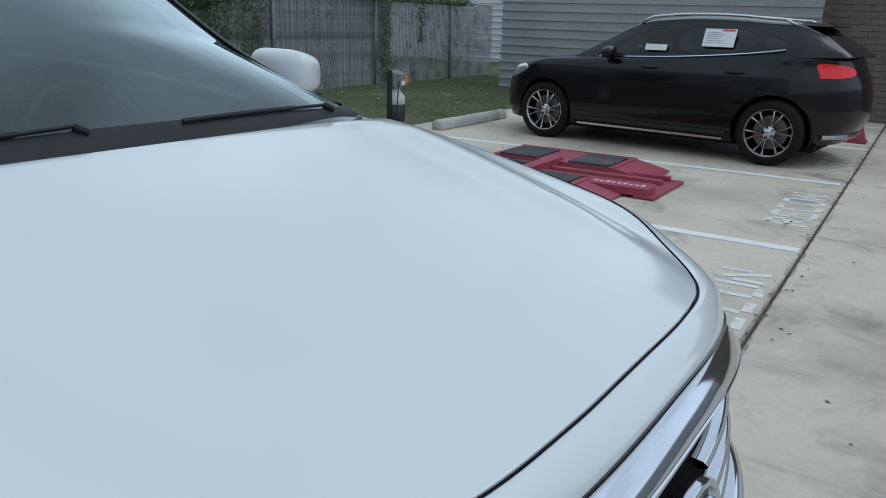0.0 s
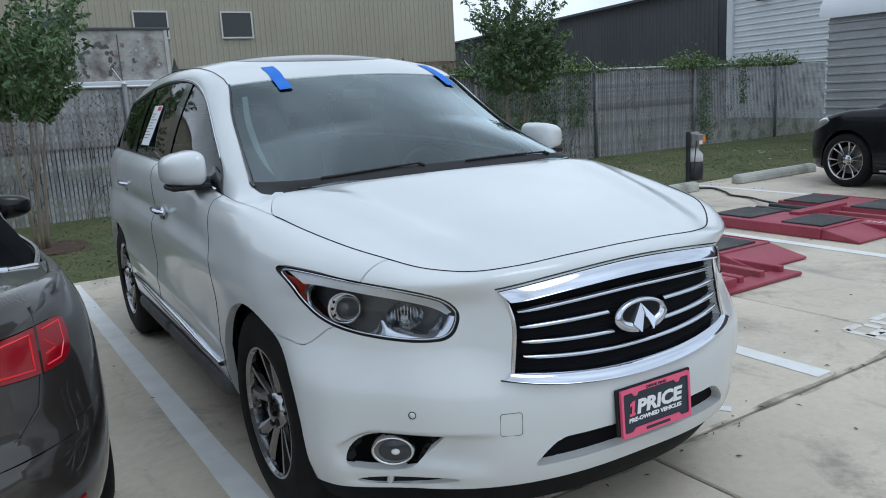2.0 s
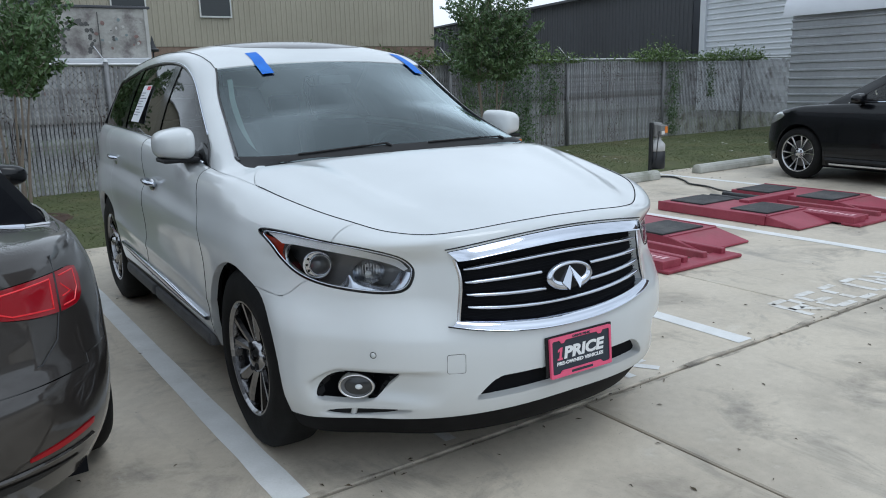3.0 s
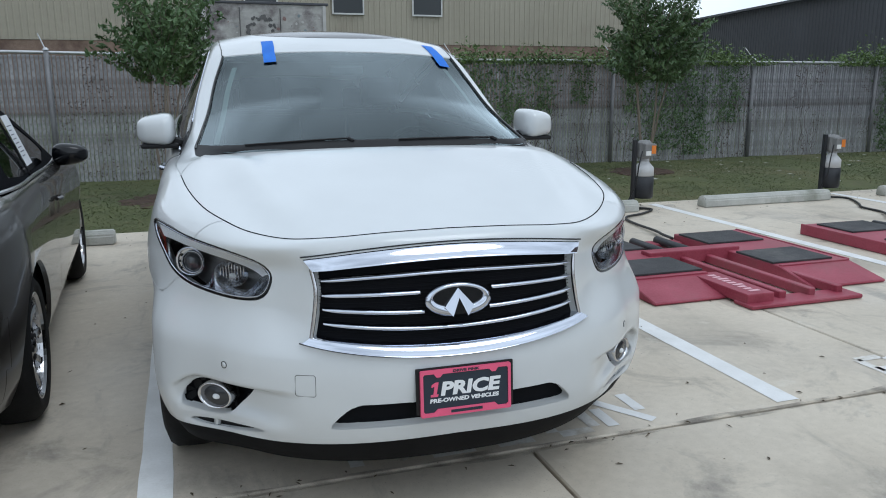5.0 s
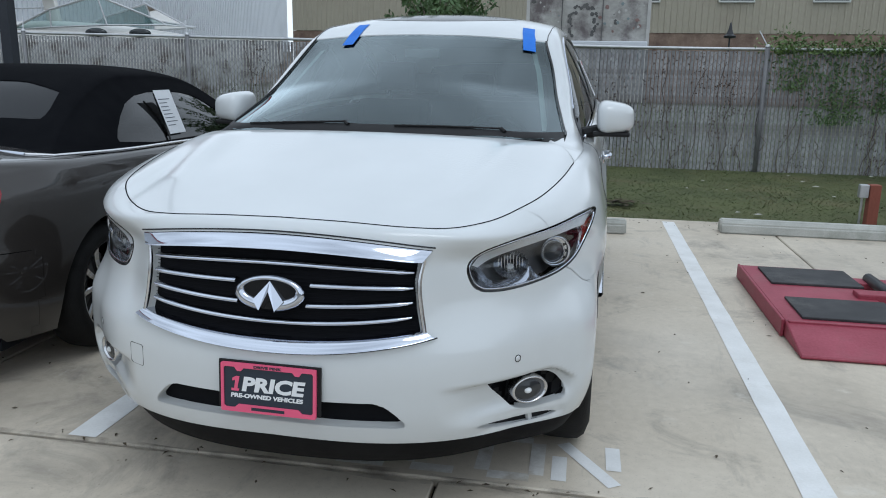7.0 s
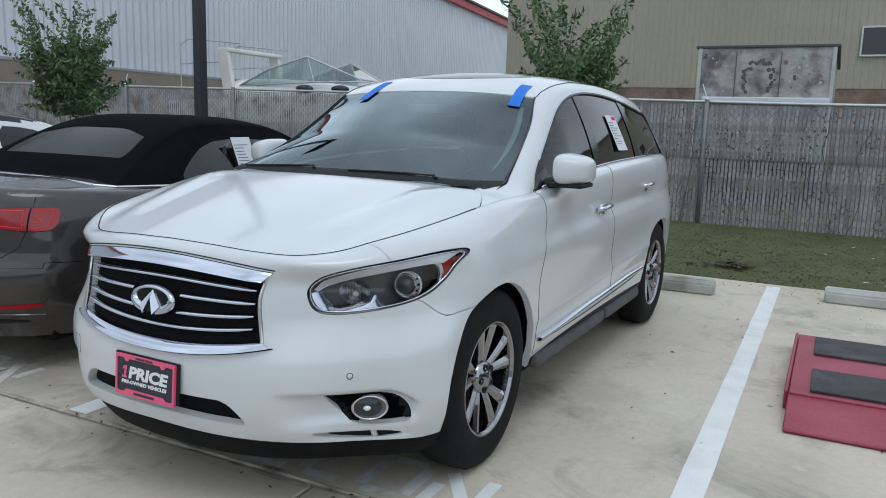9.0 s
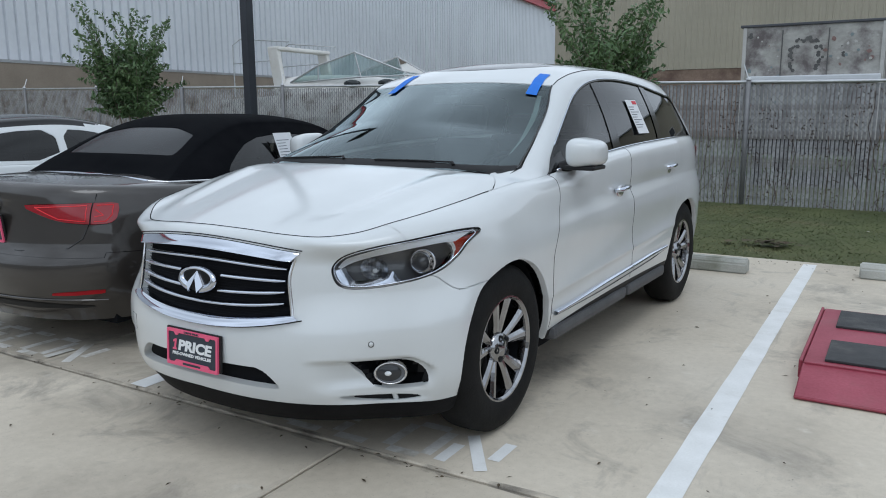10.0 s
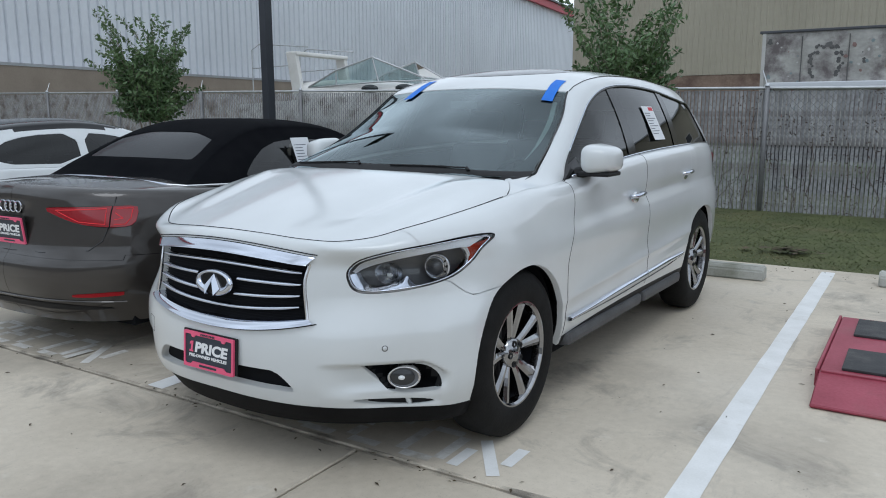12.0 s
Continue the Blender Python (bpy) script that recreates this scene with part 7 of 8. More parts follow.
def on_tail(P, x, z, push=0.0):
    w, yr = float(spline(P["half_width"], z)[0]), float(spline(P["tail"], z)[0])
    k1 = P["knees"][1]
    n, m = P["rear_power"]
    a = min(0.9999, (abs(x) / w) ** n)
    return Vector((x, k1 + (yr - k1) * (1 - a) ** (1 / m) + push, z))


def convertible():
    car = thing("convertible", pose(-2.575, 4.775, 0, 0, 0, 184.1), "dark brown-grey convertible with a black soft top, wet with rain", "car")
    lampo = rounded([(0.255, 0.890), (0.50, 0.897), (0.70, 0.900), (0.752, 0.898), (0.755, 0.815), (0.742, 0.778), (0.66, 0.776), (0.52, 0.796), (0.38, 0.845)], 1)
    refl = rounded([(0.46, 0.388), (0.76, 0.402), (0.76, 0.376), (0.52, 0.371)], 1)
    lamps = [("tail_lamp", lampo, False, DARK_RED_LENS, "dark red tail lamp with bright bars"), ("rear_reflector", refl, False, MAROON_LENS, "slim red reflector"), ("headlamp", rounded([(0.45, 0.60), (0.82, 0.68), (0.84, 0.62), (0.62, 0.55)], 2), True, LENS, "")]
    skin, rear = lower_car(car, COMPACT, GREY_PAINT, lamps, 0.318, (0.88, 3.475), 0.225, "ten", RIM_CHROME, (1.35, 2.62), 1.22, 3.62)
    for s in (1, -1):
        part("lamp_split", tube([on_tail(COMPACT, s * 0.665, z, 0.006) for z in np.linspace(0.776, 0.900, 5)], 0.004, 4), GLOSS_BLACK, car)
        for loop in (((0.68, 0.886), (0.735, 0.886), (0.738, 0.83), (0.722, 0.794), (0.68, 0.793)), ((0.38, 0.877), (0.645, 0.886), (0.645, 0.796), (0.52, 0.812), (0.38, 0.877)), ((0.68, 0.862), (0.712, 0.828), (0.68, 0.822))):
            part("light_bar", tube([on_tail(COMPACT, s * (a[0] + (b[0] - a[0]) * f / 6), a[1] + (b[1] - a[1]) * f / 6, 0.005) for a, b in zip(loop, loop[1:]) for f in range(6)] + [on_tail(COMPACT, s * loop[-1][0], loop[-1][1], 0.005)], 0.003, 5), BRIGHT_RED, car, "bright red light bar")
        part("lid_seam", tube([on_tail(COMPACT, s * x, z, 0.002) for x, z in ((0.665, 0.95), (0.665, 0.80), (0.64, 0.70), (0.58, 0.645), (0.30, 0.628), (0.0, 0.625))], 0.003, 4), GLOSS_BLACK, car)
    rows = [[on_tail(COMPACT, x, z, 0.006 if z > 0.25 else -0.02) for z in (0.33 - 0.04 * (abs(x) / 0.7) ** 4, 0.30, 0.25, 0.215)] for x in np.linspace(-0.66, 0.66, 33)]
    surface_strip(rows, DARK_PLASTIC, "diffuser", rear, "black rear diffuser")
    part("bumper_crease", tube([on_tail(COMPACT, x, 0.352 - 0.03 * (abs(x) / 0.8) ** 4, 0.004) for x in np.linspace(-0.72, 0.72, 33)], 0.006, 5), GREY_PAINT, rear)
    text_plate(car, pose(0, on_tail(COMPACT, 0, 0.74).y + 0.02, 0.745, 6, 0, 180), 0.31, 0.160)
    for k in range(4):
        c = on_tail(COMPACT, 0.075 - 0.05 * k, 0.885, 0.008)
        ring = part("ring_badge", tube([(c.x + 0.033 * math.cos(a), c.y, c.z + 0.033 * math.sin(a)) for a in (2 * math.pi * i / 24 for i in range(25))], 0.005, 6, cap=False), CHROME, car, "chrome ring badge")
    part("brake_light", box(-0.17, 4.30, 0.972, 0.17, 4.322, 0.982, 0.003, 1), DARK_RED_LENS, car)
    G = dict(belt=[(1.15, 0.76, 0.915), (1.9, 0.80, 0.930), (2.6, 0.80, 0.945), (3.2, 0.80, 0.958), (3.72, 0.73, 0.975)],
             roof=[(1.15, 0.76, 0.925), (1.45, 0.68, 1.10), (1.85, 0.575, 1.300), (2.1, 0.56, 1.345), (2.5, 0.56, 1.362), (2.85, 0.57, 1.345), (3.15, 0.60, 1.245), (3.45, 0.66, 1.10), (3.66, 0.72, 0.985), (3.72, 0.73, 0.976)], crown=0.035)
    top = Skin(cabin_skin(G, 90, 30), lambda i, j, c: "soft_top" if c[1] > 1.86 or abs(c[0]) > spline(G["roof"], c[1])[0] * 0.93 else "screen")
    side = rounded([(1.52, 0.955), (1.80, 1.145), (2.0, 1.225), (2.45, 1.250), (2.80, 1.222), (3.06, 1.09), (3.20, 0.975)], 1)
    for s in (-1, 1):
        top.cut(f"side_{s}", side, (1, 2), lambda p, s=s: p[0] * s > 0.45)
    back = rounded([(-0.45, 3.08), (0.45, 3.08), (0.54, 3.39), (0.50, 3.42), (-0.50, 3.42), (-0.54, 3.39)], 1)
    top.cut("back", back, (0, 1), lambda p: p[1] > 2.9)
    top.panel("soft_top", ROOF_CLOTH, car, "black fabric soft top", gap=0)
    top.panel("screen", SIDE_GLASS, car, "windscreen", "windscreen")
    back_glass = shader("wet_rear_glass", (0.012, 0.013, 0.015), 0.22, 0.0, Coat_Weight=0.1, Specular_IOR_Level=0.1)
    beaded(back_glass)
    top.panel("back", back_glass, car, "dark rear window", "rear_window", push=-0.004)
    for s in (-1, 1):
        g = top.panel(f"side_{s}", TINTED, car, "dark side window", "side_window", push=-0.004)
        part("window_post", tube([Vector((s * (spline(G["belt"], 2.62)[0] + 0.002), 2.62, 0.955)), Vector((s * 0.675, 2.56, 1.235))], 0.006, 5), GLOSS_BLACK, g)
        part("belt_chrome", tube([(s * (spline(G["belt"], y)[0] + 0.012), y, spline(G["belt"], y)[1] + 0.008) for y in np.linspace(1.35, 3.66, 30)] + [(s * 0.66, 3.74, 0.992)], 0.009, 6), SATIN, car, "bright belt trim")
    part("deck_chrome", tube([(x, 3.74 + 0.03 * (1 - (x / 0.66) ** 2), 0.992 + 0.03 * (1 - (x / 0.66) ** 2)) for x in np.linspace(-0.66, 0.66, 21)], 0.010, 6), CHROME, car, "bright deck trim")
    mirrors(car, 0.91, 1.60, 0.975, BLACK_PAINT)
    seats(car, (1.75, 2.5))
    for s in (-1, 1):
        part("door_handle", tube([(s * 0.895, 2.28, 0.80), (s * 0.915, 2.34, 0.805), (s * 0.915, 2.42, 0.81), (s * 0.895, 2.48, 0.81)], 0.011, 6), GREY_PAINT, car)
    # printed sheet in the side window that faces the white car
    base = car.matrix_basis
    p, q = base @ Vector((-0.750, 2.50, 1.04)), base @ Vector((-0.690, 2.50, 1.20))
    up = (q - p).normalized()
    fx = (base.to_3x3() @ Vector((0, -1, 0))).normalized()
    fn = up.cross(fx).normalized()
    m = Matrix.Identity(4)
    for k in range(3):
        m[k][0], m[k][1], m[k][2], m[k][3] = fx[k], fn[k], up[k], ((p + q) / 2 - fn * 0.022)[k]
    paper_sheet(m, 0.20, 0.27, 8, False)


convertible()

CROSSOVER = dict(
    half_width=[(0.18, 0.84), (0.32, 0.895), (0.45, 0.905), (0.60, 0.902), (0.80, 0.895), (0.92, 0.88), (1.05, 0.83)],
    nose=[(0.18, 0.10), (0.35, 0.03), (0.50, 0.02), (0.70, 0.05), (0.90, 0.13), (1.05, 0.2)],
    lamp_reach=0.42,
    tail=[(0.18, 4.10), (0.35, 4.26), (0.52, 4.34), (0.70, 4.34), (0.90, 4.30), (1.10, 4.20)],
    knees=(0.9, 3.4), front_power=(2.5, 2.2), rear_power=(2.3, 1.9), track=0.785,
    bottom=[(0.0, 0.22), (1.0, 0.21), (2.0, 0.21), (3.0, 0.24)],
    shoulder=[(0.0, 0.74), (0.5, 0.80), (1.0, 0.92), (2.0, 0.98), (3.0, 1.0)],
    top=[(0.0, 0.0, 0.16, 0.84), (0.35, 0.42, 0.22, 0.865), (0.6, 0.60, 0.42, 0.905), (0.85, 0.69, 0.75, 0.955), (1.0, 0.73, 0.98, 0.985), (1.16, 0.78, 1.30, 1.01), (1.4, 0.81, 1.94, 1.03), (2.0, 0.80, 3.50, 1.10), (2.35, 0.70, 3.85, 1.13), (2.6, 0.53, 4.02, 1.14), (3.0, 0.0, 4.16, 1.14)],
    round=(0.45, 0.40, 0.10), bumpers=(0.55, 3.95, 0.62),
    cut_height=[(0.0, 1.04), (0.5, 1.03), (0.79, 1.01)], boot_height=[(0.0, 1.14), (0.8, 1.10)],
)


def crossover():
    car = thing("black_crossover", pose(8.80, 5.0, 0, 0, 0, 176), "glossy black compact crossover with two-tone alloy wheels", "car")
    lampo = rounded([(0.30, 0.985), (0.42, 1.06), (0.893, 1.075), (0.897, 0.95), (0.86, 0.92), (0.45, 0.925)], 2)
    head = rounded([(0.48, 0.74), (0.70, 0.84), (0.84, 0.90), (0.87, 0.86), (0.80, 0.74), (0.58, 0.68)], 2)
    lamps = [("tail_lamp", lampo, False, LIT_RED, "red tail lamp"), ("headlamp", head, True, REFLECTOR, "bright headlamp")]
    skin, rear = lower_car(car, CROSSOVER, BLACK_PAINT, lamps, 0.345, (0.87, 3.57), 0.245, "bicolour", RIM_CHROME, (1.30, 2.40, 3.30), 1.28, None, True)
    G = dict(belt=[(1.20, 0.785, 1.00), (1.9, 0.81, 1.028), (2.8, 0.81, 1.068), (3.5, 0.80, 1.10), (3.9, 0.735, 1.13), (4.20, 0.58, 1.14)],
             roof=[(1.20, 0.78, 1.01), (1.55, 0.67, 1.22), (1.95, 0.60, 1.425), (2.3, 0.575, 1.475), (2.8, 0.57, 1.49), (3.35, 0.565, 1.46), (3.72, 0.555, 1.425), (3.97, 0.555, 1.31), (4.20, 0.56, 1.145)], crown=0.03)
    top = Skin(cabin_skin(G, 80, 26), lambda i, j, c: "roof" if c[1] > 1.93 or abs(c[0]) > spline(G["roof"], c[1])[0] * 0.93 else "screen")
    wins = [rounded([(1.60, 1.055), (1.86, 1.245), (2.05, 1.33), (2.36, 1.375), (2.40, 1.072)], 1), rounded([(2.47, 1.08), (2.44, 1.378), (2.85, 1.388), (3.28, 1.355), (3.30, 1.165)], 1), rounded([(3.36, 1.18), (3.35, 1.335), (3.52, 1.295), (3.66, 1.225)], 2)]
    for k, w in enumerate(wins):
        for s in (-1, 1):
            top.cut(f"side{k}_{s}", w, (1, 2), lambda p, s=s: p[0] * s > 0.4)
    top.cut("back", rounded([(-0.46, 3.86), (0.46, 3.86), (0.5, 4.12), (-0.5, 4.12)], 2), (0, 1), lambda p: p[1] > 3.75)
    top.panel("roof", BLACK_PAINT, car, gap=0)
    top.panel("screen", SIDE_GLASS, car, "windscreen", "windscreen")
    top.panel("back", TINTED, car, "dark rear window", "rear_window")
    for k in range(3):
        for s in (-1, 1):
            top.panel(f"side{k}_{s}", SIDE_GLASS if k == 0 else TINTED, car, "side window", "side_window", push=-0.004)
    for s in (-1, 1):
        rail = [(s * spline(G["roof"], y)[0] * 0.97, y, spline(G["roof"], y)[1] + (0.035 if 2.0 < y < 3.55 else -0.01)) for y in [1.93] + list(np.linspace(2.05, 3.5, 20)) + [3.62]]
        part("roof_rail", tube(rail, 0.014, 8), SATIN, car, "satin silver roof rail", smooth=True)
        part("belt_chrome", tube([(s * (spline(G["belt"], y)[0] + 0.008 - 0.40 * 0.07 * max(0, (y - 2.2) / 1.4) ** 2), y, spline(G["belt"], y)[1] + 0.012 + 0.07 * max(0, (y - 2.2) / 1.4) ** 2) for y in np.linspace(1.55, 3.6, 30)], 0.008, 6), CHROME, car, "bright belt trim")
        part("sill_trim", box(s * 0.895 if s < 0 else 0.86, 1.35, 0.225, -0.86 if s < 0 else 0.895, 3.1, 0.255, 0.006, 1), SATIN, car, "satin sill trim")
        part("lower_cladding", tube([(s * 0.893, 1.30, 0.30), (s * 0.895, 3.15, 0.30)], 0.03, 6), DARK_PLASTIC, car)
        for y in (2.2, 3.15):
            part("door_handle", tube([(s * 0.885, y - 0.09, 0.935), (s * 0.91, y - 0.04, 0.94), (s * 0.91, y + 0.05, 0.945), (s * 0.885, y + 0.09, 0.945)], 0.011, 6), BLACK_PAINT, car)
    part("spoiler", box(-0.50, 3.66, 1.418, 0.50, 3.93, 1.443, 0.012), BLACK_PAINT, car)
    part("rear_skid", tube([on_tail(CROSSOVER, x, 0.33, 0.004) for x in np.linspace(-0.62, 0.62, 21)], 0.03, 6), SATIN, rear, "silver rear skid strip")
    mirrors(car, 0.93, 1.72, 1.08, BLACK_PAINT)
    seats(car, (1.85, 2.7), 0.42)
    base = car.matrix_basis
    for y, w, h, hd in ((2.90, 0.34, 0.20, True), (2.22, 0.25, 0.07, False)):
        p, q = base @ Vector((0.782, y, 1.13)), base @ Vector((0.70, y, 1.33))
        up = (q - p).normalized()
        fx = (base.to_3x3() @ Vector((0, 1, 0))).normalized()
        fn = up.cross(fx).normalized()
        mid = p + (q - p) * 0.72 if hd else p + (q - p) * 0.1
        m = Matrix.Identity(4)
        for k in range(3):
            m[k][0], m[k][1], m[k][2], m[k][3] = fx[k], fn[k], up[k], (mid - fn * 0.018)[k]
        paper_sheet(m, w, h, 6 if hd else 2, hd)
    return car


black_car = crossover()


def white_hatch():
    car = thing("white_hatchback", at_lot(-5.25, 4.95, 0, 0, 0, 180), "white hatchback with a dark roof and dark windows", "car")
    lamps = [("tail_lamp", rounded([(0.52, 0.88), (0.88, 0.92), (0.88, 0.80), (0.60, 0.80)], 2), False, RED_LENS, "red tail lamp"), ("headlamp", rounded([(0.45, 0.60), (0.82, 0.70), (0.84, 0.62), (0.62, 0.55)], 2), True, REFLECTOR, "")]
    lower_car(car, COMPACT, WHITE_PAINT, lamps, 0.32, (0.88, 3.475), 0.225, "double", RIM_CHROME, (1.35, 2.40, 3.25), 1.22, 3.95)
    G = dict(belt=[(1.15, 0.76, 0.915), (1.9, 0.80, 0.930), (2.6, 0.80, 0.945), (3.4, 0.80, 0.965), (4.05, 0.74, 0.99)],
             roof=[(1.15, 0.76, 0.925), (1.5, 0.66, 1.14), (1.9, 0.58, 1.30), (2.2, 0.56, 1.355), (2.8, 0.555, 1.36), (3.3, 0.55, 1.30), (3.7, 0.57, 1.20), (4.05, 0.66, 1.0)], crown=0.03)
    top = Skin(cabin_skin(G, 70, 24), lambda i, j, c: "screen" if c[1] < 1.88 and abs(c[0]) < spline(G["roof"], c[1])[0] * 0.93 else ("roof_panel" if (abs(c[0]) < 0.535 or c[2] > 1.285) and 1.88 <= c[1] < 3.3 else ("back" if c[1] >= 3.3 and abs(c[0]) < 0.5 else "roof_frame")))
    for k, w in enumerate((rounded([(1.55, 0.955), (1.85, 1.16), (2.1, 1.235), (2.40, 1.255), (2.44, 0.965)], 1), rounded([(2.52, 0.968), (2.48, 1.257), (2.95, 1.245), (3.25, 1.17), (3.42, 1.0)], 1))):
        for s in (-1, 1):
            top.cut(f"side{k}_{s}", w, (1, 2), lambda p, s=s: p[0] * s > 0.4)
    top.panel("roof_frame", WHITE_PAINT, car, gap=0)
    top.panel("roof_panel", GLOSS_BLACK, car, "dark roof panel", gap=0)
    top.panel("screen", SIDE_GLASS, car, part_name="windscreen")
    top.panel("back", TINTED, car, part_name="rear_window")
    for k in range(2):
        for s in (-1, 1):
            top.panel(f"side{k}_{s}", TINTED, car, part_name="side_window", push=-0.004)
    mirrors(car, 0.93, 1.62, 0.985, WHITE_PAINT)
    seats(car, (1.75, 2.5))


white_hatch()
far_car = copy_thing(black_car, at_lot(-7.75, 5.0, 0, 0, 0, 180))
tagged(far_car, "dark hatchback parked far along the row")

# ---- buildings and things behind the fence ----
def ribbed(p, q, z0, z1, pitch, depth, horizontal=False, share=0.35):
    """A sheet wall from p to q with folded ribs, upright or level."""
    bm = bmesh.new()
    p, q = Vector((*p, 0)), Vector((*q, 0))
    run = (q - p).length
    way = (q - p) / run
    out = Vector((way.y, -way.x, 0))
    length = (z1 - z0) if horizontal else run
    n = max(1, int(length / pitch))
    prof = []
    for k in range(n):
        a = k * length / n
        w = length / n
        prof += [(a, 0), (a + w * (1 - share), 0), (a + w * (1 - share * 0.75), depth), (a + w * (1 - share * 0.25), depth)]
    prof.append((length, 0))
    rows = []
    for a, d in prof:
        if horizontal:
            rows.append((bm.verts.new(p + out * d + Vector((0, 0, z0 + a))), bm.verts.new(q + out * d + Vector((0, 0, z0 + a)))))
        else:
            rows.append((bm.verts.new(p + way * a + out * d + Vector((0, 0, z0))), bm.verts.new(p + way * a + out * d + Vector((0, 0, z1)))))
    for a, b in zip(rows, rows[1:]):
        bm.faces.new((a[0], b[0], b[1], a[1]))
    bmesh.ops.recalc_face_normals(bm, faces=bm.faces)
    return bm


def wall_box(p, q, z0, z1, thick):
    """A plain wall slab from p to q, thick towards the back."""
    p, q = Vector((*p, 0)), Vector((*q, 0))
    way = (q - p).normalized()
    back = Vector((-way.y, way.x, 0)) * thick
    bm = bmesh.new()
    low = [bm.verts.new(v + Vector((0, 0, z0))) for v in (p, q, q + back, p + back)]
    top = [bm.verts.new(v + Vector((0, 0, z1))) for v in (p, q, q + back, p + back)]
    bm.faces.new(low[::-1])
    bm.faces.new(top)
    for k in range(4):
        bm.faces.new((low[k], low[(k + 1) % 4], top[(k + 1) % 4], top[k]))
    return bm


def beige_building():
    ob = thing("beige_building", pose(0, 0, 0), "two-storey beige metal-sided building with dark windows, rusty base", "building")
    part("siding", ribbed((-16.5, 40), (24.9, 40), 3.45, 9.5, 0.30, 0.035), BEIGE_METAL, ob, "beige ribbed metal siding")
    part("base_wall", wall_box((-16.5, 40.02), (24.9, 40.02), -0.05, 3.44, 0.3), RUSTY_BRICK, ob, "brown stained masonry base")
    part("core", box(-16.45, 40.12, 3.46, 24.8, 58, 9.4), BEIGE_METAL, ob)
    part("roof", box(-16.8, 39.7, 9.5, 25.2, 58.3, 9.65), WHITE_METAL, ob)
    for x in (1.55, 6.05, 10.4):
        win = part("window", merge(box(x, 39.86, 4.92, x + 1.7, 39.95, 5.0), box(x, 39.86, 6.22, x + 1.7, 39.95, 6.3), box(x, 39.86, 5.0, x + 0.07, 39.95, 6.22), box(x + 1.63, 39.86, 5.0, x + 1.7, 39.95, 6.22)), WINDOW_FRAME, ob, "white framed dark window")
        part("pane", box(x + 0.07, 39.90, 5.0, x + 1.63, 39.93, 6.22), WINDOW_DARK, win)


def white_warehouse():
    ob = thing("white_warehouse", pose(0, 0, 0), "long white metal warehouse, tan base and red roof trim", "warehouse")
    a, b = Vector((-21.6, -8)), Vector((-33.9, 80.4))
    part("siding", ribbed(tuple(b), tuple(a), 3.15, 11.8, 0.42, 0.09, False, 0.3), WHITE_METAL, ob, "white ribbed metal siding")
    part("base_wall", wall_box(tuple(b), tuple(a), -0.05, 3.1, 0.4), TAN_BRICK, ob, "tan masonry base")
    part("ledge", wall_box((b.x + 0.12, b.y), (a.x + 0.12, a.y), 3.06, 3.16, 0.3), GREY_METAL, ob)
    part("roof_trim", wall_box((b.x + 0.15, b.y), (a.x + 0.15, a.y), 11.6, 12.25, 0.3), RED_TRIM, ob, "red metal roof trim")
    part("gutter", wall_box((b.x + 0.35, b.y), (a.x + 0.35, a.y), 12.25, 12.42, 0.3), DARK_METAL, ob)
    part("roof", wall_box((b.x - 0.2, b.y), (a.x - 0.2, a.y), 12.0, 12.2, -30), GREY_METAL, ob)


def dark_building():
    ob = thing("dark_building", pose(0, 0, 0), "plain dark grey metal industrial building", "building")
    far, near = (34.12, 56), (26.98, 21.8)
    part("siding", ribbed(far, near, 0, 5.5, 0.30, 0.03), DARK_METAL, ob)
    part("roof_edge", wall_box((far[0] - 0.1, far[1]), (near[0] - 0.1, near[1]), 5.45, 5.58, -0.3), DARK_METAL, ob)
    part("end_wall", wall_box((near[0] + 0.04, near[1]), (46, 18.0), 0, 5.45, 0.3), DARK_METAL, ob)
    part("roof", wall_box((far[0] + 0.2, far[1]), (near[0] + 0.2, near[1]), 5.30, 5.42, 14), DARK_METAL, ob)


def grey_shed():
    ob = thing("corrugated_shed", pose(0, 0, 0), "pale grey horizontally ribbed metal shed", "shed")
    part("siding", ribbed((23.3, 18.2), (22.2, 11.0), 0, 7.0, 0.20, 0.03, True), WHITE_METAL, ob)
    part("end_wall", ribbed((40, 18.6), (23.3, 18.2), 0, 7.0, 0.20, 0.03, True), WHITE_METAL, ob)
    part("corner_trim", box(23.15, 18.05, 0, 23.4, 18.3, 7.02), WHITE_METAL, ob)
    part("roof", box(22.0, 10.8, 7.0, 40, 18.8, 7.12), GREY_METAL, ob)
    for x, y in ((22.95, 16.6), (22.6, 14.1)):
        part("wall_lamp", box(x - 0.18, y - 0.16, 4.1, x - 0.02, y + 0.16, 4.24, 0.02), DARK_METAL, ob)


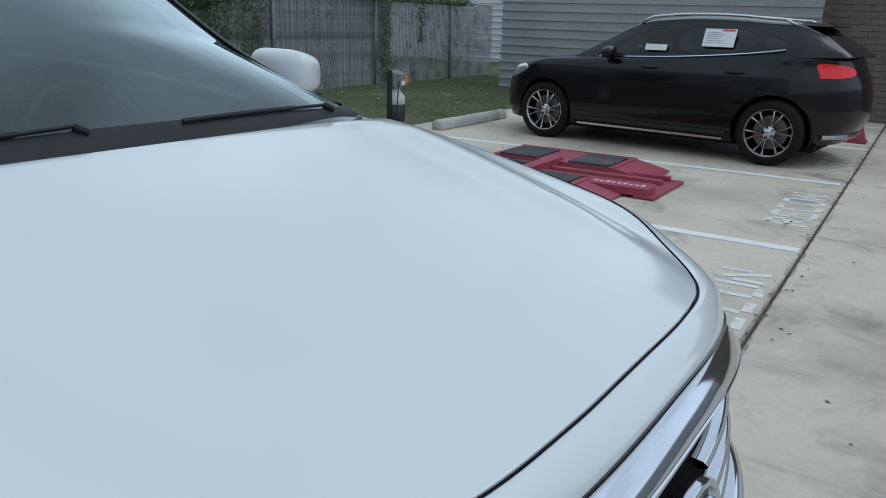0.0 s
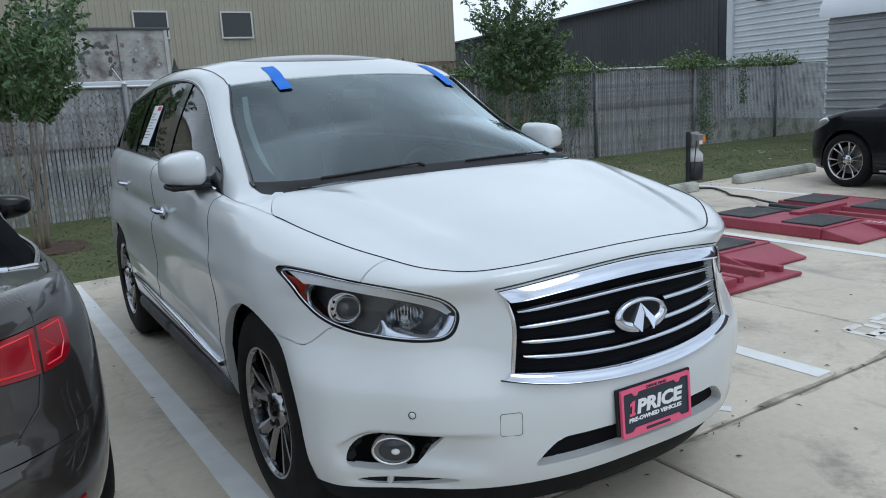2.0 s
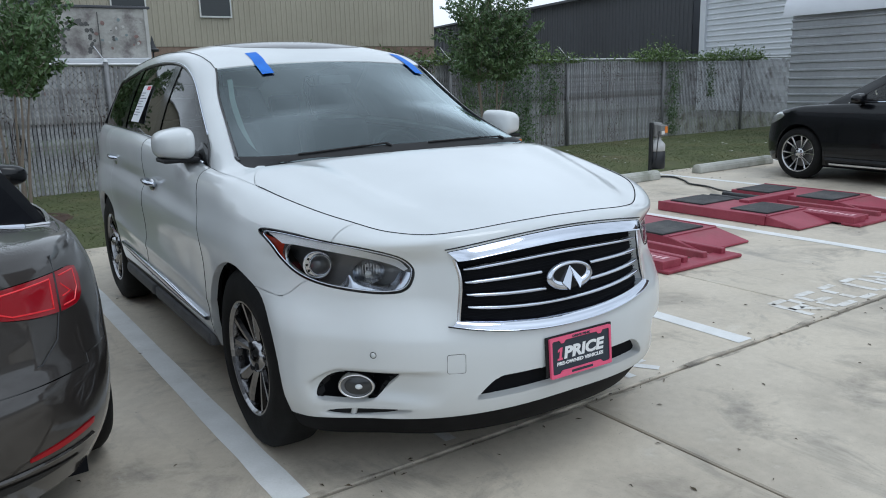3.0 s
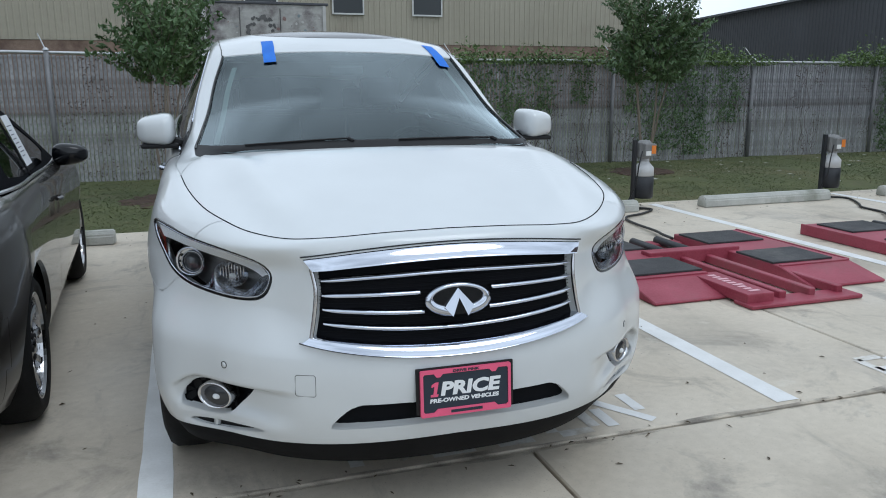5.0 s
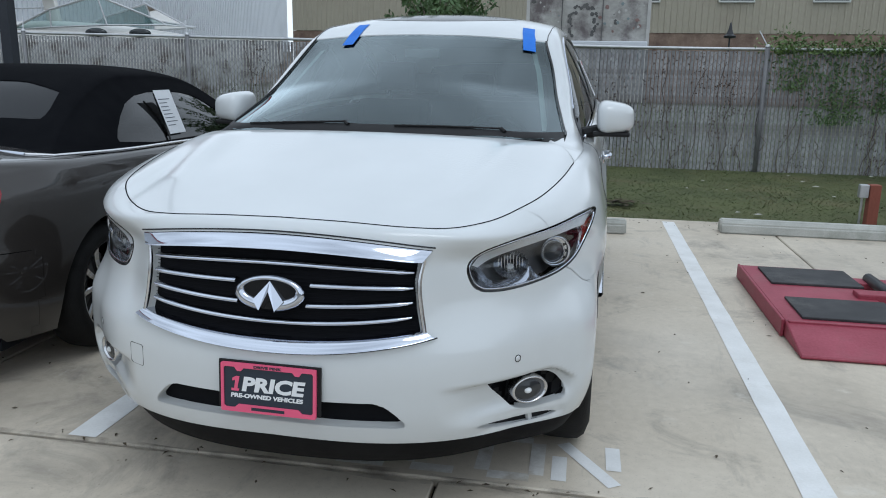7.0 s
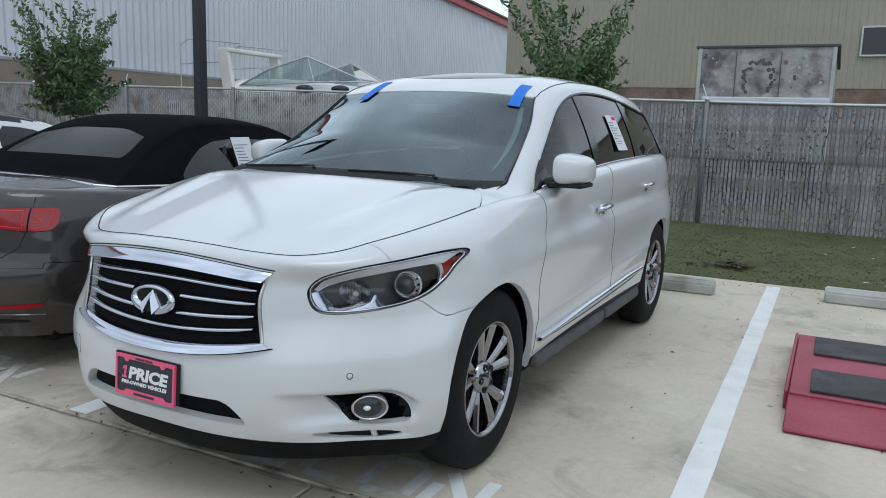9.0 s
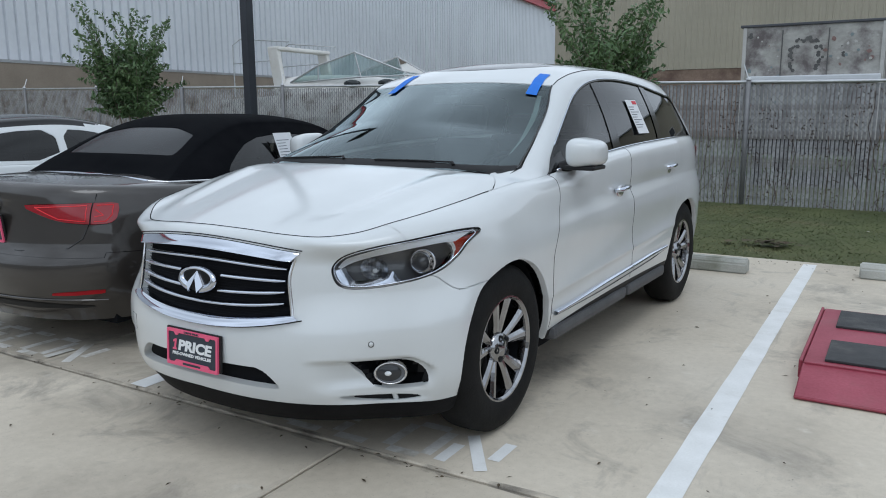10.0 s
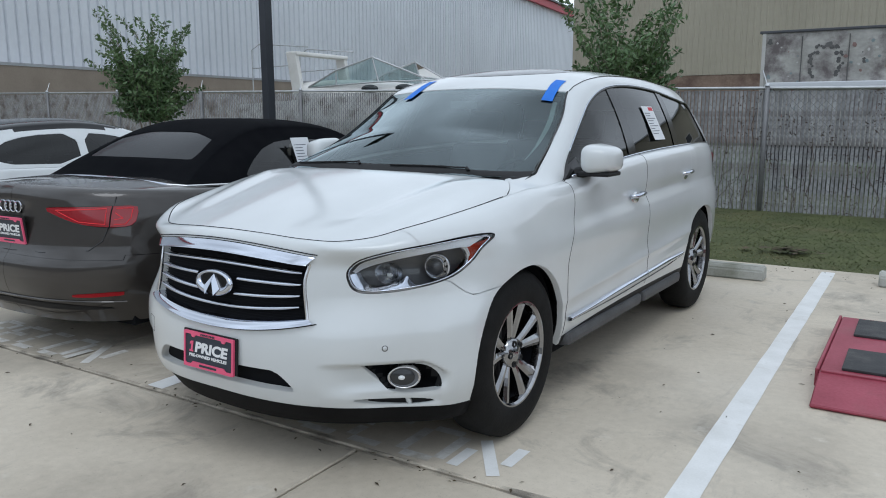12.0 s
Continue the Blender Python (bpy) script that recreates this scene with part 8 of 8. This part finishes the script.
def carport():
    ob = thing("metal_carport", pose(13.0, 1.95, 0), "corrugated metal carport with a white rounded roof", "carport")
    part("side_wall", ribbed((0, 5.8), (0, 0), 0.0, 2.6, 0.16, 0.03, True), GREY_METAL, ob, "grey corrugated side wall")
    part("end_wall", ribbed((5.5, 5.8), (0, 5.8), 0.0, 2.6, 0.16, 0.03, True), GREY_METAL, ob)
    bm = bmesh.new()
    prof = [(-0.12 + 2.9 * (1 - math.cos(a)), 2.55 + 1.15 * math.sin(a)) for a in (math.pi / 2 * k / 10 for k in range(11))]
    prof = [(-0.12, 2.5)] + prof
    prof += [(5.6 - x, z) for x, z in prof[::-1][1:]]
    rows = [[bm.verts.new((x, y, z)) for x, z in prof] for y in np.linspace(0.12, 5.95, 24)]
    for a, b in zip(rows, rows[1:]):
        for k in range(len(prof) - 1):
            bm.faces.new((a[k], a[k + 1], b[k + 1], b[k]))
    part("roof", bm, WHITE_METAL, ob, "white rounded metal roof", smooth=True)
    for y in (0.2, 2.0, 3.9, 5.7):
        part("frame_post", box(0.04, y - 0.03, 0, 0.10, y + 0.03, 2.6), STEEL, ob)


def pole_lantern():
    ob = thing("pole_lantern", pose(5.05, 27.8, 0), "dark metal pole lantern standing behind the fence", "lamp")
    part("pole", tube([(0, 0, -0.05), (0, 0, 2.72)], 0.03, 8), BLACK_METAL, ob)
    part("lantern_head", lathe([(0.0, 0.05), (0.02, 0.20), (0.09, 0.22), (0.14, 0.13), (0.30, 0.07), (0.50, 0.03), (0.58, 0.001)], 14, "Z"), BLACK_METAL, ob).matrix_basis = pose(0, 0, 2.68)


def jack_stand():
    ob = thing("jack_stand", pose(10.5, 0.95, -0.004), "small red steel stand on the concrete", "stand")
    part("pyramid_base", lathe([(0.02, 0.175), (0.05, 0.165), (0.27, 0.065), (0.28, 0.03)], 4, "Z"), RED_PAINT, ob).matrix_basis = pose(0, 0, 0, 0, 0, 45)
    part("base_ring", merge(*(box(-0.14, y - 0.012, 0.004, 0.14, y + 0.012, 0.03) for y in (-0.13, 0.13)), *(box(x - 0.012, -0.142, 0.004, x + 0.012, 0.142, 0.03) for x in (-0.13, 0.13))), RED_PAINT, ob)
    part("column", lathe([(0.10, 0.03), (0.26, 0.035), (0.36, 0.03), (0.36, 0.0005)], 10, "Z"), RED_PAINT, ob)
    part("saddle", box(-0.05, -0.035, 0.355, 0.05, 0.035, 0.385, 0.006), RED_PAINT, ob)


def brick_wall():
    wall = thing("brick_wall", pose(13.3, -5, 0), "brown masonry building wall", "wall", kind="structure")
    part("core", box(0.0, 0, -0.05, 8, 7.05, 4.5), TAN_BRICK, wall)
    pitch_y, pitch_z = 0.30, 0.10
    me = mesh_from("brick", box(-0.02, 0.006, 0.006, 0.01, pitch_y - 0.006, pitch_z - 0.006, 0.005, 1))
    me.materials.append(BROWN_BRICK)
    for j in range(14):
        for k in range(20):
            part("brick", me, BROWN_BRICK, wall, m=pose(0, 7.05 - (k + 1 + 0.5 * (j % 2)) * pitch_y, j * pitch_z, 0, 0, 0))
    rest = bmesh.new()
    for j in range(45):
        for k in range(23):
            if j >= 14 or k >= 20:
                y = 7.05 - (k + 1 + 0.5 * (j % 2)) * pitch_y
                z = j * pitch_z
                rest.faces.new([rest.verts.new(v) for v in ((-0.02, y + 0.006, z + 0.006), (-0.02, y + pitch_y - 0.006, z + 0.006), (-0.02, y + pitch_y - 0.006, z + pitch_z - 0.006), (-0.02, y + 0.006, z + pitch_z - 0.006))])
    tagged(part("far_bricks", rest, BROWN_BRICK, wall), kind="stuff")


MURAL_DARK = mottled("mural_dark", (0.07, 0.07, 0.07), (0.14, 0.135, 0.13), 0.7, 6, 50, 0.0)
MURAL_TEAL = mottled("mural_teal", (0.17, 0.21, 0.22), (0.26, 0.31, 0.32), 0.7, 6, 50, 0.0)
MURAL_PALE = mottled("mural_pale", (0.45, 0.44, 0.42), (0.56, 0.55, 0.53), 0.7, 6, 50, 0.0)
MURAL_RED = mottled("mural_red", (0.20, 0.12, 0.11), (0.30, 0.20, 0.18), 0.7, 6, 50, 0.0)


def trailer():
    ob = thing("box_trailer", at_lot(0.85, 13.1, -0.03), "old box trailer, its faded end painted with dark patterns", "trailer")
    body = part("box_body", box(-1.12, 0, 0.9, 1.12, 5.5, 2.88, 0.02), TRAILER_SIDE, ob, "grey weathered painted box")
    part("roof_rim", box(-1.18, -0.03, 2.87, 1.18, 5.55, 2.915, 0.01), DARK_METAL, ob)
    for x in (-1.13, 1.07):
        part("corner_post", box(x, -0.02, 0.9, x + 0.06, 0.04, 2.88), MURAL_PALE, ob)
    for x in (-0.47, 0.27):
        part("door_bar", tube([(x, -0.03, 0.95), (x, -0.03, 2.8)], 0.009, 8), MURAL_DARK, ob)
    rng = random.Random(17)
    for k in range(34):
        a = -0.75 + 4.65 * k / 33
        r = 0.30 + rng.uniform(-0.05, 0.05)
        bm = bmesh.new()
        bmesh.ops.create_circle(bm, cap_ends=True, segments=6, radius=rng.uniform(0.018, 0.042))
        part("painted_mark", turned(bm, pose(-0.08 + r * math.cos(a) * 0.78, -0.004 - 0.0003 * k, 2.33 + r * math.sin(a), 90, rng.uniform(0, 90), 0)), MURAL_DARK, body, "dark stencilled mark")
    for k in range(90):
        x = rng.choice((-0.85, -0.55, 0.5, 0.85)) + rng.gauss(0, 0.12)
        bm = bmesh.new()
        bmesh.ops.create_circle(bm, cap_ends=True, segments=6, radius=rng.uniform(0.010, 0.038))
        for v in bm.verts:
            v.co.x *= rng.uniform(0.6, 1.5)
        part("painted_mark", turned(bm, pose(max(-1.0, min(1.0, x)), -0.004 - 0.0002 * k, rng.uniform(1.2, 2.75), 90, rng.uniform(0, 90), 0)), rng.choice((MURAL_DARK, MURAL_TEAL, MURAL_PALE, MURAL_RED)), body)
    part("light_strip", box(-1.0, -0.12, 1.90, 1.1, -0.02, 2.01, 0.02), WHITE_METAL, ob)
    for x in (-0.85, 0.85):
        part("wheel", lathe([(-0.12, 0.2), (-0.12, 0.44), (-0.08, 0.47), (0.08, 0.47), (0.12, 0.44), (0.12, 0.2)], 24), BLACK_METAL, ob).matrix_basis = pose(x, 3.8, 0.47)
    part("frame", box(-1.0, 0.1, 0.62, 1.0, 5.4, 0.9), BLACK_METAL, ob)
    for x in (-0.85, 0.85):
        part("landing_leg", box(x - 0.05, 0.6, 0, x + 0.05, 0.7, 0.7), BLACK_METAL, ob)


BOAT_GLASS = pane("boat_glass", (0.46, 0.58, 0.57), 0.03, 1.9)


def boat():
    """A cabin cruiser on a trailer, its bow to +x."""
    ob = thing("motor_boat", pose(-10.6, 14.6, 0.0, 0, 0, 3), "cream white cabin cruiser with radar arch on a trailer", "boat")
    bm = bmesh.new()
    rows = []
    for i in range(31):
        t = i / 30
        x = -3.9 + 8.2 * t
        half = 1.30 * (1 - max(0, (t - 0.35) / 0.65) ** 2.2) * (0.93 + 0.07 * min(1, t * 6))
        keel = 0.55 + 0.95 * max(0, (t - 0.55) / 0.45) ** 2
        deck = 1.72 + 0.35 * t
        ring = []
        for k in range(15):
            s = -1 + 2 * k / 14
            a = abs(s)
            y = half * math.copysign(min(1, a * 1.35) ** 0.8, s) * (0.8 + 0.2 * a)
            z = keel + (deck - keel) * a ** 1.9
            ring.append(bm.verts.new((x, y, z)))
        rows.append(ring)
    for a, b in zip(rows, rows[1:]):
        for k in range(14):
            bm.faces.new((a[k], b[k], b[k + 1], a[k + 1]))
        bm.faces.new((a[0], a[14], b[14], b[0]))
    bm.faces.new(rows[0])
    bmesh.ops.recalc_face_normals(bm, faces=bm.faces)
    part("hull", bm, BOAT_WHITE, ob, "cream white hull", smooth=False)
    bm = bmesh.new()
    rows = []
    for i in range(25):
        t = i / 24
        x = -1.9 + 5.6 * t
        half = 1.12 * (1 - t**2.4) + 0.03
        top = 1.80 + 0.60 * math.sin(math.pi * min(1, 0.35 + t * 0.62)) * (1 - 0.35 * t)
        base = 1.75 + 0.30 * t
        ring = []
        for k in range(13):
            a = math.pi * k / 12
            ring.append(bm.verts.new((x, -half * math.copysign(abs(math.cos(a)) ** 0.55, math.cos(a)), base + (top - base) * math.sin(a) ** 0.6)))
        rows.append(ring)
    for a, b in zip(rows, rows[1:]):
        for k in range(12):
            bm.faces.new((a[k], b[k], b[k + 1], a[k + 1]))
    bm.faces.new(rows[0])
    bmesh.ops.recalc_face_normals(bm, faces=bm.faces)
    cabin = part("cabin", bm, BOAT_WHITE, ob, "cream white cabin top", smooth=True)
    for x in (0.45, 1.45):
        bm = bmesh.new()
        bmesh.ops.create_uvsphere(bm, u_segments=16, v_segments=8, radius=1)
        part("porthole", turned(bm, pose(x, -1.06 + 0.06 * (x > 1), 2.08) @ Matrix.Diagonal((0.26, 0.10, 0.10, 1))), WINDOW_DARK, cabin, "dark oval porthole", smooth=True)
    arch = []
    for sy in (-1, 1):
        arch.append(box(-2.05, sy * 1.05 - 0.07, 1.9, -1.72, sy * 1.05 + 0.07, 3.05, 0.03))
    arch.append(box(-2.05, -1.12, 3.0, -1.66, 1.12, 3.10, 0.04))
    leg = merge(*arch)
    for v in leg.verts:
        v.co.x -= 0.22 * (v.co.z - 1.9) / 1.2
    part("radar_arch", leg, BOAT_WHITE, ob, "white radar arch", smooth=False)
    frame_pts = [(-1.55, -1.06, 2.15), (-0.6, -1.08, 2.55), (0.5, -1.0, 2.85), (1.7, -0.55, 2.35), (2.1, 0.0, 2.28), (1.7, 0.55, 2.35), (0.5, 1.0, 2.85), (-0.6, 1.08, 2.55), (-1.55, 1.06, 2.15)]
    low_pts = [(-1.55, -1.06, 2.12), (-0.6, -1.08, 2.18), (0.7, -1.02, 2.24), (1.85, -0.6, 2.27), (2.25, 0.0, 2.26), (1.85, 0.6, 2.27), (0.7, 1.02, 2.24), (-0.6, 1.08, 2.18), (-1.55, 1.06, 2.12)]
    ws = part("windscreen_frame", merge(tube(frame_pts, 0.025, 6), tube(low_pts, 0.02, 6), *(tube([a, b], 0.018, 6) for a, b in list(zip(frame_pts, low_pts))[1:-1])), STEEL, ob, "silver windscreen frame")
    bm = bmesh.new()
    for (a, b), (c, d) in zip(zip(frame_pts, low_pts), list(zip(frame_pts, low_pts))[1:]):
        bm.faces.new([bm.verts.new(v) for v in (b, d, c, a)])
    part("windscreen_glass", bm, BOAT_GLASS, ws, "greenish glass")
    for sy in (-1, 1):
        rail = part("handrail", tube([(-3.6, sy, 1.8), (-3.6, sy, 3.2), (-3.3, sy, 3.35), (-1.6, sy, 3.2)], 0.018, 6), STEEL, ob, "stainless tube rail")
        part("rail_bar", tube([(-3.6, sy, 2.7), (-2.0, sy, 2.75)], 0.015, 6), STEEL, rail)
    part("trailer_frame", merge(box(-3.8, -0.9, 0.35, 3.5, -0.75, 0.5), box(-3.8, 0.75, 0.35, 3.5, 0.9, 0.5), box(-2.0, -0.9, 0.36, -1.8, 0.9, 0.6), box(1.5, -0.9, 0.36, 1.7, 0.9, 0.9)), BLACK_METAL, ob)
    for sy in (-1, 1):
        part("trailer_wheel", lathe([(-0.1, 0.1), (-0.1, 0.30), (-0.07, 0.34), (0.07, 0.34), (0.1, 0.30), (0.1, 0.1)], 20, "Y"), BLACK_METAL, ob).matrix_basis = pose(-1.5, sy * 1.05, 0.34)


def reflection_wall():
    # unseen plain wall, added south of the lot to darken the cars' reflections
    wall = part("unseen_wall", box(-45, -16.9, -0.06, 45, -16.5, 3.8, 0.02, 1), FAR_WALL)
    tagged(wall, "unseen plain grey wall, added to darken reflections", "wall", kind="structure")


reflection_wall()
beige_building()
white_warehouse()
dark_building()
grey_shed()
carport()
brick_wall()
pole_lantern()
jack_stand()
trailer()
boat()

# ---- the many pieces of pavement and fence ----
for x0, x1 in ((-24.4, -19.9), (-19.9, -15.4), (-15.4, -10.8), (-10.8, -6.3), (-6.3, -1.81), (-1.81, 2.64), (2.64, 7.1), (7.1, 11.6), (11.6, 16.1)):
    slab(x0, x1, 0.43, EDGE + 0.10)
    slab(x0 + 2.25, x1 + 2.25, -4.1, 0.43)
    slab(x0 + 2.25, x1 + 2.25, -8.6, -4.1)
    slab(x0, x1, -16.4, -8.6)
joint_bed()
grime_band()
litter()
slats()
chain_link()
vines()
